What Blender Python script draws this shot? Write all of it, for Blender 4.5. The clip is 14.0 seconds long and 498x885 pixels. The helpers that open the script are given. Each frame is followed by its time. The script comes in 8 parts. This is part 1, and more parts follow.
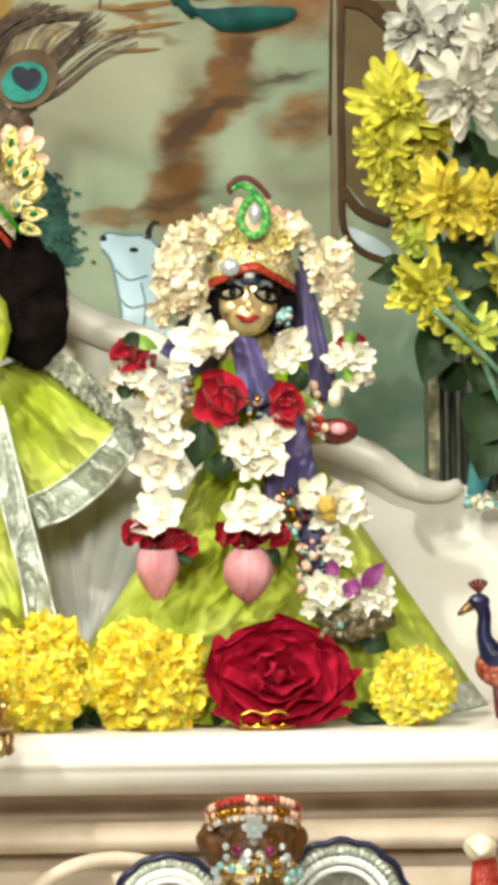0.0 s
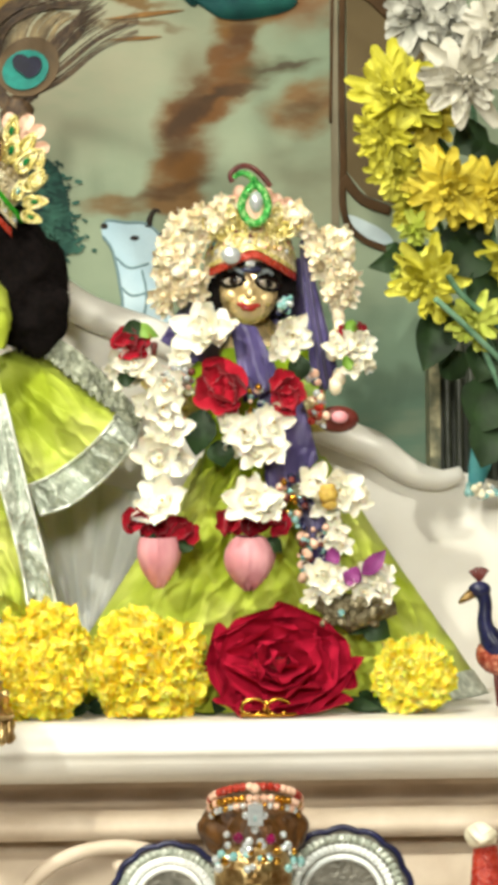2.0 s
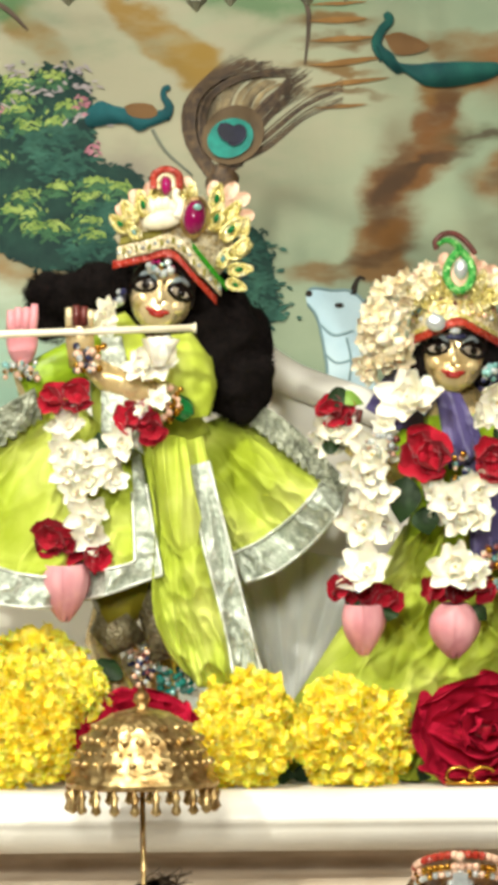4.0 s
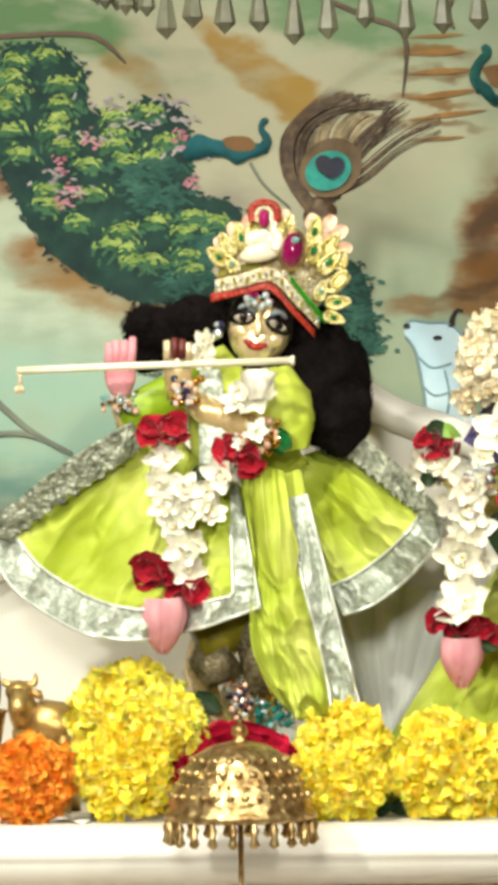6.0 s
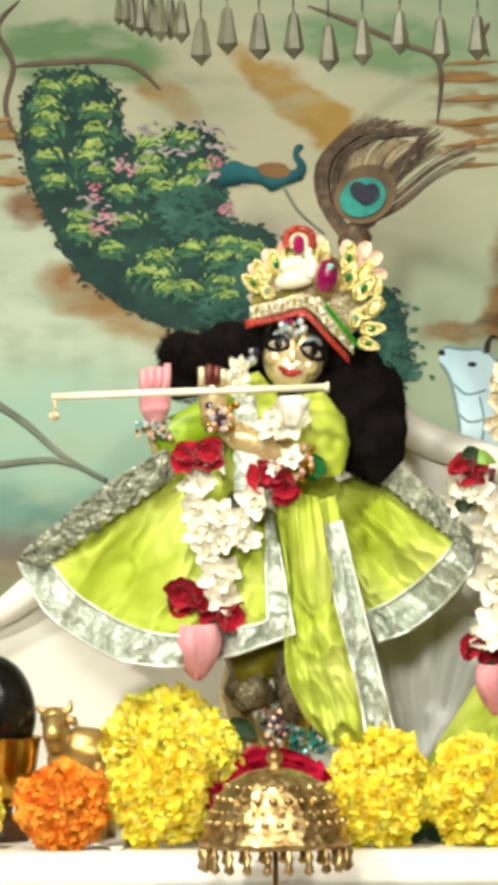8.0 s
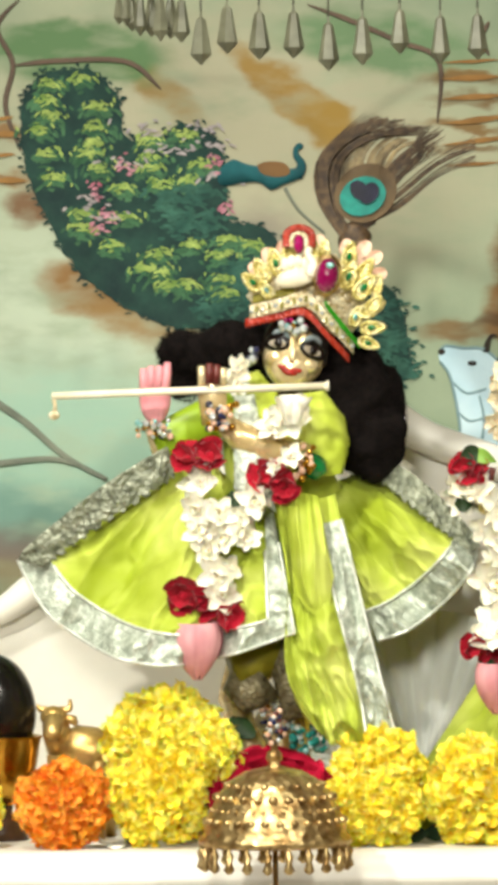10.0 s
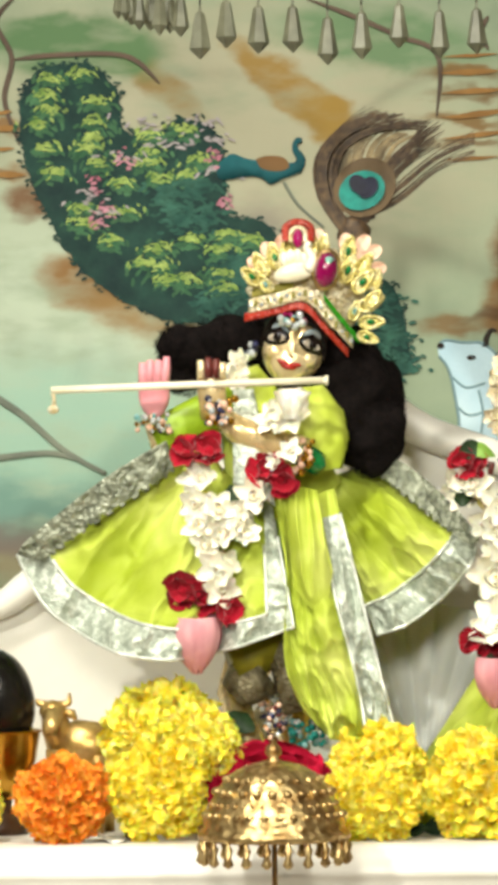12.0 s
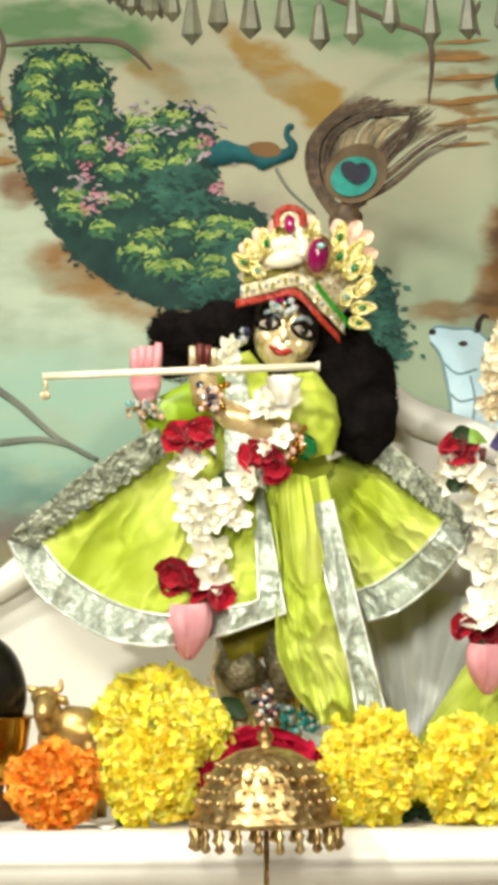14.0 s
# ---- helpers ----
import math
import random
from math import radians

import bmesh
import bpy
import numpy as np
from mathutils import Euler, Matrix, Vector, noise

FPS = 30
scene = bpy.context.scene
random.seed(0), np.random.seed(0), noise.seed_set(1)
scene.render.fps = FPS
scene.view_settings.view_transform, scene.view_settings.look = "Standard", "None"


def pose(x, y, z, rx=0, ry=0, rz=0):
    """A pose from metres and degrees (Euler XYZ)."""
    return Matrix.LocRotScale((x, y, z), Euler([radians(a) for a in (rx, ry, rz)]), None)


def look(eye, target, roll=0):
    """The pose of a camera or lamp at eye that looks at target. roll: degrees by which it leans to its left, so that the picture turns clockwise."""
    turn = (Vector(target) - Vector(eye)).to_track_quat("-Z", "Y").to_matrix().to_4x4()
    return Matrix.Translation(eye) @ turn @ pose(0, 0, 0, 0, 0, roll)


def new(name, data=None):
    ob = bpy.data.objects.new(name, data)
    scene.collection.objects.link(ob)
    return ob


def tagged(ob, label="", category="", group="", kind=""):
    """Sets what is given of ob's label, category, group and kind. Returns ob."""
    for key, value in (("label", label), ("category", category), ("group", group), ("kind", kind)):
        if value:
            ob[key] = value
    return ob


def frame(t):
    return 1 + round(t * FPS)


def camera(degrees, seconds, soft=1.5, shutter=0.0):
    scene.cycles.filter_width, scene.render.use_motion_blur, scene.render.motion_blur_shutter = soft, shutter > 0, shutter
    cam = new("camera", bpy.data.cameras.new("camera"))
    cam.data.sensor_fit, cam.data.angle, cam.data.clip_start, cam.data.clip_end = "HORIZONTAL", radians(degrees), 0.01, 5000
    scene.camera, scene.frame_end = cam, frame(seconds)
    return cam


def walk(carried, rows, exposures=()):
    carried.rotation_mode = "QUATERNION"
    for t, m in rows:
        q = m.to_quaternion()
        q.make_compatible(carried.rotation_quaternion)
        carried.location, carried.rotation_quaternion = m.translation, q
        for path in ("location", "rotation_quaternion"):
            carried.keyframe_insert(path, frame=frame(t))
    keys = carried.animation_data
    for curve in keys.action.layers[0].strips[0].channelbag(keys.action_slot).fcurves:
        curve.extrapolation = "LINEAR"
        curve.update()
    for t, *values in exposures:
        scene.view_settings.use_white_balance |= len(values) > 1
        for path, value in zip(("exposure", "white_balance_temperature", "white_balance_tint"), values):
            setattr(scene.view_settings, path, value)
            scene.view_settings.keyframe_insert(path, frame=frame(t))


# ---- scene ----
cam = camera(6.5, 14.0, soft=5.7)
EYE = (0.0, -3.1, 1.5)
# seconds, yaw, pitch, roll in degrees: the camera turns where it stands
ROWS = [
    (0.0, -2.27, -0.88, 0.57),
    (0.5, -2.27, -0.936, 0.57),
    (1.0, -2.276, -0.895, 0.57),
    (1.5, -2.256, -0.965, 0.57),
    (2.0, -2.258, -1.036, 0.57),
    (2.5, -2.266, -1.071, 0.57),
    (2.6, -2.238, -1.065, 0.57),
    (2.7, -2.066, -1.032, 0.573),
    (2.8, -1.8, -0.981, 0.577),
    (2.9, -1.56, -0.986, 0.581),
    (3.0, -1.329, -0.9, 0.584),
    (3.1, -1.004, -0.716, 0.589),
    (3.5, -0.195, -0.397, 0.601),
    (4.0, 0.417, -0.129, 0.611),
    (4.2, 0.513, -0.087, 0.612),
    (6.3, 2.072, 0.493, 0.635),
    (6.5, 2.264, 0.591, 0.638),
    (7.0, 2.273, 0.561, 0.638),
    (7.5, 2.256, 0.689, 0.638),
    (8.0, 2.151, 0.662, 0.636),
    (10.5, 2.15, 0.64, 0.636),
    (11.0, 2.141, 0.531, 0.636),
    (11.5, 2.14, 0.561, 0.636),
    (12.0, 2.139, 0.574, 0.636),
    (12.5, 2.139, 0.55, 0.636),
    (13.0, 2.135, 0.491, 0.636),
    (13.5, 2.03, 0.389, 0.634),
    (14.0, 2.031, 0.39, 0.634),
]
walk(cam, [(t, pose(*EYE, 90 + pitch, roll, yaw)) for t, yaw, pitch, roll in ROWS])

# ---- world, lights, exposure ----
world = bpy.data.worlds.new("hall")
scene.world = world
world.use_nodes = True
world.node_tree.nodes["Background"].inputs[0].default_value = (1.0, 0.93, 0.84, 1)
world.node_tree.nodes["Background"].inputs[1].default_value = 0.03
scene.view_settings.exposure = 0.0


def area_lamp(name, eye, target, size, watts, colour):
    data = bpy.data.lights.new(name, "AREA")
    data.shape, data.size, data.energy, data.color = "DISK", size, watts, colour
    ob = new(name, data)
    ob.matrix_world = look(eye, target)
    return ob


area_lamp("altar_downlight", (-0.45, -0.95, 2.95), (0.0, -0.05, 1.25), 0.10, 23, (0.99, 0.97, 0.84))
area_lamp("hall_light", (-0.3, -3.7, 2.2), (0.0, -0.1, 1.2), 0.5, 60, (0.99, 0.975, 0.85))


def spot_lamp(name, eye, target, cone, watts, colour):
    data = bpy.data.lights.new(name, "SPOT")
    data.spot_size, data.spot_blend, data.shadow_soft_size, data.energy, data.color = radians(cone), 1.0, 0.05, watts, colour
    ob = new(name, data)
    ob.matrix_world = look(eye, target)


spot_lamp("ceiling_spot_west", (-1.15, -2.4, 2.9), (-0.05, -0.05, 1.36), 31, 215, (0.99, 0.975, 0.84))
spot_lamp("ceiling_spot_east", (1.05, -2.5, 2.9), (0.0, -0.05, 1.32), 31, 150, (0.99, 0.97, 0.84))


# ---- materials ----
def lin(code):
    """Linear colour from a hex code."""
    v = [int(code[i:i + 2], 16) / 255 for i in (0, 2, 4)]
    return (*[c / 12.92 if c <= 0.04045 else ((c + 0.055) / 1.055) ** 2.4 for c in v], 1)


def link(tree, a, b):
    tree.links.new(a, b)


def mat(name, c1, c2=None, c3=None, rough=0.5, metal=0.0, scale=60, bump=0.0, bscale=300, voro=False,
        sheen=0.0, coat=0.0, trans=0.0, sss=0.0, stretch=(1, 1, 1), vary=0.0, ior=1.45, island=0.0):
    """A surface with two scales of variation in colour, gloss and relief, at real size."""
    m = bpy.data.materials.new(name)
    m.use_nodes = True
    t = m.node_tree
    b = t.nodes["Principled BSDF"]
    geo = t.nodes.new("ShaderNodeNewGeometry")
    mp = t.nodes.new("ShaderNodeMapping")
    mp.inputs["Scale"].default_value = stretch
    link(t, geo.outputs["Position"], mp.inputs["Vector"])
    n1 = t.nodes.new("ShaderNodeTexNoise")
    n1.inputs["Scale"].default_value, n1.inputs["Detail"].default_value = scale, 5
    link(t, mp.outputs[0], n1.inputs["Vector"])
    ramp = t.nodes.new("ShaderNodeValToRGB")
    ramp.color_ramp.elements[0].position, ramp.color_ramp.elements[1].position = 0.32, 0.68
    ramp.color_ramp.elements[0].color, ramp.color_ramp.elements[1].color = lin(c1), lin(c2 or c1)
    if c3:
        e = ramp.color_ramp.elements.new(0.5)
        e.color = lin(c3)
    link(t, n1.outputs["Fac"], ramp.inputs["Fac"])
    out = ramp.outputs["Color"]
    if vary or island:
        hsv = t.nodes.new("ShaderNodeHueSaturation")
        mr = t.nodes.new("ShaderNodeMapRange")
        k = vary or island
        mr.inputs["To Min"].default_value, mr.inputs["To Max"].default_value = 1 - k, 1 + k
        if vary:
            oi = t.nodes.new("ShaderNodeObjectInfo")
            link(t, oi.outputs["Random"], mr.inputs["Value"])
        else:
            link(t, geo.outputs["Random Per Island"], mr.inputs["Value"])
        link(t, mr.outputs["Result"], hsv.inputs["Value"])
        link(t, out, hsv.inputs["Color"])
        out = hsv.outputs["Color"]
    link(t, out, b.inputs["Base Color"])
    n2 = t.nodes.new("ShaderNodeTexVoronoi" if voro else "ShaderNodeTexNoise")
    n2.inputs["Scale"].default_value = bscale
    link(t, mp.outputs[0], n2.inputs["Vector"])
    h = n2.outputs["Distance"] if voro else n2.outputs["Fac"]
    rr = t.nodes.new("ShaderNodeMapRange")
    rr.inputs["To Min"].default_value, rr.inputs["To Max"].default_value = max(0.02, rough - 0.08), min(1, rough + 0.1)
    link(t, h, rr.inputs["Value"])
    link(t, rr.outputs["Result"], b.inputs["Roughness"])
    if bump:
        bp = t.nodes.new("ShaderNodeBump")
        bp.inputs["Strength"].default_value, bp.inputs["Distance"].default_value = bump, 0.002
        link(t, h, bp.inputs["Height"])
        link(t, bp.outputs["Normal"], b.inputs["Normal"])
    b.inputs["Metallic"].default_value = metal
    b.inputs["IOR"].default_value = ior
    b.inputs["Sheen Weight"].default_value = sheen
    b.inputs["Coat Weight"].default_value = coat
    b.inputs["Transmission Weight"].default_value = trans
    if sss:
        b.inputs["Subsurface Weight"].default_value = sss
        b.inputs["Subsurface Radius"].default_value = (0.004, 0.003, 0.002)
    return m


MARBLE = mat("white_marble", "e0dbd0", "f4f1ea", "ebe7de", rough=0.32, scale=9, bump=0.05, bscale=120)
STONE = mat("cream_stone", "c0ae98", "dfd0bc", rough=0.5, scale=22, bump=0.08, bscale=90)
FLUTED = mat("pale_grey_marble", "dde4e2", "f4f6f2", rough=0.35, scale=20, bump=0.05)
PLASTER = mat("cream_plaster", "8f7d62", "a6937a", rough=0.8, scale=3, bump=0.1, bscale=60)
TILES = mat("hall_floor", "a69a86", "bdb2a0", rough=0.3, scale=5, bump=0.03, bscale=30)
LIME = mat("lime_satin", "94a32a", "cad26e", "aebb48", rough=0.5, scale=22, bump=0.10, bscale=140)
LIME.node_tree.nodes["Principled BSDF"].inputs["Specular IOR Level"].default_value = 0.6
LIME.node_tree.nodes["Principled BSDF"].inputs["Specular Tint"].default_value = lin("f0f4a0")
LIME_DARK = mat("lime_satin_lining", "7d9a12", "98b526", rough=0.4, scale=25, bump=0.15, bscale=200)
OLIVE = mat("olive_silk", "6a6210", "857c1c", rough=0.5, scale=30, bump=0.15, bscale=300)
LACE = mat("silver_lace", "98a193", "dde2d7", "b6beb0", rough=0.42, metal=0.25, scale=200, bump=0.45, bscale=380, voro=True)
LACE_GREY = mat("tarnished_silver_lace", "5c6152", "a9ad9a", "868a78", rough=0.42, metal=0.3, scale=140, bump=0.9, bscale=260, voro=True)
LACE_EDGE = mat("silver_cord", "cfd4cc", "eef0ea", rough=0.3, metal=0.4, scale=200, bump=0.3, bscale=500)
LACE_BROWN = mat("tarnished_lace", "5d5238", "8f866a", rough=0.45, metal=0.3, scale=150, bump=0.6, bscale=330, voro=True)
PURPLE = mat("violet_silk", "3c345e", "5c5280", "494070", rough=0.4, scale=30, bump=0.2, bscale=160, sheen=0.2)
HAIR = mat("black_wool", "0a0808", "171110", rough=0.95, scale=300, bump=0.5, bscale=900)
HAIR.node_tree.nodes["Principled BSDF"].inputs["Specular IOR Level"].default_value = 0.12
GOLD = mat("polished_brass", "b07c22", "e0b254", "c99738", rough=0.2, metal=1.0, scale=50, bump=0.12, bscale=90)
GOLD_OLD = mat("embossed_brass", "98784a", "e4cc94", rough=0.40, metal=1.0, scale=110, bump=0.6, bscale=150, voro=True)
BRASS_SOFT = mat("soft_brass", "a8823c", "e0c080", rough=0.36, metal=0.7, scale=60, bump=0.2, bscale=160)
FACE = mat("gilt_face", "d8b878", "f6e4ba", rough=0.25, metal=0.5, scale=40, bump=0.06, bscale=140)
DARKLINE = mat("black_enamel", "0b0808", "1a1210", rough=0.2, scale=90)
EYEWHITE = mat("grey_white_enamel", "8a7d6c", "b5ab9c", rough=0.15, scale=80)
LID = mat("pale_blue_enamel", "93a6b0", "bccad0", rough=0.2, scale=80)
LIPS = mat("red_enamel", "8c1c1a", "b02c26", rough=0.25, scale=90)
PALM = mat("pink_enamel", "d98b94", "e9a3aa", rough=0.35, scale=60)
MAROON = mat("henna_red_enamel", "4e1e1a", "6e322c", rough=0.3, scale=80, bump=0.1)
JEWEL_RED = mat("magenta_glass", "42021f", "a00a5c", rough=0.06, scale=30, coat=1.0)
JEWEL_GREEN = mat("green_glass", "0b5a2c", "127a3c", rough=0.06, scale=30, coat=1.0)
JEWEL_CLEAR = mat("clear_rhinestone", "c8d2d6", "eef4f6", rough=0.08, metal=0.6, scale=300, coat=1.0)
JEWEL_AQUA = mat("aqua_rhinestone", "7cc4c4", "b4e2e2", rough=0.08, metal=0.5, scale=300, coat=1.0)
REDBEAD = mat("red_beads", "8e1e16", "b84430", rough=0.25, scale=200, bump=0.5, bscale=420, voro=True)
PEARLBAND = mat("pearl_beads", "c8b078", "fdf4da", rough=0.28, metal=0.2, scale=220, bump=0.8, bscale=380, voro=True)
PAISLEY = mat("green_rhinestones", "1c7a34", "b8e098", "44b04c", rough=0.15, metal=0.3, scale=420, bump=0.6, bscale=500, voro=True)
GREENBAND = mat("green_foil", "1f7a16", "3aa82a", rough=0.25, metal=0.3, scale=90)
GOLDLEAF = mat("gold_foil", "b8a648", "fbf2c8", "e6d88c", rough=0.28, metal=0.4, scale=180, bump=0.5, bscale=420, voro=True)
PINKPEARL = mat("pale_pink_pearl", "d6a48a", "edcbb2", rough=0.35, scale=200, bump=0.4, bscale=300)
IVORY = mat("ivory_enamel", "e9dfbf", "f6efda", rough=0.3, scale=80)
PETAL_WHITE = mat("white_petals", "e8e3cc", "faf7ec", "f2eede", rough=0.55, scale=130, bump=0.12, bscale=300, sss=0.3, vary=0.06)
BUD_WHITE = mat("cream_buds", "efdfba", "fbf4e0", "f5ead0", rough=0.55, scale=110, bump=0.12, bscale=300, sss=0.3, vary=0.10)
HEART_GOLD = mat("flower_heart", "a8842c", "d4b658", rough=0.6, scale=200, bump=0.2)
ROSE_RED = mat("red_rose_petals", "9c0c2a", "bc1a3c", "ac1232", rough=0.85, scale=70, bump=0.12, bscale=220, vary=0.12)
ROSE_DEEP = mat("deep_red_petals", "8e0a1e", "b0142c", rough=0.8, scale=90, bump=0.15, bscale=220, sheen=0.15, vary=0.15)
for m in (ROSE_RED, ROSE_DEEP):
    m.node_tree.nodes["Principled BSDF"].inputs["Specular IOR Level"].default_value = 0.18
TULIP_PINK = mat("pink_petals", "cc868e", "e8acb2", "da98a0", rough=0.55, scale=90, bump=0.15, bscale=260, stretch=(1, 1, 0.25), vary=0.06)
MARI_YELLOW = mat("yellow_marigold_petals", "ffd928", "fff07e", "ffe448", rough=0.7, scale=160, bump=0.1, sss=1.0, island=0.07)
MARI_LEMON = mat("lemon_marigold_petals", "ffe032", "fff492", "ffea58", rough=0.7, scale=160, bump=0.1, sss=1.0, island=0.07)
MARI_ORANGE = mat("orange_marigold_petals", "ff8a1c", "ffb648", "ff9c2c", rough=0.7, scale=160, bump=0.1, sss=1.0, island=0.12)
for m in (MARI_YELLOW, MARI_LEMON, MARI_ORANGE):
    m.node_tree.nodes["Principled BSDF"].inputs["Subsurface Radius"].default_value = (0.014, 0.010, 0.003)
LEAF = mat("dark_leaf", "14290f", "243f18", rough=0.62, scale=60, bump=0.3, bscale=160)
LEAF_LIGHT = mat("light_leaf", "5f8a2a", "88ad48", rough=0.5, scale=60, bump=0.2)
STEM = mat("green_stem", "4f7f60", "7fa88c", rough=0.5, scale=60)
SILK_YELLOW = mat("yellow_silk_petals", "c2bc30", "e2de60", "d4ce48", rough=0.7, scale=60, bump=0.12, bscale=200, island=0.1)
SILK_GOLD = mat("golden_silk_petals", "d0bc30", "eada58", rough=0.7, scale=60, bump=0.12, bscale=200, island=0.1)
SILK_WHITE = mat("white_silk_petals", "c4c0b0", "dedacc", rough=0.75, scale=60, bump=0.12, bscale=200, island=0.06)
# the same white silk, greyed: shade on the top back flowers put into the colour
SILK_WHITE_SHADED = mat("shaded_white_silk_petals", "b4b4aa", "cccabe", rough=0.75, scale=60, bump=0.12, bscale=200, island=0.06)
PEWTER = mat("dull_pewter", "55564a", "74746a", rough=0.6, metal=0.3, scale=80, bump=0.2)
CRYSTAL = mat("cut_crystal", "5a5a48", "82826c", rough=0.45, trans=0.35, scale=60, ior=1.5)
SILVER = mat("worn_silver", "8c8a80", "b9b6aa", rough=0.3, metal=0.9, scale=80, bump=0.2)
DARKWOOD = mat("dark_wood", "2c1c10", "4a3220", rough=0.45, scale=30, bump=0.15, stretch=(1, 1, 0.1))
BROWNWOOD = mat("brown_wood", "6e664e", "857c62", rough=0.5, scale=30, bump=0.15, stretch=(1, 1, 0.1))
NAVY = mat("navy_enamel", "10122e", "23264e", rough=0.3, scale=90, bump=0.1)
SHALI = mat("black_polished_stone", "0a0908", "1c1916", rough=0.22, scale=40, bump=0.03)
FEATHER = mat("feather_brown", "2e2012", "5c472c", "44321e", rough=0.6, scale=200, island=0.25)
UMBER = mat("feather_umber", "46361f", "5e4a2e", rough=0.65, scale=50, bump=0.1, bscale=500)
FEATHER_TIP = mat("feather_bronze", "6a5a3c", "8f7c54", rough=0.5, scale=200, island=0.2)
TEAL = mat("feather_teal", "0b6a62", "128478", rough=0.65, scale=120, bump=0.05)
INDIGO = mat("feather_indigo", "06081c", "0e1230", rough=0.65, scale=120, bump=0.05)


# paint on the backdrop
def paint(name, c1, c2=None, c3=None, scale=45, stretch=(1, 1, 1), island=0.0):
    return mat("paint_" + name, c1, c2, c3, rough=0.85, scale=scale, bump=0.15, bscale=420, stretch=stretch, island=island)


P_DARKGREEN = paint("dark_green", "112a2a", "1f4038", "183530", scale=50)
P_MIDGREEN = paint("mid_green", "2a5238", "42694a", scale=80, island=0.2)
P_LEAFGREEN = paint("leaf_green", "64803c", "a0b262", scale=90, island=0.18)
P_LEAFTEAL = paint("leaf_teal", "1d433c", "345e50", scale=90, island=0.18)
P_PINK = paint("blossom_pink", "a15c6f", "b68592", scale=90, island=0.2)
P_LILAC = paint("blossom_lilac", "8c858c", "a59c9b", scale=90, island=0.15)
P_COW = paint("pale_blue", "9fbccb", "c2d6de", "b0c9d5", scale=16)
P_COWSHADE = paint("grey_blue", "668288", "789196", scale=20)
P_LINE = paint("dark_line", "1e1814", "322921", scale=60)
P_TEAL = paint("teal", "0b3f42", "16584f", scale=45)
P_BIRDBLUE = paint("peacock_blue", "0f454c", "17565d", scale=60)
P_BROWN = paint("umber", "5a4024", "745635", scale=25)
P_OCHRE = paint("ochre", "7c5a30", "96703e", scale=40)
P_TWIG = paint("twig_grey", "5c6258", "757a6c", scale=40)
P_MAUVE = paint("mauve_brown", "4c4038", "625246", scale=25)


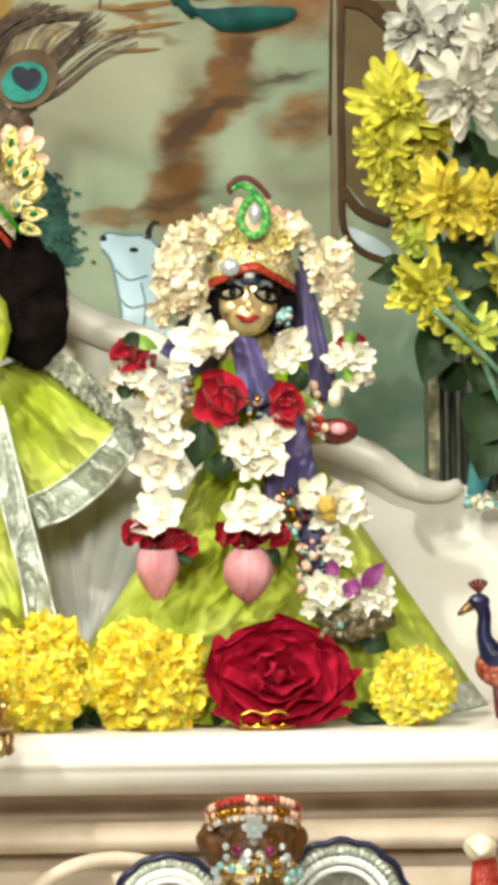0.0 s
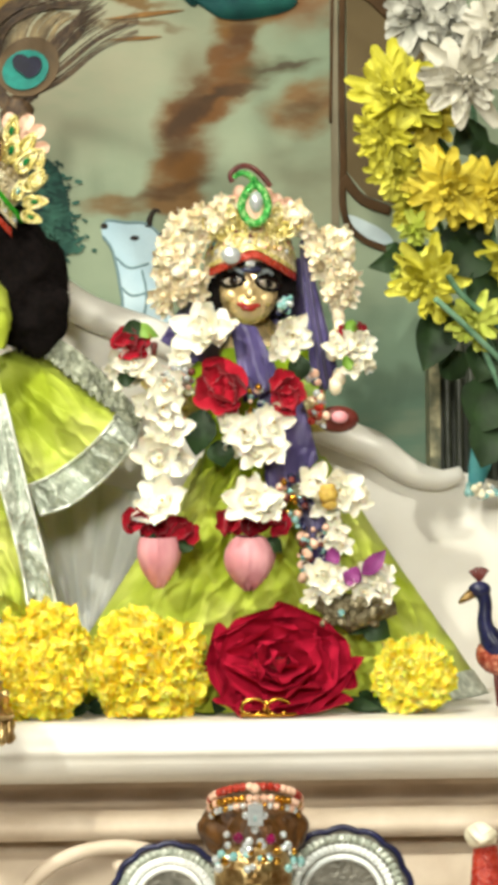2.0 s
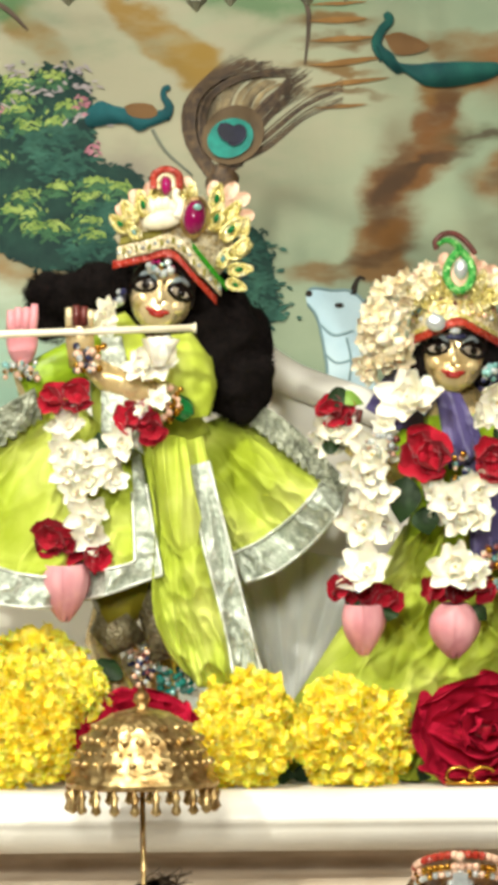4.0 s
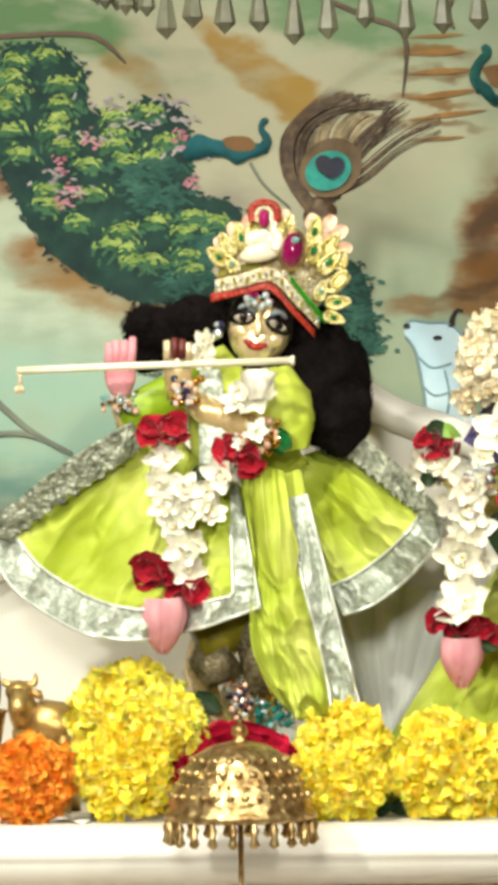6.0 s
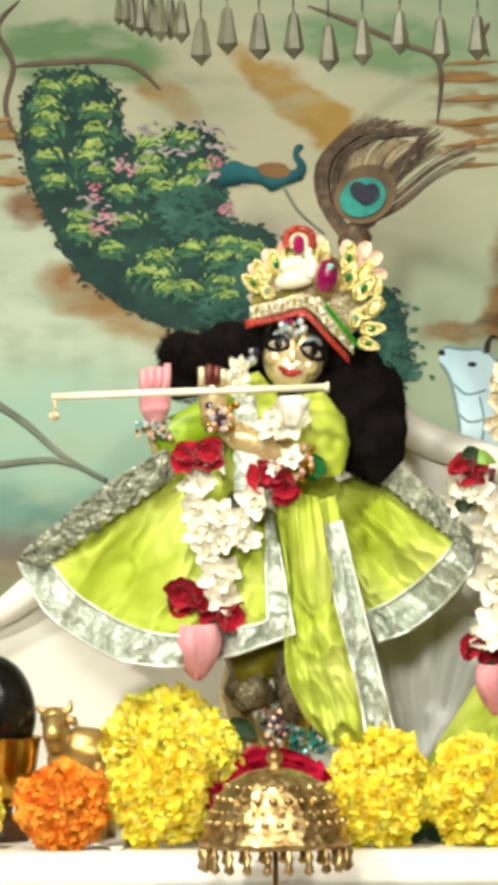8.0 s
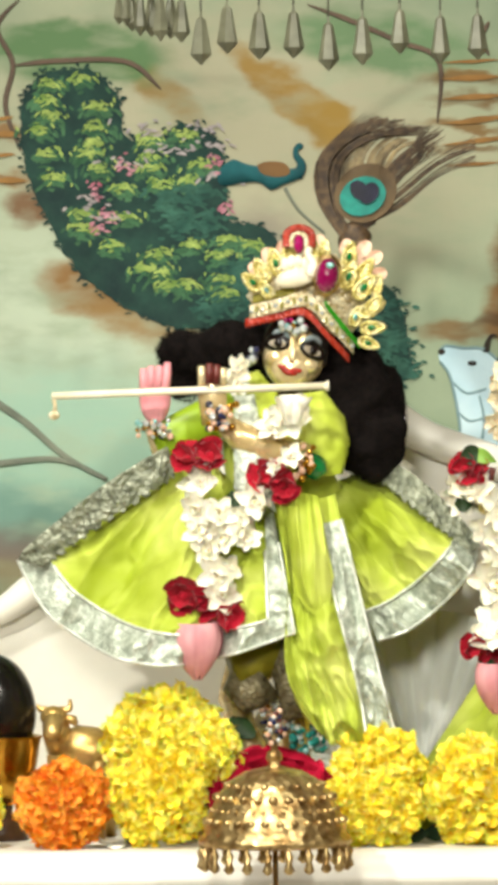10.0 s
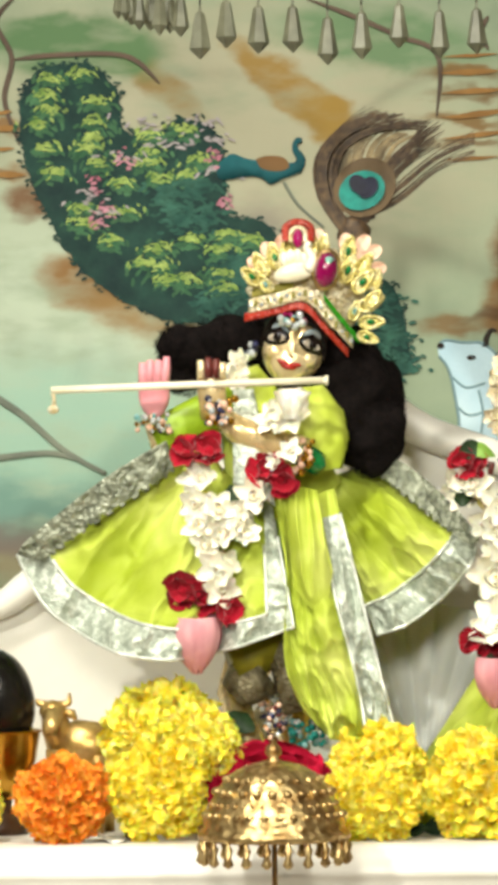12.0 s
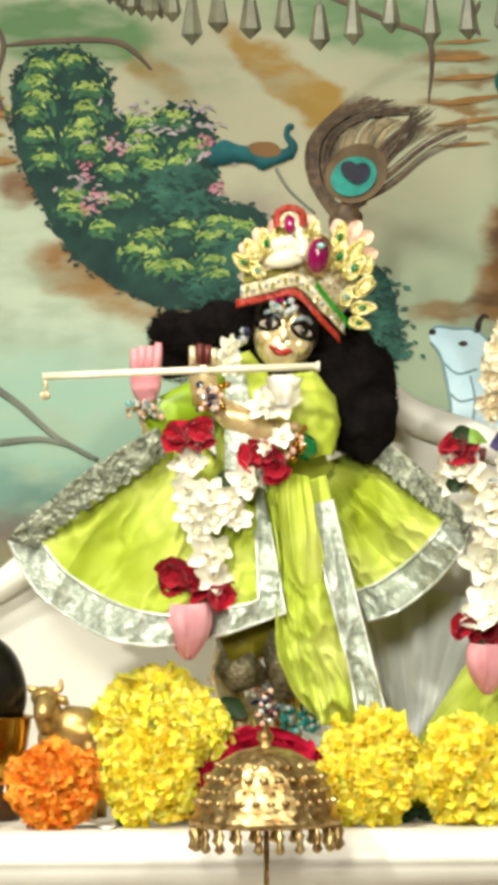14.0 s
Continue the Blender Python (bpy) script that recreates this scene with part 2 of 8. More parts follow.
def backdrop_paint():
    """The hand-painted cloth: sage and cream washes with broad soft brush strokes."""
    m = bpy.data.materials.new("painted_cloth")
    m.use_nodes = True
    t = m.node_tree
    b = t.nodes["Principled BSDF"]
    b.inputs["Roughness"].default_value = 0.85
    geo = t.nodes.new("ShaderNodeNewGeometry")
    pos = geo.outputs["Position"]

    def noise_node(scale, stretch=(1, 1, 1), rot=0.0):
        mp = t.nodes.new("ShaderNodeMapping")
        mp.inputs["Scale"].default_value, mp.inputs["Rotation"].default_value = stretch, (0, rot, 0)
        link(t, pos, mp.inputs["Vector"])
        n = t.nodes.new("ShaderNodeTexNoise")
        n.inputs["Scale"].default_value, n.inputs["Detail"].default_value = scale, 6
        link(t, mp.outputs[0], n.inputs["Vector"])
        return n

    warp = noise_node(42, (0.7, 1, 1.2))
    sub = t.nodes.new("ShaderNodeVectorMath")
    sub.operation = "SUBTRACT"
    sub.inputs[1].default_value = (0.5, 0.5, 0.5)
    link(t, warp.outputs["Color"], sub.inputs[0])
    sc = t.nodes.new("ShaderNodeVectorMath")
    sc.operation = "SCALE"
    sc.inputs["Scale"].default_value = 0.030
    link(t, sub.outputs[0], sc.inputs[0])
    add = t.nodes.new("ShaderNodeVectorMath")
    link(t, sc.outputs[0], add.inputs[0])
    link(t, pos, add.inputs[1])
    streak = noise_node(60, (0.45, 1, 1.2))

    base = t.nodes.new("ShaderNodeValToRGB")
    base.color_ramp.elements[0].color, base.color_ramp.elements[1].color = lin("7a8a73"), lin("949f86")
    base.color_ramp.elements[0].position, base.color_ramp.elements[1].position = 0.3, 0.7
    wash = noise_node(9, (1, 1, 1.4))
    link(t, wash.outputs["Fac"], base.inputs["Fac"])
    colour = base.outputs["Color"]
    for (x, z), (sx, sz), turn, code, soft, strength in STROKES:
        mp = t.nodes.new("ShaderNodeMapping")
        mp.vector_type = "TEXTURE"
        mp.inputs["Location"].default_value = (x, 0.26, z)
        mp.inputs["Rotation"].default_value = (0, radians(-turn), 0)
        mp.inputs["Scale"].default_value = (sx, 1000, sz)
        link(t, add.outputs[0], mp.inputs["Vector"])
        ln = t.nodes.new("ShaderNodeVectorMath")
        ln.operation = "LENGTH"
        link(t, mp.outputs[0], ln.inputs[0])
        mr = t.nodes.new("ShaderNodeMapRange")
        mr.interpolation_type = "SMOOTHSTEP"
        mr.inputs["From Min"].default_value, mr.inputs["From Max"].default_value = 1 + soft, 1 - soft
        mr.inputs["To Max"].default_value = strength
        link(t, ln.outputs["Value"], mr.inputs["Value"])
        br = t.nodes.new("ShaderNodeMapRange")
        br.inputs["From Min"].default_value, br.inputs["From Max"].default_value = 0.3, 0.55
        br.inputs["To Min"].default_value = 0.45
        link(t, streak.outputs["Fac"], br.inputs["Value"])
        mul = t.nodes.new("ShaderNodeMath")
        mul.operation = "MULTIPLY"
        link(t, mr.outputs[0], mul.inputs[0])
        link(t, br.outputs[0], mul.inputs[1])
        mix = t.nodes.new("ShaderNodeMix")
        mix.data_type = "RGBA"
        link(t, mul.outputs[0], mix.inputs["Factor"])
        link(t, colour, mix.inputs[6])
        mix.inputs[7].default_value = lin(code)
        colour = mix.outputs[2]
    link(t, colour, b.inputs["Base Color"])
    weave = noise_node(900)
    bp = t.nodes.new("ShaderNodeBump")
    bp.inputs["Strength"].default_value, bp.inputs["Distance"].default_value = 0.15, 0.001
    link(t, weave.outputs["Fac"], bp.inputs["Height"])
    crease = noise_node(11, (1, 1, 0.55), 0.5)
    crease.inputs["Distortion"].default_value = 0.8
    wrinkle = t.nodes.new("ShaderNodeBump")
    wrinkle.inputs["Strength"].default_value, wrinkle.inputs["Distance"].default_value = 0.5, 0.006
    link(t, crease.outputs["Fac"], wrinkle.inputs["Height"])
    link(t, wrinkle.outputs["Normal"], bp.inputs["Normal"])
    link(t, bp.outputs["Normal"], b.inputs["Normal"])
    return m


# centre, half size, turn, colour, softness, strength of each broad stroke of paint
STROKES = [
    ((-0.0374, 1.7626), (0.16, 0.06), 0, "a2a386", 0.6, 0.45),
    ((-0.1346, 1.7661), (0.20, 0.11), -8, "a19d86", 0.5, 0.9),
    ((-0.2970, 1.6164), (0.16, 0.10), 0, "aebaa6", 0.6, 0.9),
    ((-0.2936, 1.5296), (0.15, 0.07), 0, "84a898", 0.45, 0.75),
    ((-0.3115, 1.4842), (0.13, 0.022), -4, "53766f", 0.7, 0.7),
    ((-0.3120, 1.4387), (0.12, 0.03), -4, "776a4f", 0.5, 0.85),
    ((-0.3161, 1.4626), (0.10, 0.012), -4, "5c4e52", 0.7, 0.6),
    ((0.2191, 1.4578), (0.15, 0.075), 0, "6a8a77", 0.3, 0.9),
    ((0.2411, 1.4836), (0.13, 0.012), -3, "4f6b5e", 0.5, 0.7),
    ((0.2196, 1.5098), (0.13, 0.04), 0, "6f836e", 0.5, 0.8),
    ((0.0869, 1.6711), (0.018, 0.05), -10, "603c14", 0.7, 0.955),
    ((0.1045, 1.7034), (0.045, 0.018), 38, "6a4318", 0.34, 0.95),
    ((0.0779, 1.6388), (0.022, 0.030), 0, "6e4a1e", 0.34, 0.95),
    ((0.1222, 1.7399), (0.016, 0.040), -12, "6a441c", 0.34, 0.95),
    ((0.1419, 1.7679), (0.035, 0.014), 20, "71501f", 0.34, 0.95),
    ((0.0518, 1.6217), (0.05, 0.010), 0, "745834", 0.36, 0.85),
    ((0.1780, 1.6963), (0.032, 0.020), 15, "765024", 0.36, 0.85),
    ((0.1523, 1.7268), (0.03, 0.007), 12, "4f4c34", 0.6, 0.8),
    ((0.1832, 1.7784), (0.03, 0.02), 25, "7a4f2b", 0.6, 0.8),
    ((0.0848, 1.6841), (0.010, 0.030), -20, "46311d", 0.5, 0.85),
    ((0.0958, 1.6948), (0.030, 0.006), 36, "422e1b", 0.5, 0.85),
    ((0.1197, 1.7076), (0.024, 0.0035), 14, "42301d", 0.5, 0.8),
    ((0.0735, 1.6323), (0.030, 0.006), 8, "4b351e", 0.5, 0.8),
    ((0.1310, 1.7550), (0.010, 0.022), -30, "4e341d", 0.5, 0.8),
    ((0.1802, 1.6941), (0.022, 0.007), 20, "4b3720", 0.6, 0.7),
    ((0.1610, 1.7289), (0.022, 0.003), 14, "423528", 0.5, 0.8),
    ((0.1537, 1.7934), (0.055, 0.011), 0, "76552c", 0.4, 0.85),
    ((0.1775, 1.6379), (0.04, 0.03), 0, "7e7c64", 0.8, 0.6),
    ((-0.0866, 1.8023), (0.060, 0.014), -38, "8a6b2b", 0.3, 0.9),
    ((-0.0608, 1.7802), (0.030, 0.016), -30, "8f7334", 0.3, 0.9),
    ((-0.1906, 1.8103), (0.035, 0.010), -38, "826a37", 0.5, 0.85),
    ((-0.2533, 1.8373), (0.07, 0.026), -3, "4f7049", 0.25, 0.95),
    ((-0.0212, 1.8425), (0.08, 0.022), -8, "5c7a56", 0.35, 0.9),
    ((-0.2487, 1.6571), (0.035, 0.020), -18, "7d582b", 0.34, 0.95),
    ((-0.2099, 1.6327), (0.06, 0.014), -18, "866a40", 0.6, 0.9),
    ((-0.2915, 1.7206), (0.018, 0.014), 0, "674427", 0.5, 0.9),
    ((-0.3127, 1.7774), (0.022, 0.006), 0, "7c5b34", 0.6, 0.9),
    ((-0.3131, 1.7426), (0.022, 0.006), 0, "7c5b34", 0.6, 0.9),
    ((0.0434, 1.8155), (0.03, 0.005), 0, "72552b", 0.5, 0.9),
    ((0.0432, 1.8004), (0.03, 0.004), 0, "674c29", 0.5, 0.9),
    ((0.0430, 1.7787), (0.03, 0.004), -4, "72552b", 0.5, 0.9),
    ((0.0471, 1.7601), (0.03, 0.003), -4, "674c29", 0.5, 0.8),
    ((-0.1181, 1.6987), (0.025, 0.02), 0, "746b64", 0.7, 0.7),
]
CLOTH = backdrop_paint()


# ---- mesh helpers ----
class Shape:
    """Collects points and faces of one mesh."""

    def __init__(self):
        self.v, self.f, self.m = [], [], []

    def add(self, verts, faces, index=0, m=None):
        n = len(self.v)
        self.v += [tuple(m @ Vector(p)) if m else tuple(p) for p in verts]
        self.f += [[i + n for i in face] for face in faces]
        self.m += [index] * len(faces)
        return self

    def grid(self, rows, index=0, closed=False, m=None):
        """Rows of points joined to a surface; closed: each row is a ring."""
        k = len(rows[0])
        faces = []
        for i in range(len(rows) - 1):
            for j in range(k if closed else k - 1):
                j2 = (j + 1) % k
                faces.append([i * k + j, i * k + j2, (i + 1) * k + j2, (i + 1) * k + j])
        return self.add([p for r in rows for p in r], faces, index, m)

    def ball(self, c, r, index=0, turn=None, u=14, w=9, rough=0.0, freq=60):
        rows = []
        for i in range(w + 1):
            a = math.pi * i / w
            row = []
            for j in range(u):
                b = 2 * math.pi * j / u
                d = Vector((math.sin(a) * math.cos(b), math.sin(a) * math.sin(b), math.cos(a)))
                p = Vector((d.x * r[0], d.y * r[1], d.z * r[2]))
                if turn:
                    p.rotate(turn)
                p += Vector(c)
                if rough:
                    p += (p - Vector(c)).normalized() * rough * noise.noise(p * freq)
                row.append(p)
            rows.append(row)
        return self.grid(rows, index, True)

    def tube(self, pts, radii, index=0, sides=8, flat=1.0):
        """A tapered tube along points; flat squeezes it in depth."""
        pts = [Vector(p) for p in pts]
        if not isinstance(radii, (list, tuple)):
            radii = [radii] * len(pts)
        rows = []
        for i, p in enumerate(pts):
            d = (pts[min(i + 1, len(pts) - 1)] - pts[max(i - 1, 0)]).normalized()
            ref = Vector((0, 1, 0)) if abs(d.y) < 0.9 else Vector((1, 0, 0))
            a = d.cross(ref).normalized()
            b = d.cross(a).normalized()
            rows.append([p + radii[i] * (math.cos(q) * a + flat * math.sin(q) * b) for q in (2 * math.pi * j / sides for j in range(sides))])
        n = len(self.v)
        self.grid(rows, index, True)
        k = sides
        self.f += [[n + j for j in range(k)][::-1], [n + (len(rows) - 1) * k + j for j in range(k)]]
        self.m += [index, index]
        return self

    def lathe(self, c, profile, index=0, sides=32, squash=1.0, wave=0.0, waves=0):
        """A turned form: (radius, height) pairs round an upright axis at c."""
        rows = []
        for r, h in profile:
            row = []
            for j in range(sides):
                q = 2 * math.pi * j / sides
                rr = r * (1 + wave * math.cos(waves * q))
                row.append((c[0] + rr * math.cos(q), c[1] + squash * rr * math.sin(q), c[2] + h))
            rows.append(row)
        return self.grid(rows, index, True)

    def sheet(self, fn, nu, nv, thick=0.0012, index=0, keep=None):
        """A cloth fn(s, r) -> point with s, r in 0..1, given thickness towards the back."""
        rows = [[Vector(fn(i / nu, j / nv)) for i in range(nu + 1)] for j in range(nv + 1)]
        n = len(self.v)
        front = [p for r in rows for p in r]
        k = nu + 1
        verts = front + [p + Vector((0, thick, 0)) for p in front]
        off = len(front)
        faces = []
        cells = {(i, j) for i in range(nu) for j in range(nv) if keep is None or keep((i + 0.5) / nu, (j + 0.5) / nv)}
        for i, j in cells:
            a, b, c, d = j * k + i, j * k + i + 1, (j + 1) * k + i + 1, (j + 1) * k + i
            faces += [[a, d, c, b], [off + a, off + b, off + c, off + d]]
            for (di, dj), e in (((-1, 0), (a, d)), ((1, 0), (c, b)), ((0, -1), (b, a)), ((0, 1), (d, c))):
                if (i + di, j + dj) not in cells:
                    faces.append([e[0], off + e[0], off + e[1], e[1]])
        return self.add(verts, faces, index)

    def flat(self, outline, y, thick=0.0012, index=0):
        """A flat cut-out from an outline of (x, z), facing the hall."""
        n = len(outline)
        verts = [(x, y, z) for x, z in outline] + [(x, y + thick, z) for x, z in outline]
        faces = [list(range(n)), list(range(2 * n - 1, n - 1, -1))]
        faces += [[i, n + i, n + (i + 1) % n, (i + 1) % n] for i in range(n)]
        return self.add(verts, faces, index)

    def box(self, lo, hi, index=0):
        x0, y0, z0 = lo
        x1, y1, z1 = hi
        v = [(x0, y0, z0), (x1, y0, z0), (x1, y1, z0), (x0, y1, z0), (x0, y0, z1), (x1, y0, z1), (x1, y1, z1), (x0, y1, z1)]
        return self.add(v, [[0, 3, 2, 1], [4, 5, 6, 7], [0, 1, 5, 4], [1, 2, 6, 5], [2, 3, 7, 6], [3, 0, 4, 7]], index)

    def mesh(self, name, mats, smooth=True, base=(0, 0, 0)):
        me = bpy.data.meshes.new(name)
        bx, by, bz = base
        me.from_pydata([(x - bx, y - by, z - bz) for x, y, z in self.v], [], self.f)
        for mt in mats if isinstance(mats, (list, tuple)) else [mats]:
            me.materials.append(mt)
        me.polygons.foreach_set("material_index", self.m)
        me.polygons.foreach_set("use_smooth", [smooth] * len(self.f))
        bm = bmesh.new()
        bm.from_mesh(me)
        bmesh.ops.recalc_face_normals(bm, faces=bm.faces)
        bm.to_mesh(me)
        bm.free()
        me.update()
        return me


def curve(pts, n):
    """n + 1 points of a smooth line through the given ones."""
    pts = [Vector(p) for p in pts]
    out = []
    for i in range(n + 1):
        q = i / n * (len(pts) - 1)
        k = min(int(q), len(pts) - 2)
        w = q - k
        p0, p1, p2, p3 = pts[max(k - 1, 0)], pts[k], pts[k + 1], pts[min(k + 2, len(pts) - 1)]
        out.append(0.5 * (2 * p1 + (p2 - p0) * w + (2 * p0 - 5 * p1 + 4 * p2 - p3) * w * w + (3 * p1 - p0 - 3 * p2 + p3) * w ** 3))
    return out


def along(pts):
    """A smooth line as a function of 0..1."""
    line = curve(pts, 60)

    def at(s):
        q = min(max(s, 0), 1) * 60
        k = min(int(q), 59)
        return line[k].lerp(line[k + 1], q - k)
    return at


def thing(name, base, label, category, group="", kind=""):
    ob = new(name)
    ob.location = base
    ob.empty_display_size = 0.02
    return tagged(ob, label, category, group, kind)


def part(name, shape, mats, parent, label="", smooth=True, local=False):
    """Links a shape as one mesh object under a thing or a part; shapes are in world places unless local."""
    base = (0, 0, 0)
    if parent and not local:
        base = parent.location if not parent.parent else parent.location + parent.parent.location
    me = shape.mesh(name, mats, smooth, base) if isinstance(shape, Shape) else shape
    ob = new(name, me)
    ob.parent = parent
    if label:
        ob["label"] = label
    return ob


def whole(name, shape, mats, base, label, category, group="", kind="", smooth=True):
    """A thing that is one mesh, with its origin at its base."""
    ob = new(name, shape.mesh(name, mats, smooth, base))
    ob.location = base
    return tagged(ob, label, category, group, kind)


def aim(axis, roll=0.0):
    """A turn that brings +Z onto axis."""
    return Vector(axis).to_track_quat("Z", "Y").to_matrix().to_4x4() @ Matrix.Rotation(roll, 4, "Z")


# ---- structure ----
SHELF = 1.2565
room = Shape().box((-2.6, -4.6, -0.12), (2.6, 1.0, 0.0))
tagged(part("floor", room, TILES, None, smooth=False), "polished stone floor of the temple hall", "floor", kind="structure")
tagged(part("ceiling", Shape().box((-2.6, -4.6, 3.0), (2.6, 1.0, 3.12)), PLASTER, None, smooth=False), "plain cream ceiling of the hall", "ceiling", kind="structure")
for nm, lo, hi in (("wall_north", (-2.6, 0.6, 0), (2.6, 0.72, 3.0)), ("wall_south", (-2.6, -4.6, 0), (2.6, -4.48, 3.0)),
                   ("wall_west", (-2.6, -4.48, 0), (-2.48, 0.6, 3.0)), ("wall_east", (2.48, -4.48, 0), (2.6, 0.6, 3.0))):
    tagged(part(nm, Shape().box(lo, hi), PLASTER, None, smooth=False), "plain cream plastered wall of the hall", "wall", kind="structure")


def moulding(name, profile, material, label):
    """A run of stone with one profile of (y, z) along the altar's whole width."""
    s = Shape()
    rows = [[(x, y, z) for y, z in profile] for x in [-0.9 + 0.1 * i for i in range(19)]]
    s.grid(rows)
    s.add([(-0.9, y, z) for y, z in profile], [list(range(len(profile)))])
    s.add([(0.9, y, z) for y, z in profile], [list(range(len(profile)))])
    ob = new(name, s.mesh(name, material, True))
    return tagged(ob, label, "altar", kind="structure")


F = -0.13
nose = [(F + 0.018 - 0.018 * math.sin(a) + 0.0, SHELF - 0.022 + 0.022 * math.cos(a)) for a in [math.pi / 2 * i / 8 for i in range(9)]]
belly = [(F + 0.0010 + 0.030 * (1 - math.cos(a)), SHELF - 0.0225 - 0.0205 * math.sin(a)) for a in [math.pi / 2 * i / 8 for i in range(9)]]
slab = [(0.30, SHELF)] + nose + belly + [(0.30, SHELF - 0.042)]
moulding("altar_slab", slab, MARBLE, "thick white marble altar slab with a rounded front edge")
cove = [(0.30, SHELF - 0.044), (F + 0.036, SHELF - 0.044), (F + 0.060, SHELF - 0.0445), (F + 0.062, SHELF - 0.050), (F + 0.100, SHELF - 0.051), (F + 0.102, SHELF - 0.062),
        (F + 0.034, SHELF - 0.064), (F + 0.025, SHELF - 0.067), (F + 0.022, SHELF - 0.074), (F + 0.026, SHELF - 0.080), (F + 0.034, SHELF - 0.083), (0.30, SHELF - 0.084)]
moulding("altar_cornice", cove, STONE, "cream stone cornice with a hollow under the altar slab")
plinth = [(0.30, SHELF - 0.085), (F + 0.060, SHELF - 0.085), (F + 0.058, SHELF - 0.092), (F + 0.050, SHELF - 0.094), (F + 0.046, SHELF - 0.45), (0.30, SHELF - 0.45)]
moulding("altar_front", plinth, STONE, "cream stone front of the altar below the cornice")
low = [(0.30, SHELF - 0.452), (-0.45, SHELF - 0.452), (-0.47, SHELF - 0.47), (-0.45, SHELF - 0.49), (-0.42, 0.0), (0.30, 0.0)]
moulding("altar_step", low, MARBLE, "lower white marble step of the altar")

# painted cloth behind the altar, with a shallow sag
BACK = 0.26


def cloth(s, r):
    x = -0.95 + s * 1.9
    return (x, BACK + 0.0003 * math.sin(7 * s + 2 * r), 1.16 + r * 0.9)


backdrop = thing("backdrop", (0, BACK, 1.16), "hand-painted cloth with a forest, peacock and cow", "painted cloth", kind="structure")
part("cloth", Shape().sheet(cloth, 40, 10, 0.002), CLOTH, backdrop)

# carved throne back, symmetrical, with a rolled edge
TY = 0.15
right_edge = [(-0.0298, 1.5737), (-0.0133, 1.5544), (0.0075, 1.5400), (0.0283, 1.5314), (0.0533, 1.5228), (0.0824, 1.5100), (0.1199, 1.4895), (0.1699, 1.4588), (0.1992, 1.4447),
              (0.2201, 1.4361), (0.2452, 1.4190), (0.2682, 1.4125), (0.2851, 1.4177)]
mid = right_edge[0][0]
dz = 0.0045
left_edge = [(2 * mid - x, z - dz) for x, z in right_edge[::-1]]
rim = curve([(x, TY - 0.012, z) for x, z in left_edge[:-1]] + [(mid, TY - 0.012, right_edge[0][1])] + [(x, TY - 0.012, z) for x, z in right_edge[1:]], 90)
throne = thing("throne_back", (mid, TY, SHELF), "white marble throne back with a rolled scroll edge", "throne", kind="structure")
panel = [(p.x, p.z) for p in rim] + [(rim[-1].x + 0.045, rim[-1].z - 0.012), (rim[-1].x + 0.045, SHELF), (rim[0].x - 0.07, SHELF), (rim[0].x - 0.07, rim[0].z - 0.02)]
part("panel", Shape().flat(panel, TY, 0.03), MARBLE, throne, smooth=False)
part("rolled_edge", Shape().tube(rim, [0.005 + 0.0075 * min(1, 8 * i / 90, 8 * (90 - i) / 90) for i in range(91)], sides=14), MARBLE, throne)
side = Shape().box((rim[-1].x + 0.046, TY - 0.01, SHELF), (rim[-1].x + 0.13, TY + 0.04, rim[-1].z - 0.012))
part("side_block", side, STONE, throne, smooth=False)


# ---- painting on the backdrop: each motif a thin layer of paint ----
def ragged(outline, n, amp, freq=90.0, seed=0.0):
    """A closed outline made smooth and then uneven like a brushed edge."""
    pts = curve([(x, 0, z) for x, z in outline] + [(outline[0][0], 0, outline[0][1])], n)[:-1]
    return [(p.x + amp * noise.noise(Vector((p.x * freq, seed, p.z * freq))), p.z + amp * noise.noise(Vector((p.x * freq, seed + 7, p.z * freq)))) for p in pts]


def dabs(shape, centre, spread, count, size, y, rng, droop=0.3):
    """A clump of short brush dabs."""
    for _ in range(count):
        x = centre[0] + rng.gauss(0, spread[0])
        z = centre[1] + rng.gauss(0, spread[1])
        a = rng.uniform(-0.5, 0.5) - droop * (x - centre[0]) / max(spread[0], 1e-4)
        l, w = size * rng.uniform(0.6, 1.3), size * rng.uniform(0.25, 0.45)
        pts = []
        for k in range(7):
            q = 2 * math.pi * k / 7
            px, pz = l * math.cos(q), w * math.sin(q)
            pts.append((x + px * math.cos(a) - pz * math.sin(a), z + px * math.sin(a) + pz * math.cos(a)))
        yy = y - rng.uniform(0, 0.00014)
        n = len(shape.v)
        shape.add([(px, yy, pz) for px, pz in pts], [list(range(7))])


rng = random.Random(4)
YP = BACK - 0.0014
tree = [(-0.2957, 1.8074), (-0.2795, 1.8237), (-0.2425, 1.8249), (-0.2219, 1.8011), (-0.2187, 1.7750), (-0.1953, 1.7712), (-0.1734, 1.7831),
        (-0.1467, 1.7705), (-0.1401, 1.7401), (-0.1396, 1.7098), (-0.1093, 1.7007), (-0.0794, 1.6656), (-0.0190, 1.6562), (-0.0042, 1.6214),
        (-0.0077, 1.5825), (-0.0803, 1.5877), (-0.1492, 1.6224), (-0.1838, 1.6271), (-0.2227, 1.6450), (-0.2572, 1.6732), (-0.2764, 1.7073), (-0.2930, 1.7422), (-0.2987, 1.7771)]
part("tree_shadow", Shape().flat(ragged(tree, 260, 0.0022, 220), YP, 0.0006), P_DARKGREEN, backdrop, smooth=False)
fringe, mids, greens, teals, pinks, lilacs = Shape(), Shape(), Shape(), Shape(), Shape(), Shape()
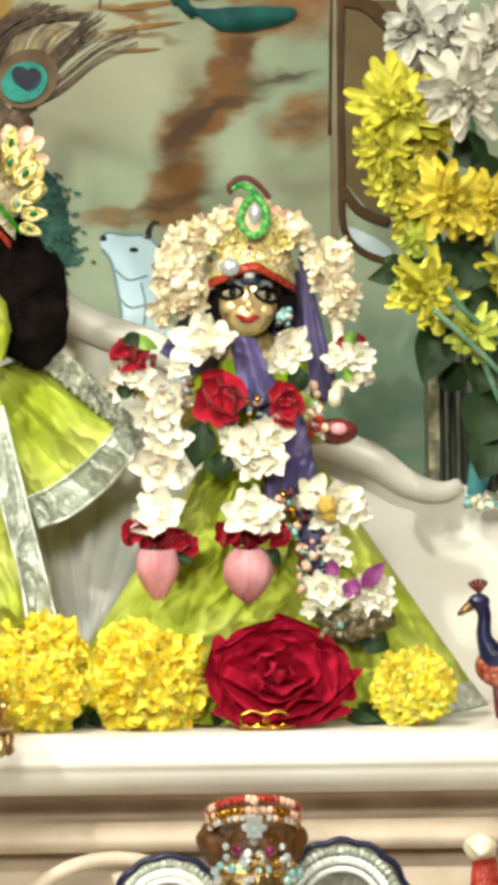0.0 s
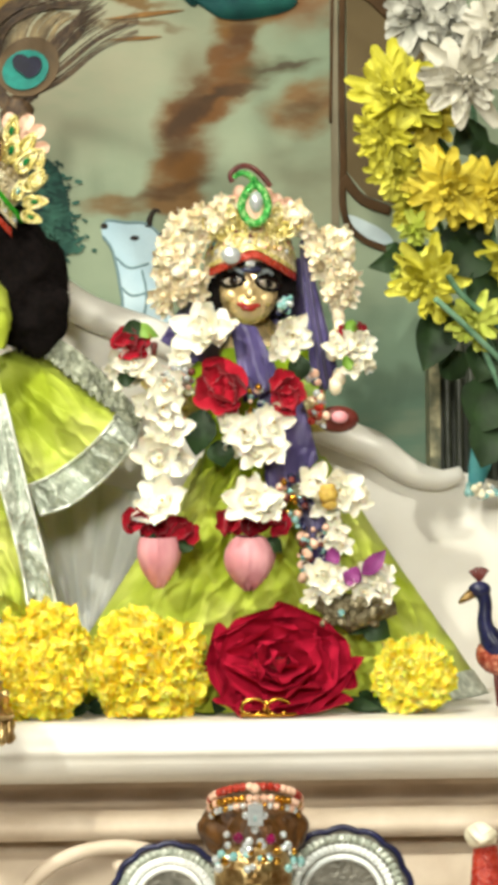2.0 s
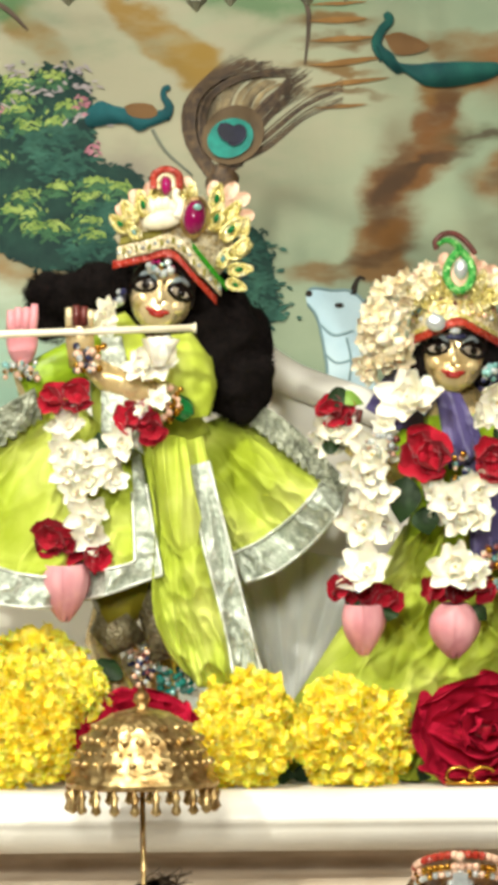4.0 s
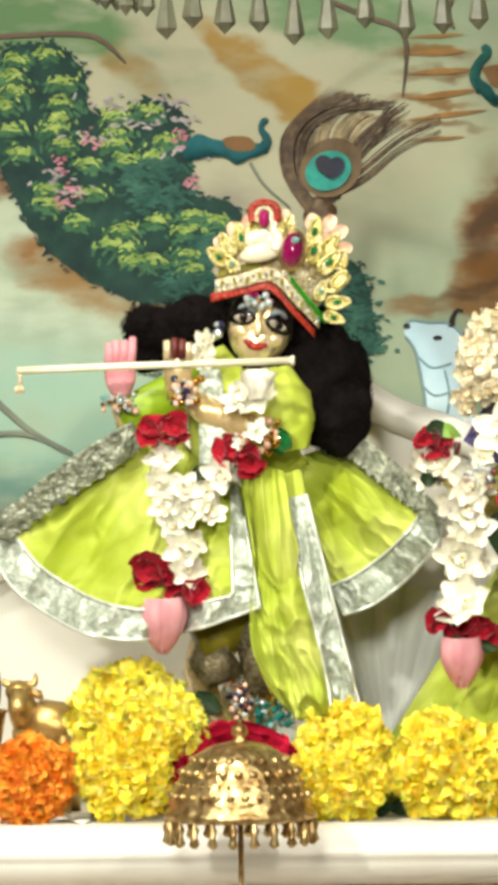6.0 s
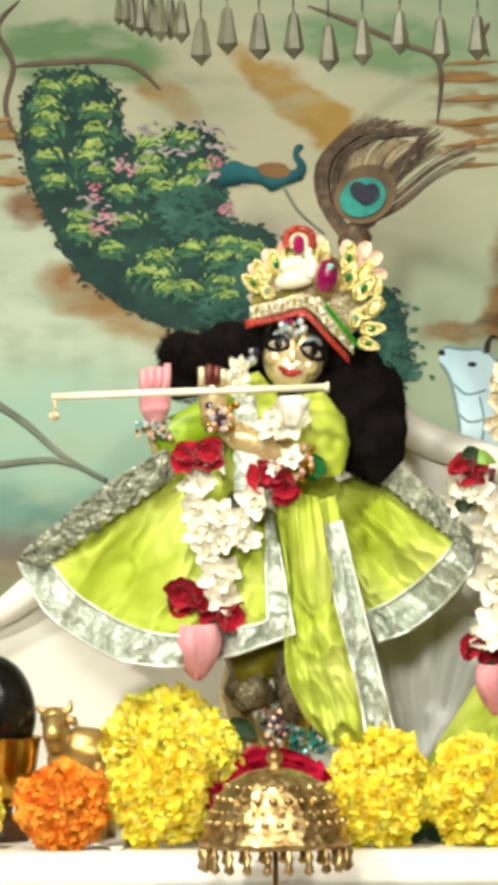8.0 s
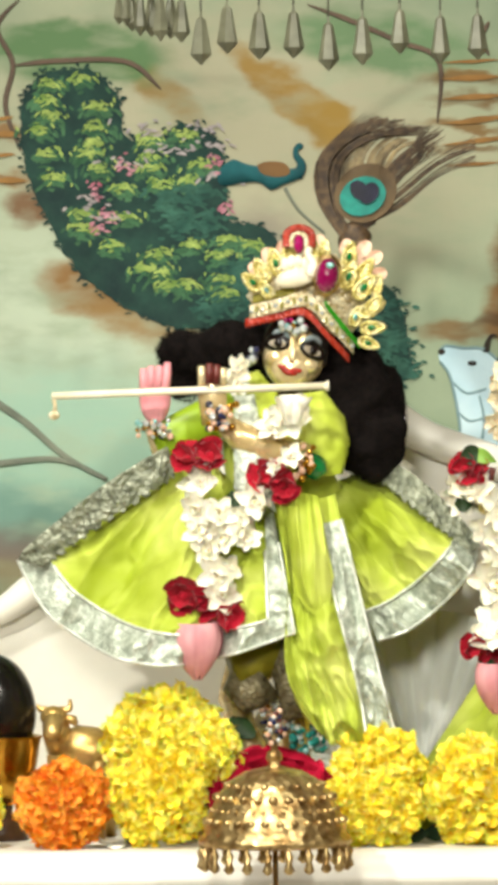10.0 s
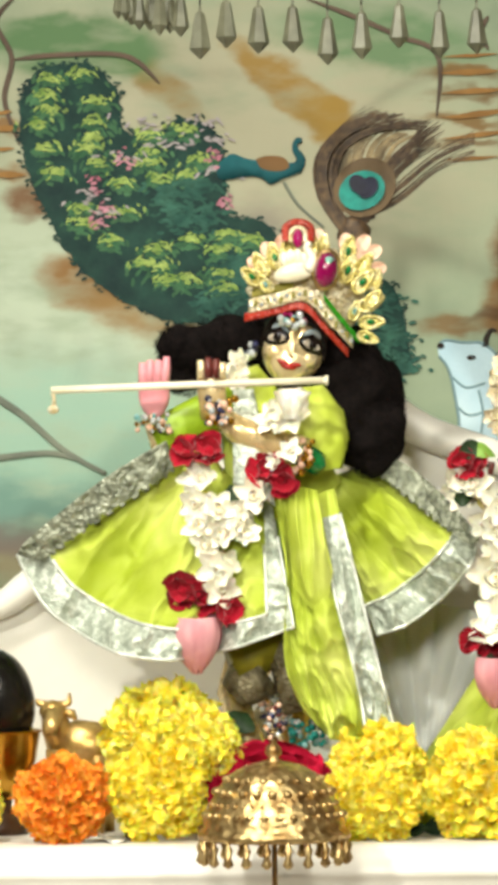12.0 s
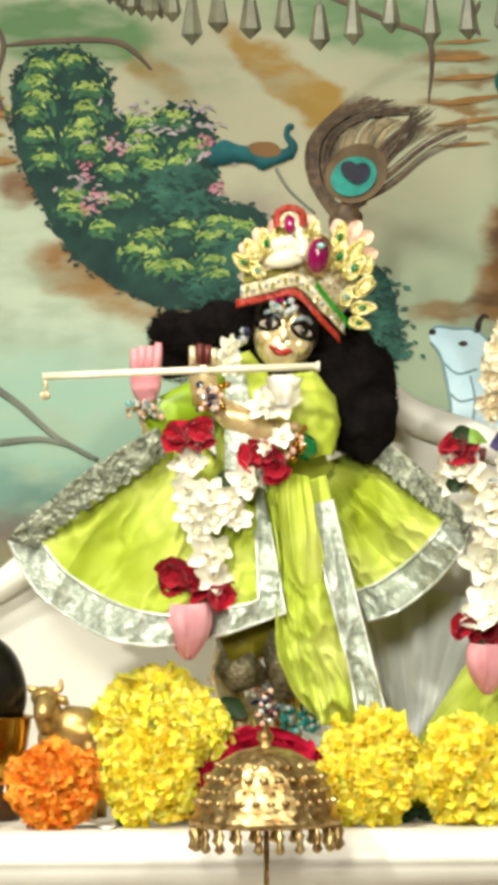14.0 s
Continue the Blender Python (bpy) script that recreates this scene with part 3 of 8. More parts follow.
for x, z in ragged(tree, 150, 0.004, 200, 3.0):
    dabs(fringe, (x, z), (0.002, 0.002), 2, 0.0026, YP - 0.00019, rng)
CLUMPS = [(-0.2752, 1.8158), (-0.2512, 1.8198), (-0.2755, 1.7919), (-0.2384, 1.7979), (-0.2408, 1.7814), (-0.2779, 1.7629), (-0.2475, 1.7624),
          (-0.2738, 1.7441), (-0.1974, 1.7713), (-0.1735, 1.7753), (-0.1977, 1.7496), (-0.2217, 1.7347), (-0.2524, 1.7156), (-0.2176, 1.7130),
          (-0.1608, 1.7512), (-0.2309, 1.6915), (-0.1941, 1.6845), (-0.1680, 1.6906), (-0.1419, 1.6946), (-0.1224, 1.6900), (-0.1920, 1.6714), (-0.1705, 1.6603), (-0.1444, 1.6643)]
CLUMPS += [(x + rng.uniform(-0.010, 0.010), z - rng.uniform(0.010, 0.014)) for x, z in CLUMPS[::2]]
for c in CLUMPS:
    dabs(mids, (c[0], c[1] - 0.0045), (0.0072, 0.0030), 26, 0.0036, YP - 0.00040, rng, 0.5)
    dabs(greens, c, (0.0056, 0.0020), 26, 0.0024, YP - 0.00072, rng, 0.5)
for c in ((-0.1871, 1.7256), (-0.1610, 1.7317), (-0.1786, 1.7081), (-0.1569, 1.7078), (-0.1313, 1.6706), (-0.1533, 1.6406), (-0.1316, 1.6490), (-0.1184, 1.6661),
          (-0.0234, 1.6433), (-0.0151, 1.6172), (-0.0111, 1.5912), (-0.0239, 1.6043)):
    dabs(teals, c, (0.0090, 0.0052), 60, 0.0038, YP - 0.00056, rng, 0.1)
for c in ((-0.2328, 1.7154), (-0.2394, 1.7068), (-0.2172, 1.7499), (-0.2435, 1.7329), (-0.1478, 1.7510), (-0.1416, 1.7184)):
    dabs(pinks, c, (0.0035, 0.004), 12, 0.0026, YP - 0.00088, rng)
for c in ((-0.1780, 1.7632), (-0.1519, 1.7663), (-0.2237, 1.7543), (-0.1995, 1.7778), (-0.1561, 1.7815), (-0.2457, 1.7264), (-0.1457, 1.7402), (-0.2372, 1.7132)):
    dabs(lilacs, c, (0.010, 0.0035), 12, 0.003, YP - 0.00080, rng)
for nm, sh, mt in (("tree_edge", fringe, P_DARKGREEN), ("tree_mid_leaves", mids, P_MIDGREEN), ("tree_light_leaves", greens, P_LEAFGREEN),
                   ("tree_teal_leaves", teals, P_LEAFTEAL), ("pink_blossom", pinks, P_PINK), ("lilac_blossom", lilacs, P_LILAC)):
    tagged(part(nm, sh, mt, backdrop, smooth=False), kind="stuff")

cow = [(0.0205, 1.6051), (0.0257, 1.6102), (0.0395, 1.6084), (0.0551, 1.6074), (0.0679, 1.5952), (0.0738, 1.5804), (0.0684, 1.5589), (0.0724, 1.5320),
       (0.0400, 1.5324), (0.0355, 1.5527), (0.0322, 1.5722), (0.0281, 1.5886), (0.0213, 1.5982)]
cow_line = Shape().tube(curve([(x, YP - 0.00016, z) for x, z in cow], 90), 0.0011, sides=6, flat=0.2)
part("cow", Shape().flat(ragged(cow, 80, 0.0006), YP, 0.0006), P_COW, backdrop, smooth=False)
part("cow_outline", cow_line, P_COWSHADE, backdrop)
folds = Shape()
for pts in (((0.0315, 1.5817), (0.0417, 1.5738), (0.0565, 1.5771)), ((0.0347, 1.5592), (0.0433, 1.5526), (0.0545, 1.5547)), ((0.0512, 1.5720), (0.0545, 1.5525), (0.0517, 1.5331))):
    folds.tube(curve([(x, YP - 0.00016, z) for x, z in pts], 12), 0.0009, sides=6, flat=0.2)
part("cow_folds", folds, P_COWSHADE, backdrop)
dark = Shape()
dark.tube(curve([(0.0568, 0.2585, 1.6048), (0.0577, 0.2585, 1.6117), (0.0612, 0.2585, 1.6177), (0.0655, 0.2585, 1.6168)], 12), [0.0028 * (1 - 0.06 * i) for i in range(13)], flat=0.12)
dark.tube(curve([(0.0645, 0.2585, 1.5978), (0.0696, 0.2585, 1.5969), (0.0732, 0.2585, 1.6020), (0.0745, 0.2585, 1.6089)], 12), [0.0034 * (1 - 0.065 * i) for i in range(13)], flat=0.12)
dark.ball((0.0459, 0.2585, 1.5967), (0.0036, 0.0006, 0.0020))
dark.ball((0.0226, 0.2585, 1.6059), (0.0028, 0.0008, 0.0024))
part("cow_horns_and_eye", dark, P_LINE, backdrop)

bird = Shape()
bird.flat(ragged([(-0.1478, 1.7445), (-0.1369, 1.7552), (-0.1217, 1.7507), (-0.1044, 1.7482), (-0.0850, 1.7471), (-0.0820, 1.7414), (-0.0959, 1.7360), (-0.1064, 1.7318), (-0.1176, 1.7376), (-0.1436, 1.7358)], 80, 0.0008), YP - 0.00096, 0.001)
bird.tube(curve([(-0.0872, 0.2582, 1.7415), (-0.0828, 0.2582, 1.7501), (-0.0870, 0.2582, 1.7575), (-0.0865, 0.2582, 1.7636), (-0.0817, 0.2582, 1.7652)], 16), [0.0048, 0.0045, 0.0042, 0.004, 0.0036, 0.0032, 0.003, 0.0027, 0.0025, 0.0023, 0.0022, 0.0021, 0.0022, 0.0025, 0.0025, 0.002, 0.001], flat=0.12)
part("small_peacock", bird, P_BIRDBLUE, backdrop)
part("small_peacock_wing", Shape().flat(ragged([(-0.1174, 1.7506), (-0.1087, 1.7535), (-0.0957, 1.7516), (-0.0924, 1.7446), (-0.1023, 1.7413), (-0.1131, 1.7440)], 40, 0.0006), YP - 0.00128, 0.0006), P_BROWN, backdrop, smooth=False)
bird2 = Shape()
bird2.flat(ragged([(0.0752, 1.7984), (0.0880, 1.7897), (0.0966, 1.7810), (0.1269, 1.7821), (0.1701, 1.7805), (0.1635, 1.7689), (0.1310, 1.7631), (0.1116, 1.7649), (0.0974, 1.7745), (0.0913, 1.7737), (0.0793, 1.7854)], 90, 0.0008), YP - 0.00064, 0.001)
bird2.tube(curve([(0.0828, 0.2585, 1.7854), (0.0764, 0.2585, 1.7962), (0.0804, 0.2585, 1.8070), (0.0866, 0.2585, 1.8143), (0.0832, 0.2585, 1.8203)], 14), [0.005, 0.0048, 0.0046, 0.0044, 0.0042, 0.004, 0.0038, 0.0036, 0.0036, 0.0036, 0.0036, 0.0036, 0.0036, 0.003, 0.002], flat=0.12)
part("large_peacock", bird2, P_TEAL, backdrop)
part("large_peacock_wing", Shape().flat(ragged([(0.0817, 1.8027), (0.0947, 1.8048), (0.1162, 1.7951), (0.1053, 1.7883), (0.0902, 1.7893)], 50, 0.0008), YP - 0.00088, 0.0006), P_BROWN, backdrop, smooth=False)
twigs = Shape()
for pts, r in ((((-0.3234, 0.2585, 1.5733), (-0.2975, 0.2585, 1.5557), (-0.2674, 0.2585, 1.5293), (-0.2350, 0.2585, 1.5107)), 0.0030), (((-0.3240, 0.2585, 1.5234), (-0.2804, 0.2585, 1.5273), (-0.2588, 0.2585, 1.5227)), 0.0027),
               (((-0.0960, 0.2585, 1.7330), (-0.0853, 0.2585, 1.7155), (-0.0660, 0.2585, 1.6979)), 0.0014)):
    twigs.tube(curve(pts, 20), [r * (1 - 0.02 * i) for i in range(21)], flat=0.1282)
part("twigs", twigs, P_TWIG, backdrop)
outlines = Shape()
for pts in (((-0.2988, 0.2587, 1.7640), (-0.3102, 0.2587, 1.7989), (-0.3042, 0.2587, 1.8314), (-0.3161, 0.2587, 1.8599), (-0.2984, 0.2587, 1.8813)), ((-0.3033, 0.2587, 1.8301), (-0.2685, 0.2587, 1.8331), (-0.2163, 0.2587, 1.8314), (-0.1905, 0.2587, 1.8102)),
            ((0.0214, 0.2587, 1.7811), (0.0228, 0.2587, 1.8287), (-0.0081, 0.2587, 1.8443), (-0.0426, 0.2587, 1.8600), (-0.0771, 0.2587, 1.8735)), ((0.0617, 0.2587, 1.8324), (0.0558, 0.2587, 1.8455), (0.0620, 0.2587, 1.8584))):
    outlines.tube(curve(pts, 30), [0.0020 * min(1, 0.25 + i / 8, 0.25 + (30 - i) / 8) for i in range(31)], flat=0.06)
part("brown_outlines", outlines, P_MAUVE, backdrop)
rails = Shape()
for a, b, w in (((0.0241, 1.8270), (0.0694, 1.8289), 0.0014), ((0.0239, 1.8148), (0.0693, 1.8159), 0.0026), ((0.0237, 1.7993), (0.0756, 1.8020), 0.0024), ((0.0235, 1.7802), (0.0819, 1.7863), 0.0026), ((0.0233, 1.7638), (0.0860, 1.7707), 0.0020),
                ((0.0253, 1.7482), (0.0685, 1.7502), 0.0016), ((-0.3213, 1.7765), (-0.2995, 1.7779), 0.0026), ((-0.3215, 1.7609), (-0.3032, 1.7615), 0.0016), ((-0.3217, 1.7418), (-0.2947, 1.7414), 0.0024), ((-0.3212, 1.7882), (-0.3037, 1.7902), 0.0014)):
    rails.flat(ragged([a, ((a[0] + b[0]) / 2, (a[1] + b[1]) / 2 + w), b, ((a[0] + b[0]) / 2, (a[1] + b[1]) / 2 - w)], 40, 0.0005), YP - 0.0001, 0.0003)
part("fence_rails", rails, P_OCHRE, backdrop, smooth=False)
# painted gate post and rails beside the flowers
post = Shape().box(((0.1967, 1.5707)[0], YP - 0.00032, (0.1999, 1.5966)[1]), ((0.2027, 1.5706)[0], YP + 0.002, 2.06))
part("pale_gate_post", post, BROWNWOOD, backdrop, smooth=False)
post = Shape()
post.tube(curve([(0.2077, 0.2582, 1.8213), (0.2055, 0.2582, 1.7219), (0.2061, 0.2582, 1.6571), (0.2066, 0.2582, 1.6138), (0.2203, 0.2582, 1.5943), (0.2462, 0.2582, 1.5841)], 30), 0.0027, flat=0.08)
post.tube(curve([(0.2060, 0.2582, 1.6420), (0.2206, 0.2582, 1.6245), (0.2422, 0.2582, 1.6157)], 12), 0.004, flat=0.1)
post.tube(curve([(0.1999, 0.2578, 1.8213), (0.1968, 0.2578, 1.6831)], 8), 0.0012, flat=0.1)
post.tube(curve([(0.2091, 0.2582, 1.7867), (0.2264, 0.2582, 1.7823), (0.2436, 0.2582, 1.7671)], 8), 0.006, flat=0.1)
part("dark_gate_lines", post, paint("gate_brown", "38260f", "523a1e", scale=30), backdrop)
part("pale_panel", Shape().flat([(0.2100, 1.7868), (0.2742, 1.7863), (0.2726, 1.6133), (0.2466, 1.6200), (0.2250, 1.6267), (0.2087, 1.6463)], YP, 0.001), paint("ochre_panel", "54472e", "6c5c3e", scale=8), backdrop, smooth=False)
part("pale_blue_patch", Shape().flat(ragged([(0.2084, 1.6138), (0.2248, 1.6072), (0.2420, 1.5962), (0.2419, 1.5854), (0.2203, 1.5943), (0.2096, 1.6030)], 40, 0.0008), YP, 0.001), paint("ice_blue", "a7b9c0", "c2d0d4"), backdrop, smooth=False)


# ---- flowers ----
def petal(shape, length, width, m, cup=0.3, curl=0.0, ruffle=0.0, point=0.0, nu=4, nv=5, seed=0.0, index=0, thick=0.0, dome=0.10):
    """A petal from the origin along +Z, its inner side towards -Y, put in place by m."""
    rows = []
    for j in range(nv + 1):
        r = j / nv
        prof = math.sin(math.pi * (0.1 + (0.74 + 0.16 * point) * r)) ** (0.75 + point)
        row = []
        for i in range(nu + 1):
            s = 2 * i / nu - 1
            w = width * prof * s
            out = cup * width * s * s * (0.4 + 0.6 * r) - curl * length * r * r
            e = ruffle * noise.noise(Vector((s * 2.3 + seed, r * 2.2, seed * 1.7))) * (0.2 + r)
            row.append(Vector((w, -out + e, length * (r - dome * r * s * s) + 0.5 * e)))
        rows.append(row)
    shape.grid(rows, index, False, m)
    if thick:
        shape.grid([[p + Vector((0, thick, 0)) for p in row] for row in rows], index, False, m)


def marigold_mesh(name, radius, material, seed, tall=1.0):
    s = Shape()
    g = random.Random(seed)
    n = 680
    for k in range(n):
        z = 1 - 1.75 * (k + 0.5) / n
        a = k * 2.39996 + g.uniform(-0.3, 0.3)
        q = math.sqrt(max(0, 1 - z * z))
        d = Vector((q * math.cos(a), q * math.sin(a), z)).normalized()
        inner = radius * g.uniform(0.80, 0.88) * (1 + 0.30 * noise.noise(d * 1.9 + Vector((seed, 0, 0))))
        tip = (d + Vector((g.uniform(-0.7, 0.7), g.uniform(-0.7, 0.7), g.uniform(-0.6, 0.8)))).normalized()
        m = Matrix.Translation(Vector((d.x, d.y, d.z * tall)) * inner) @ aim(tip, g.uniform(0, 6.28))
        petal(s, radius * g.uniform(0.20, 0.34), radius * g.uniform(0.13, 0.19), m, cup=0.4, curl=g.uniform(-0.3, 0.6), ruffle=radius * 0.12, nu=4, nv=4, seed=k * 0.37 + seed)
    s.ball((0, 0, 0), (radius * 0.86, radius * 0.86, radius * 0.86 * tall), u=24, w=16, rough=radius * 0.12, freq=3.2 / radius)
    return s.mesh(name, material)


def flower_thing(name, me, loc, axis, label, category, group, roll=0.0):
    ob = thing(name, loc, label, category, group)
    ob.matrix_world = Matrix.Translation(loc) @ aim(axis, roll)
    tagged(part("petals", me, None, ob, local=True), kind="stuff")
    part("calyx", Shape().tube([(0, 0, -0.030), (0, 0, -0.026), (0, 0, -0.018)], [0.003, 0.006, 0.009], 0, 10), LEAF_LIGHT, ob, local=True)
    return ob


def star_mesh(name, seed, material, n=6, size=1.0, heart=True):
    """A thick waxy white blossom of two whorls, facing +Z, one unit across."""
    s = Shape()
    g = random.Random(seed)
    for ring, (cnt, tilt, ln) in enumerate(((n, 64, 1.0), (max(3, n - 3), 30, 0.62))):
        for k in range(cnt):
            a = 2 * math.pi * (k + 0.5 * ring) / cnt + g.uniform(-0.18, 0.18)
            m = Matrix.Rotation(a, 4, "Z") @ Matrix.Translation((0, 0.05, 0)) @ Matrix.Rotation(-radians(tilt + g.uniform(-14, 12)), 4, "X")
            petal(s, 0.56 * ln * size * g.uniform(0.85, 1.1), 0.19 * size, m, cup=0.26, curl=g.uniform(-0.35, 0.1), ruffle=0.035, point=0.12, nu=6, nv=7, seed=k + seed)
    s.ball((0, 0, 0.08), (0.13, 0.13, 0.12), u=10, w=6)
    s.ball((0, 0, 0.185), (0.04, 0.04, 0.035), 1, u=8, w=5)
    return s.mesh(name, [material, HEART_GOLD if heart else material])


STARS = [star_mesh("blossom", k, PETAL_WHITE, n) for k, n in ((1, 6), (2, 5), (3, 6), (4, 7))]


def small_rose_mesh(name, seed, material):
    s = Shape()
    g = random.Random(seed)
    for k in range(5):
        a = k * 2.4 + g.uniform(-0.4, 0.4)
        tilt = 30 + 13 * k + g.uniform(-12, 12)
        m = Matrix.Rotation(a, 4, "Z") @ Matrix.Translation((0, 0.015 + 0.012 * k, -0.012 * k)) @ Matrix.Rotation(-radians(tilt), 4, "X")
        petal(s, 0.44 + 0.02 * k, 0.37 + 0.02 * k, m, cup=0.28, curl=-0.12, ruffle=0.09, nu=10, nv=8, seed=k * 1.3 + seed)
    s.ball((0, 0, 0.02), (0.16, 0.16, 0.13), u=10, w=6, rough=0.03, freq=7)
    return s.mesh(name, material)


ROSES = [small_rose_mesh("red_flower", k, ROSE_DEEP) for k in (11, 12, 13)]


def tulip_mesh(name, seed, wide=1.0, start=0.10):
    """A closed pink bud hanging down from the origin, one unit long, of overlapping shells."""
    s = Shape()
    for k in range(6):
        mid_a = -math.pi / 2 + 2 * math.pi * k / 3 + (0.55 if k < 3 else 1.6)
        swell = 1.0 if k < 3 else 0.86
        rows = []
        for j in range(15):
            h = j / 14
            rad = 0.42 * wide * swell * math.sin(math.pi * (start + (0.96 - start) * h) ** 0.85) ** 0.8
            span = 1.18 * (1 - 0.75 * max(0, (h - 0.62) / 0.38) ** 1.6)
            row = []
            for i in range(13):
                q = 2 * i / 12 - 1
                a = mid_a + span * q
                rr = rad * (1 + 0.03 * (k % 3) + 0.10 * abs(q) ** 4 + 0.02 * math.sin(9 * q + 4 * h))
                row.append((rr * math.cos(a), rr * math.sin(a), -(0.03 + 0.97 * h) + 0.05 * q * q * h))
            rows.append(row)
        s.grid(rows)
    s.ball((0, 0, -0.48), (0.30 * wide, 0.30 * wide, 0.42), u=18, w=14)
    return s.mesh(name, TULIP_PINK)


TULIP = tulip_mesh("pink_bud", 1, 0.90, 0.24)
TULIP_WIDE = tulip_mesh("pink_bud", 5, 1.0)


def put(parent, me, loc, axis, size, name, roll=0.0, g=None):
    """A blossom as a part of its garland."""
    ob = new(name, me)
    ob.parent = parent
    ob.matrix_local = Matrix.Translation(Vector(loc) - parent.location) @ aim(axis, roll) @ Matrix.Scale(size, 4)
    return ob


def leaf(shape, a, b, width, y_bow=0.004, fold=0.3, index=0):
    a, b = Vector(a), Vector(b)
    d = b - a
    side_dir = d.cross(Vector((0, 1, 0))).normalized()
    rows = []
    for j in range(9):
        r = j / 8
        w = width * math.sin(math.pi * r ** 0.8) + 0.0002
        c = a + d * r + Vector((0, -y_bow * math.sin(math.pi * r), 0))
        rows.append([c + side_dir * w * s + Vector((0, -fold * abs(s) * w, 0)) for s in (-1, -0.5, 0, 0.5, 1)])
    shape.grid(rows, index)
    shape.grid([[p + Vector((0, 0.0008, 0)) for p in row] for row in rows], index)


FRONT = Vector((0, -1, 0.12))
g = random.Random(9)


def garland(name, base, label, white, red=(), buds=(), leaves=()):
    """A garland: each white blossom, red flower, bud and leaf is a part."""
    ob = thing(name, base, label, "garland")
    for loc, size in white:
        put(ob, g.choice(STARS), loc, (g.uniform(-0.45, 0.45), -1, g.uniform(-0.25, 0.5)), size * 1.85, "white_blossom", g.uniform(0, 6.3))
        back = Vector(loc) + Vector((g.uniform(-0.45, 0.45) * size, 0.011, g.uniform(-0.5, 0.5) * size))
        put(ob, g.choice(STARS), back, (g.uniform(-0.9, 0.9), -1, g.uniform(-0.9, 0.9)), size * 1.45, "white_blossom", g.uniform(0, 6.3))
    for loc, size in red:
        put(ob, g.choice(ROSES), Vector(loc) + Vector((0, 0.001, 0)), (g.uniform(-0.5, 0.5), -1, g.uniform(-0.2, 0.6)), size * 2.05, "red_flower", g.uniform(0, 6.3))
    for loc, size, me in buds:
        put(ob, me, loc, (0, -0.12, 1), size, "pink_bud", 0.3)
    for a, b, w in leaves:
        s = Shape()
        leaf(s, a, b, w)
        part("leaf", s, LEAF_LIGHT if w < 0.006 else LEAF, ob)
    return ob


# ---- the row of flowers on the slab ----
def stand(px, radius, name, material, seed, label, tall=1.0, axis=(0.1, -0.75, 0.6)):
    me = marigold_mesh(name, radius * 0.97, material, seed, tall)
    return flower_thing(name, me, (px[0], px[1] - 0.012, px[2] + 0.003), axis, label, "marigold", "marigolds on the altar slab", seed)


stand((0.0474, -0.0600, 1.2863), 0.0384, "marigold", MARI_YELLOW, 1, "round yellow marigold head on the marble slab")
stand((-0.0269, -0.0500, 1.2992), 0.0320, "marigold", MARI_YELLOW, 2, "yellow marigold head leaning on another flower")
stand((-0.0210, -0.0800, 1.2808), 0.0256, "marigold", MARI_YELLOW, 3, "yellow marigold head at the slab's edge")
stand((-0.0425, -0.0750, 1.2776), 0.0248, "marigold", MARI_YELLOW, 10, "yellow marigold head beside the parasol")
stand((0.2311, -0.0600, 1.2801), 0.0248, "marigold", MARI_LEMON, 4, "small oval yellow marigold head tipped over", 1.15, (0.5, -0.8, 0.2))
stand((-0.1753, -0.0300, 1.3163), 0.0416, "marigold", MARI_LEMON, 5, "large lemon yellow marigold head, ragged at the edge")
stand((-0.1772, -0.0700, 1.2883), 0.0320, "marigold", MARI_YELLOW, 6, "full yellow marigold head on the slab")
stand((-0.1523, -0.0550, 1.3176), 0.0264, "marigold", MARI_LEMON, 7, "lemon yellow marigold head beside the red rose")
stand((-0.2442, -0.0750, 1.2830), 0.0304, "marigold", MARI_ORANGE, 8, "bright orange marigold head on the slab")
stand((-0.3061, -0.0750, 1.2831), 0.0200, "marigold", MARI_YELLOW, 9, "small yellow marigold head on the slab")


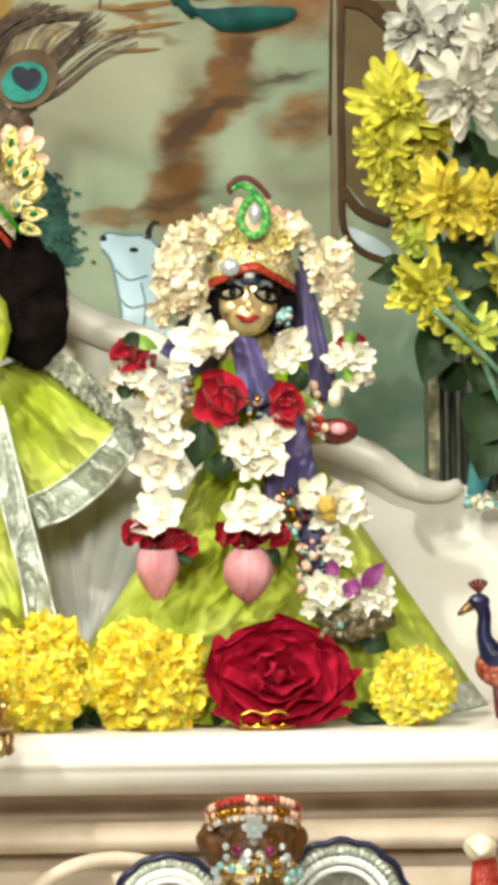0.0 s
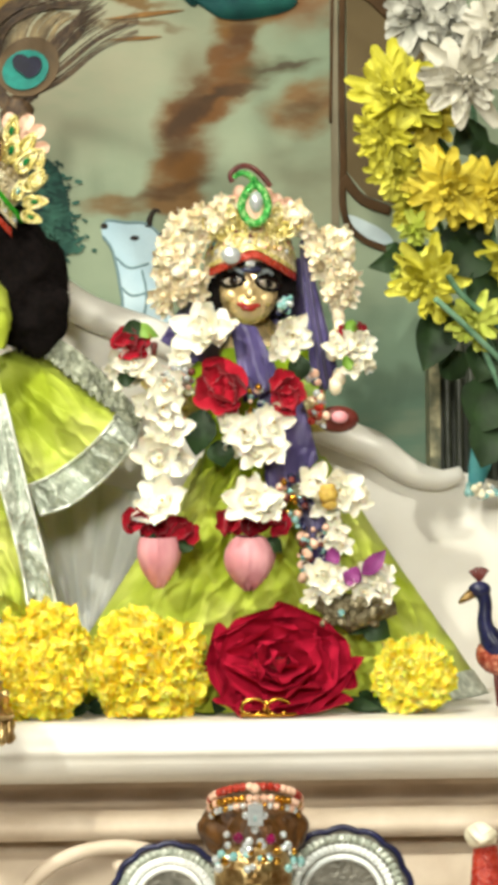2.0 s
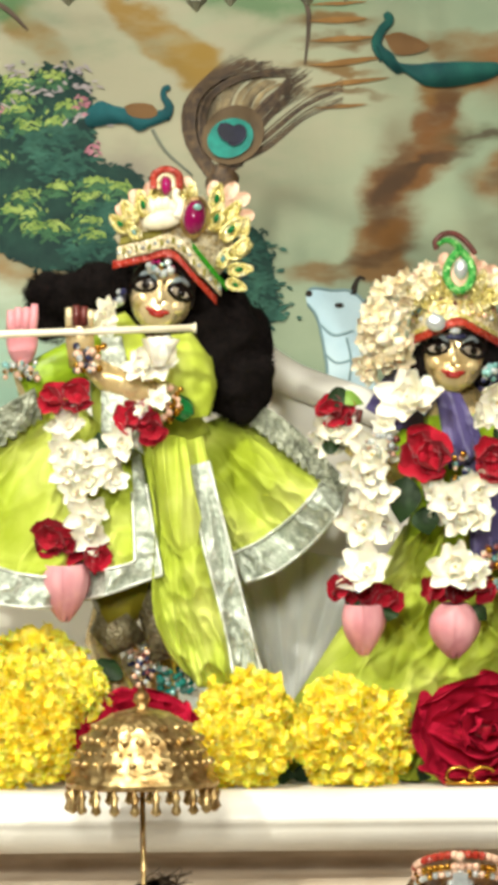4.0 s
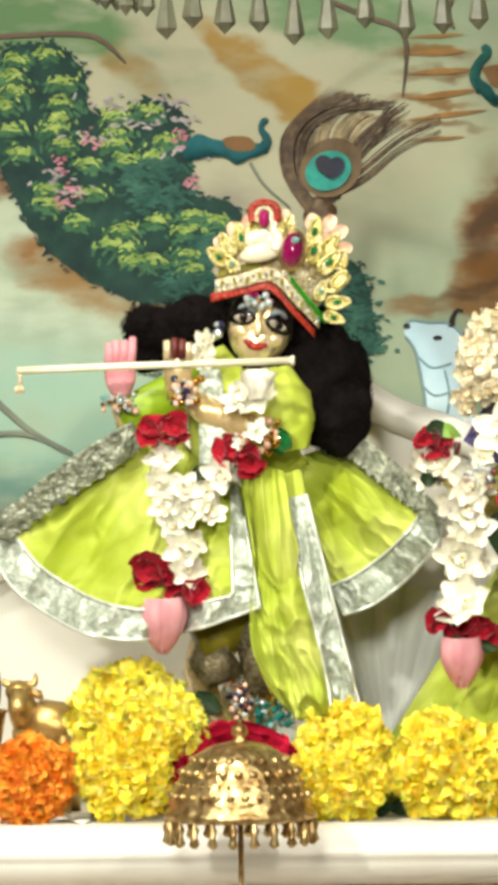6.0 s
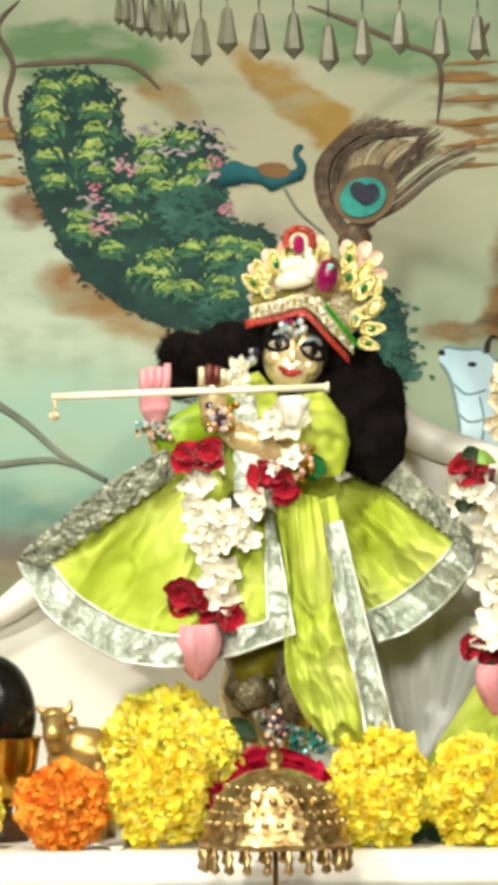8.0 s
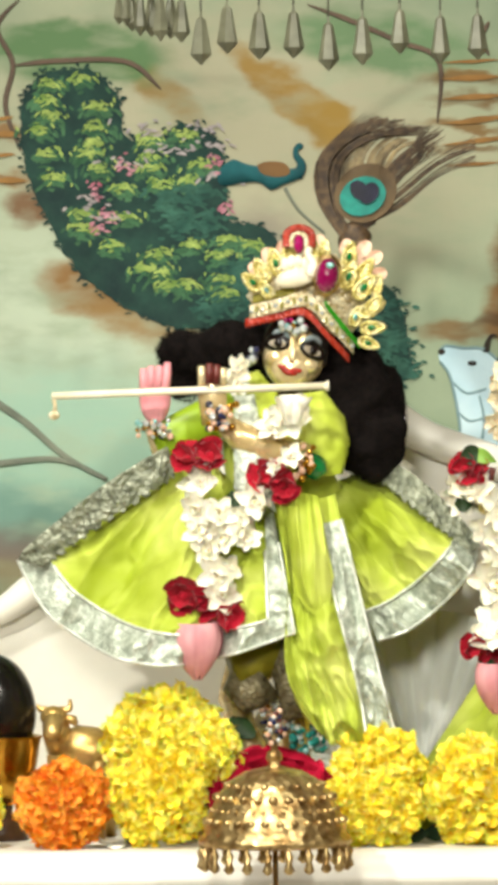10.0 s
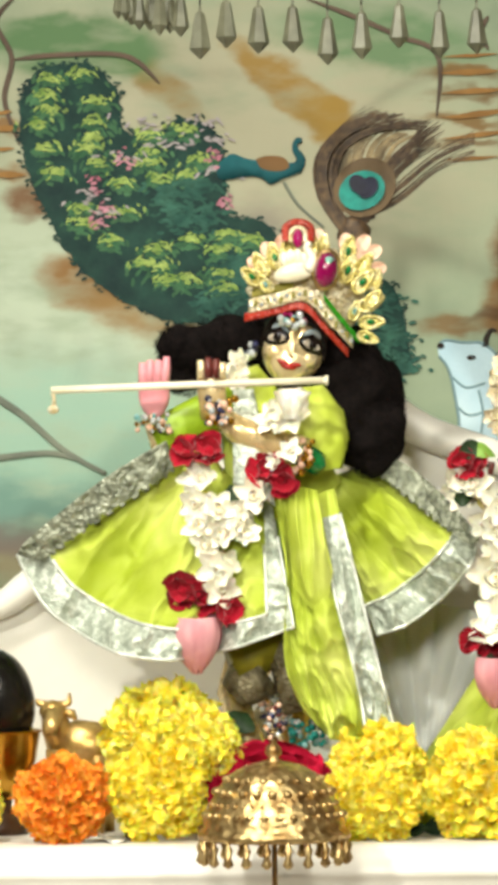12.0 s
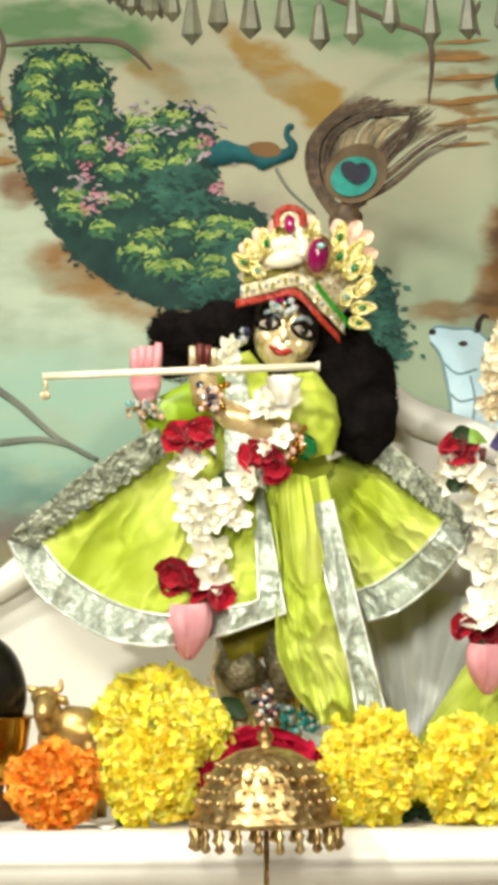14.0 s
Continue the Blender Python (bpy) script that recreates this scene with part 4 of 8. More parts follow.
def big_rose(loc, radius, axis, label, seed):
    ob = thing("red_rose", loc, label, "rose", "red roses on the altar slab")
    ob.matrix_world = Matrix.Translation(loc) @ aim(axis) @ Matrix.Diagonal((1.06, 0.80, 1, 1))
    r = random.Random(seed)
    kinds = []
    for ring in range(5):
        for v in range(2):
            s = Shape()
            ln = radius * (0.34, 0.48, 0.57, 0.62, 0.62)[ring]
            petal(s, ln, radius * (0.26, 0.50, 0.74, 0.92, 0.98)[ring], Matrix.Identity(4), cup=(0.8, 0.40, 0.24, 0.10, 0.02)[ring], curl=(0.15, 0.0, -0.20, -0.30, -0.34)[ring],
                  ruffle=radius * (0.04, 0.06, 0.09, 0.11, 0.11)[ring], point=(0, -0.1, -0.2, -0.25, -0.25)[ring], dome=(0.1, 0.2, 0.36, 0.40, 0.40)[ring], nu=16, nv=12, seed=seed + ring * 3.1 + v * 5.7)
            kinds.append(s.mesh("petal", ROSE_RED))
    for k in range(21):
        ring = 0 if k < 3 else 1 if k < 7 else 2 if k < 11 else 3 if k < 16 else 4
        tilt = (8, 34, 54, 66, 76)[ring] + r.uniform(-9, 9)
        off = radius * (0.05, 0.12, 0.22, 0.34, 0.44)[ring]
        p = new("petal", kinds[ring * 2 + k % 2])
        p.parent = ob
        p.matrix_local = Matrix.Rotation(k * 2.39996 + r.uniform(-0.2, 0.2), 4, "Z") @ Matrix.Translation((0, off, -radius * 0.07 * ring)) @ Matrix.Rotation(-radians(tilt), 4, "X") @ Matrix.Rotation(r.uniform(-0.12, 0.12), 4, "Y")
    part("core", Shape().ball((0, 0, -radius * 0.36), (radius * 0.88, radius * 0.88, radius * 0.22), rough=0.004), ROSE_DEEP, ob, local=True)
    part("heart", Shape().ball((0, 0, radius * 0.04), (radius * 0.14, radius * 0.14, radius * 0.20), rough=0.004, freq=160), ROSE_DEEP, ob, local=True)
    return ob


big_rose((0.1380, -0.0880, 1.2934), 0.0468, (0.05, -1, 0.30), "large open crimson rose lying on the marble slab", 3)
big_rose((-0.1020, -0.0750, 1.2942), 0.0416, (0.0, -1, 0.7), "crimson rose standing behind the small parasol", 8)

# leaves between the flowers
for a, b, w in (((0.0041, -0.0500, 1.2602), (0.0276, -0.0600, 1.2670), 0.006), ((0.0749, -0.0500, 1.2625), (0.1017, -0.0700, 1.2605), 0.006), ((0.1899, -0.0500, 1.2665), (0.2152, -0.0700, 1.2583), 0.009),
                ((0.1806, -0.0600, 1.2650), (0.2078, -0.0750, 1.2603), 0.005), ((-0.0098, -0.0600, 1.2620), (0.0078, -0.0700, 1.2634), 0.006), ((-0.2043, -0.0500, 1.2596), (-0.1930, -0.0600, 1.2666), 0.005)):
    s = Shape()
    leaf(s, a, b, w, 0.002)
    whole("fallen_leaf", s, LEAF, (a[0], a[1], SHELF), "dark green leaf tucked between the flower heads", "leaf", "leaves on the slab")

# bent gold wire clasp in front of the rose
s = Shape()
ctr = [(0.1187, -0.1040, 1.2645), (0.1361, -0.1040, 1.2643)]
for c in ctr:
    ring = [(c[0] + 0.0080 * math.cos(q) * (1 if q < 4.9 else 0.6), c[1], c[2] + 0.0056 * math.sin(q)) for q in [0.45 + 5.4 * i / 20 for i in range(21)]]
    s.tube(ring, 0.0012, sides=6)
s.tube([(0.1098, -0.1040, 1.2596), (0.1276, -0.1040, 1.2586), (0.1485, -0.1040, 1.2595)], 0.0013, sides=6)
s.tube([(0.1261, -0.1040, 1.2613), (0.1277, -0.1040, 1.2691), (0.1299, -0.1040, 1.2621)], 0.0013, sides=6)
whole("wire_clasp", s, GOLD, (ctr[0][0], -0.104, SHELF), "bent gold wire clasp lying at the slab's edge", "clasp")


# ---- the flute player: statue, clothes, ornaments ----
def face(s, c, r, tilt, skin, eyes, lips, lid, up=0.12):
    """A plain doll's head: egg, nose, thickly ringed eyes and lips, in the statue's one mesh."""
    turn = Euler((0, radians(tilt), 0))
    c = Vector(c)

    def on(x, z, lift=0.0):
        x, z = x * r[0], z * r[2]
        y = -r[1] * math.sqrt(max(0.05, 1 - (x / r[0]) ** 2 - (z / r[2]) ** 2)) - lift
        p = Vector((x, y, z))
        p.rotate(turn)
        return c + p
    s.ball(c, r, skin, turn, 32, 24)
    s.ball(on(0, -0.44, -0.36 * r[1]), (r[0] * 0.64, r[1] * 0.5, r[2] * 0.54), skin, turn, 20, 14)
    for side in (-1, 1):
        s.ball(on(side * 0.50, -0.26, -0.0068), (r[0] * 0.36, 0.0082, r[2] * 0.26), skin, turn, 16, 12)
    s.tube([on(0, 0.30, 0.0006), on(0, 0.10, 0.002), on(0, -0.10, 0.0042), on(0, -0.20, 0.0062), on(0, -0.27, 0.001)],
           [0.0013, 0.0015, 0.0021, 0.0031, 0.0020], skin, 12)
    for side in (-1, 1):
        x = side * 0.56
        e = Euler((0, radians(tilt + side * 9), side * 0.48))
        s.ball(on(x, up, -0.0012), (r[0] * 0.47, 0.0036, r[2] * 0.235), eyes[0], e, 26, 14)
        s.tube([on(side * 0.14, up + 0.02, 0.0006), on(side * 0.5, up + 0.24, 0.0012), on(side * 0.86, up + 0.10, -0.001)], [0.0008, 0.0015, 0.0006], eyes[0], 8)
        s.ball(on(x, up - 0.01, 0.0010), (r[0] * 0.33, 0.0022, r[2] * 0.125), eyes[1], e, 22, 10)
        s.ball(on(x + 0.03, up, 0.0026), (r[0] * 0.15, 0.0018, r[2] * 0.12), eyes[0], e, 14, 8)
        lid_line = curve([on(side * 0.20, up + 0.18, 0.0012), on(side * 0.50, up + 0.33, 0.0012), on(side * 0.84, up + 0.20, 0.0)], 10)
        s.tube(lid_line, [0.0006 + 0.0016 * math.sin(math.pi * i / 10) for i in range(11)], lid, 8)
        s.ball(on(side * 0.17, -0.50, 0.0040), (r[0] * 0.23, 0.0026, r[2] * 0.070), lips, Euler((0, radians(tilt - side * 12), 0)), 14, 8)
    s.ball(on(0, -0.575, 0.0044), (r[0] * 0.25, 0.0028, r[2] * 0.075), lips, turn, 14, 8)
    hairline = curve([on(-0.97, -0.25, -0.001), on(-0.92, 0.15, -0.001), on(-0.66, 0.55, 0.0), on(0, 0.74, 0.0), on(0.66, 0.55, 0.0), on(0.92, 0.15, -0.001), on(0.97, -0.25, -0.001)], 24)
    s.tube(hairline, [0.0022 + 0.0028 * math.sin(math.pi * i / 24) for i in range(25)], eyes[0], 10)


def cloth_panel(parent, fn, nu, nv, border, cloth_mat, cuts=(), name="panel", lace=True):
    """A cloth sheet with a lace band where border(s, r) holds, the band set a little proud."""
    panel = part(name, Shape().sheet(fn, nu, nv, 0.0014), cloth_mat, parent)
    if lace:
        def proud(s, r):
            x, y, z = fn(s, r)
            return (x, y - 0.0018, z)
        part(name + "_lace", Shape().sheet(proud, nu, nv, 0.0016, keep=border), LACE, panel, "silver sequinned lace band")
    return panel


def ridge(p):
    """Sharp-crested noise: the crests of crumpled cloth."""
    return max(0.0, 1 - abs(noise.noise(p)) * 2.3) ** 2


def fan(a_pts, b_pts, bow, folds, depth, phase=0.0, lift=0.0, pleats=()):
    """A flared cloth between a waist line and a hem line, with folds that open towards the hem.
    pleats: (place at the waist, place at the hem, height, reach) of folds with a sharp crest."""
    wa, he = along(a_pts), along(b_pts)
    wide = min(1.0, (Vector(b_pts[0]) - Vector(b_pts[-1])).length / 0.16)

    def fn(s, r):
        p = wa(s).lerp(he(s), r)
        y = -bow * math.sin(math.pi * min(1, r * 0.9)) - 0.6 * depth * r * math.sin(folds * 2 * math.pi * s + phase + 0.6 * math.sin(3 * r))
        crease = (folds * 1.15 * s + 0.16 * phase + 0.16 * noise.noise(Vector((s * 3, r * 2.5, phase)))) % 1.0
        y += 0.5 * depth * (0.2 + 0.8 * r) * min(crease, 8 * (1 - crease))
        for s0, s1, high, reach in pleats:
            d = s - (s0 + (s1 - s0) * r + 0.02 * math.sin(5 * r + 9 * s0))
            step = max(0, 1 - d / reach) if d > 0 else max(0, 1 + d / reach)
            y -= high * (0.25 + 0.75 * r) * step
        y -= wide * 0.0085 * (0.25 + 0.75 * r) * ridge(Vector((s * 4.2 + 1.1 * r, r * 2.4 + s, phase)))
        y -= wide * 0.0046 * (0.15 + 0.85 * r) * ridge(Vector((s * 9 - r, r * 6.5, phase + 5)))
        y += wide * (0.0040 * noise.noise(Vector((s * 7 * wide, r * 5, phase))) + 0.0013 * noise.noise(Vector((s * 20 * wide, r * 15, phase))))
        return (p.x, p.y + y, p.z + lift * math.sin(math.pi * s) * r)
    return fn


def cord(parent, fn, sr, name="cord"):
    pts = [fn(s, r) for s, r in sr]
    part(name, Shape().tube([(x, y - 0.003, z) for x, y, z in pts], 0.0012, sides=6), LACE_EDGE, parent, "bright silver edging cord")


K0 = (-0.1030, 0.0400, 1.2508)
s = Shape()
face(s, (-0.0828, 0.0000, 1.5991), (0.0226, 0.0220, 0.0276), 13, 0, (1, 2), 3, 6, 0.10)
s.tube([(-0.0828, 0.0200, 1.5695), (-0.0825, 0.0300, 1.5415), (-0.0841, 0.0400, 1.4931), (-0.0889, 0.0500, 1.4526)], [0.0120, 0.0248, 0.0232, 0.0240], 0, 16)
s.tube([(-0.0681, -0.0300, 1.5224), (-0.0973, -0.0420, 1.5289), (-0.1206, -0.0480, 1.5390), (-0.1354, -0.0500, 1.5509)], [0.0104, 0.0120, 0.0100, 0.0068], 0, 14)
s.tube([(-0.1381, -0.0520, 1.5470), (-0.1389, -0.0550, 1.5646), (-0.1395, -0.0550, 1.5803), (-0.1402, -0.0550, 1.5862)], [0.0088, 0.0100, 0.0096, 0.0056], 0, 14, 0.55)
s.tube([(-0.1456, -0.0600, 1.5756), (-0.1463, -0.0600, 1.5881)], [0.0032, 0.0024], 0, 8)
s.tube([(-0.1408, -0.0620, 1.5755), (-0.1407, -0.0620, 1.5896)], [0.0032, 0.0024], 5, 8)
s.tube([(-0.1361, -0.0620, 1.5754), (-0.1352, -0.0620, 1.5887)], [0.0032, 0.0024], 5, 8)
s.tube([(-0.1315, -0.0600, 1.5746), (-0.1310, -0.0600, 1.5864)], [0.0028, 0.0024], 0, 8)
s.tube([(-0.1589, 0.0000, 1.5020), (-0.1736, -0.0200, 1.5260), (-0.1799, -0.0300, 1.5450)], [0.0120, 0.0096, 0.0076], 0, 12)
s.ball((-0.1802, -0.0350, 1.5667), (0.0112, 0.0052, 0.0184), 4)
s.tube([(-0.1876, -0.0360, 1.5696), (-0.1879, -0.0360, 1.5814), (-0.1882, -0.0360, 1.5874)], [0.0036, 0.0032, 0.0024], 4, 8)
s.tube([(-0.1828, -0.0370, 1.5715), (-0.1826, -0.0370, 1.5833), (-0.1826, -0.0370, 1.5892)], [0.0036, 0.0032, 0.0024], 4, 8)
s.tube([(-0.1776, -0.0370, 1.5714), (-0.1771, -0.0370, 1.5832), (-0.1766, -0.0370, 1.5892)], [0.0036, 0.0032, 0.0024], 4, 8)
s.tube([(-0.1734, -0.0360, 1.5694), (-0.1716, -0.0360, 1.5832), (-0.1711, -0.0360, 1.5915)], [0.0036, 0.0032, 0.0024], 4, 8)
s.tube([(-0.0929, 0.0500, 1.4607), (-0.1133, 0.0300, 1.3846), (-0.1294, 0.0200, 1.3510), (-0.1217, 0.0000, 1.3300), (-0.1127, -0.0100, 1.3145)], [0.0240, 0.0200, 0.0120, 0.0100, 0.0104], 0, 14)
s.tube([(-0.0767, 0.0500, 1.4606), (-0.0813, 0.0400, 1.3840), (-0.0857, 0.0300, 1.3280), (-0.0902, 0.0200, 1.2684)], [0.0240, 0.0180, 0.0120, 0.0104], 0, 14)
s.lathe((K0[0], 0.04, SHELF), [(0.0, 0.014), (0.075, 0.013), (0.082, 0.006), (0.08, 0.0), (0.0, 0.0)], 0, 36)
statue_k = whole("flute_player_statue", s, [FACE, DARKLINE, EYEWHITE, LIPS, PALM, MAROON, LID], K0, "gilt standing flute player statue with painted eyes", "statue")

flute = Shape().tube([(-0.2501, -0.0620, 1.5682), (-0.1745, -0.0640, 1.5704), (-0.0588, -0.0520, 1.5732)], 0.0026, sides=10)
fl = thing("flute", (-0.1551, -0.0600, 1.5686), "thin ivory-coloured flute held to the statue's lips", "flute")
part("tube", flute, IVORY, fl)
part("cap", Shape().tube([(-0.0604, -0.0520, 1.5732), (-0.0580, -0.0520, 1.5731)], 0.0036, sides=10), IVORY, fl)
part("tassel", Shape().tube([(-0.2493, -0.0620, 1.5689), (-0.2482, -0.0620, 1.5611), (-0.2486, -0.0620, 1.5564)], [0.0016, 0.0014, 0.002], sides=8).ball((-0.2490, -0.0620, 1.5548), (0.0040, 0.0036, 0.0032)), PEARLBAND, fl, "small hanging bead")

def fuzz(shape, c, r, count, rnd):
    """Short curled wool strands all over a lobe of the wig."""
    for _ in range(count):
        d = Vector((rnd.gauss(0, 1), -abs(rnd.gauss(0, 1)), rnd.gauss(0, 1))).normalized()
        p = Vector(c) + Vector((d.x * r[0], d.y * r[1], d.z * r[2]))
        e = (d + Vector((rnd.uniform(-1, 1), rnd.uniform(-1, 1), rnd.uniform(-1, 1)))).normalized()
        q = p + e * rnd.uniform(0.0015, 0.0042)
        w = e.cross(Vector((0.3, 1, 0.2))).normalized() * 0.0003
        shape.add([p - w, p + w, q + w * 0.5, q - w * 0.5], [[0, 1, 2, 3]])


wig = thing("black_wig", (-0.0810, 0.0300, 1.5657), "bushy black woollen wig on the statue", "wig")
gh = random.Random(5)
for px, r in (((-0.1549, 0.0200, 1.5978), (58, 40, 42)), ((-0.1266, 0.0200, 1.6042), (80, 45, 42)), ((-0.1616, 0.0300, 1.5868), (46, 40, 52)), ((-0.1649, 0.0200, 1.6007), (40, 40, 36)),
              ((-0.0385, 0.0150, 1.5689), (74, 50, 84)), ((-0.0300, 0.0150, 1.5407), (60, 48, 82)), ((-0.0464, 0.0200, 1.5892), (55, 50, 60)), ((-0.0810, 0.0450, 1.6025), (98, 50, 92)), ((-0.0246, 0.0200, 1.5568), (48, 40, 66))):
    lobe = Shape()
    rr = tuple(0.0004 * q for q in r)
    lobe.ball(px, rr, 0, None, 40, 28, 0.006, 70)
    fuzz(lobe, px, rr, 700, gh)
    part("curl", lobe, HAIR, wig)

robe = thing("lime_robe", (-0.0923, 0.0000, 1.3856), "lime green satin robe with wide silver lace borders", "robe")
left = fan([(-0.1692, -0.0120, 1.5292), (-0.1457, -0.0200, 1.5257), (-0.1257, -0.0300, 1.5056), (-0.0980, -0.0350, 1.4856)],
           [(-0.2792, -0.0050, 1.4534), (-0.2536, -0.0300, 1.4140), (-0.2111, -0.0450, 1.3884), (-0.1653, -0.0550, 1.3812), (-0.1219, -0.0580, 1.3896), (-0.0833, -0.0580, 1.4025)], 0.006, 2.2, 0.013, 0.4,
           pleats=((0.18, 0.22, 0.016, 0.14), (0.52, 0.45, 0.024, 0.18), (0.68, 0.62, 0.016, 0.10), (0.84, 0.80, 0.016, 0.10)))
panel_l = cloth_panel(robe, left, 150, 70, lambda s, r: r > 0.845 or s > 0.90, LIME, name="left_skirt")


def lace_strip(parent, outer, inner_edge, material):
    """A lace border with bright cord on its outer edge, its weave gently crumpled."""
    o, i = along(outer), along(inner_edge)

    def fn(s, r):
        p = o(s).lerp(i(s), r)
        return (p.x, p.y + 0.0030 * noise.noise(Vector((s * 9, r * 2.5, 3.0))) + 0.0014 * noise.noise(Vector((s * 34, r * 7, 1.0))), p.z)
    strip = part("upper_lace", Shape().sheet(fn, 90, 14, 0.0016, keep=lambda s, r: r < 0.95 + 0.06 * math.sin(90 * s)), material, parent, "tarnished silver lace band")
    part("cord", Shape().tube([fn(k / 40, 0.0) for k in range(41)], 0.0010, sides=6), LACE_EDGE, strip, "bright silver edging cord")
    part("cord", Shape().tube([fn(k / 40, 0.42) for k in range(41)], 0.0007, sides=6), TWISTED, strip)


TWISTED = mat("tarnished_silver_cord", "686e5e", "8c9280", rough=0.4, metal=0.4, scale=200, bump=0.3, bscale=500)
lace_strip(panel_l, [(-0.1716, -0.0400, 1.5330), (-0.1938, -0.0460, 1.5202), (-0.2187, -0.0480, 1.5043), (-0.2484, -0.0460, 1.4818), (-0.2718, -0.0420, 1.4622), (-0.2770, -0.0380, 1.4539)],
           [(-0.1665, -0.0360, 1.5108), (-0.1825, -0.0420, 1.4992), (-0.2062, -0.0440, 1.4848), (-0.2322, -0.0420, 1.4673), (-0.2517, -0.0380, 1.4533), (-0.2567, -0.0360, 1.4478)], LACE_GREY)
cord(panel_l, left, [(i / 40, 1.0) for i in range(41)] + [(1.0, 1 - r / 20) for r in range(16)])
cord(panel_l, left, [(0.10, 0.84)] + [(i / 40, 0.84) for i in range(5, 36)] + [(0.895, 0.83 - 0.1 * k) for k in range(6)])
right = fan([(-0.0667, 0.0150, 1.4931), (-0.0588, 0.0250, 1.5049), (-0.0391, 0.0350, 1.5127), (-0.0231, 0.0380, 1.5186)],
            [(-0.0265, -0.0050, 1.3946), (-0.0043, -0.0060, 1.4024), (0.0196, 0.0020, 1.4201), (0.0399, 0.0160, 1.4441), (0.0450, 0.0240, 1.4591)], 0.010, 1.1, 0.012, 2.2,
            pleats=((0.42, 0.72, 0.036, 0.30), (0.02, 0.26, 0.014, 0.14)))
panel_r = cloth_panel(robe, right, 110, 60, lambda s, r: r > 0.80, LIME, name="right_skirt")
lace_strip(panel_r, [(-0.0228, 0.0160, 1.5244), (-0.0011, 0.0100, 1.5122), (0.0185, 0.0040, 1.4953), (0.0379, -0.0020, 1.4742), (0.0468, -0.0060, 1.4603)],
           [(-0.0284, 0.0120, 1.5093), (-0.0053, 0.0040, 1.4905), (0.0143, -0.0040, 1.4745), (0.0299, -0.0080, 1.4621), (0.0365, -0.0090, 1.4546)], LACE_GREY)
cord(panel_r, right, [(i / 30, 1.0) for i in range(31)])
cord(panel_r, right, [(i / 30, 0.79) for i in range(26)])
drape = fan([(-0.0976, -0.0450, 1.4982), (-0.0857, -0.0500, 1.4934), (-0.0720, -0.0500, 1.4932), (-0.0550, -0.0400, 1.4978)],
            [(-0.0788, -0.0450, 1.3431), (-0.0640, -0.0500, 1.3236), (-0.0395, -0.0500, 1.3281), (-0.0130, -0.0400, 1.3242)], 0.010, 1.7, 0.016, 1.0)
straight = drape


def drape(s, r):
    x, y, z = straight(s, r)
    crumple = 0.010 * ridge(Vector((3.2 * s + 0.5, 3.4 * r, 1.7))) + 0.005 * ridge(Vector((6 * s, 8 * r, 4.2)))
    return (x + 0.0085 * math.sin(6.5 * r + 4 * s) * r * (1 - s), y - 0.006 * math.sin(9 * r + 7 * s) * r * (1 - s) - crumple * r - 0.010 * (0.3 + 0.7 * r) * abs(math.sin(math.pi * 3.4 * s + 1.6 * math.sin(2.6 * r))) ** 0.7, z)


panel_d = cloth_panel(robe, drape, 84, 110, lambda s, r: s > 0.73 and r > 0.10, LIME, name="hanging_sash")
cord(panel_d, drape, [(1.0, 0.1 + 0.9 * i / 30) for i in range(31)])
cord(panel_d, drape, [(0.73, 0.1 + 0.9 * i / 30) for i in range(31)])
loop_top = along([(-0.0907, -0.0550, 1.4958), (-0.0768, -0.0600, 1.4988), (-0.0663, -0.0550, 1.4964)])
loop_hem = along([(-0.0826, -0.0620, 1.4293), (-0.0708, -0.0700, 1.4145), (-0.0615, -0.0700, 1.4144), (-0.0559, -0.0620, 1.4407)])


def sash_fold(s, r):
    p = loop_top(s).lerp(loop_hem(s), r)
    belly = 0.012 * math.sin(math.pi * min(1, r * 1.05)) * math.sin(math.pi * s) + 0.004 * ridge(Vector((3 * s + 0.4 * r, 1.6 * r, 9.1)))
    return (p.x, p.y - belly - 0.004 * math.sin(7 * s + 2 * r), p.z)


part("sash_loop", Shape().sheet(sash_fold, 40, 50, 0.002), LIME, robe)
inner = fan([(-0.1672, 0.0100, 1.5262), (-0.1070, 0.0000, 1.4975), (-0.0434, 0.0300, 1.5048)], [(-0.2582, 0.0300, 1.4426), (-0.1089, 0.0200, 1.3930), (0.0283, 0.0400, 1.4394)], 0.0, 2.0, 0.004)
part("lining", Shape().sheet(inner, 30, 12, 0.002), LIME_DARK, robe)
bodice = Shape()
bodice.tube([(-0.1220, 0.0000, 1.5815), (-0.1104, 0.0000, 1.5494), (-0.0987, -0.0050, 1.5133), (-0.0842, 0.0000, 1.4853)], [0.0140, 0.0264, 0.0360, 0.0380], 0, 20, 0.5)
part("bodice", bodice, LIME, robe)
sleeve = Shape()
rows = []
for i in range(19):
    q = i / 18
    c = Vector((-0.0782, 0.0000, 1.5690)).lerp(Vector((-0.0672, -0.0220, 1.5097)), q)
    rr = 0.0004 * (18 + 44 * math.sin(math.pi * min(1, 0.12 + 0.70 * q)) ** 0.8)
    rows.append([c + Vector((rr * math.cos(a) * (1 + 0.05 * math.sin(4 * a + 5 * q) + 0.10 * ridge(Vector((a * 1.2, q * 2.4 + a, 3.3)))), 0.85 * rr * math.sin(a) - 0.004 * q - 0.004 * ridge(Vector((a * 1.4, q * 3 + 0.6 * a, 8.3))), 0.15 * rr * math.cos(a))) for a in [2 * math.pi * j / 40 for j in range(40)]])
sleeve.grid(rows, 0, True)
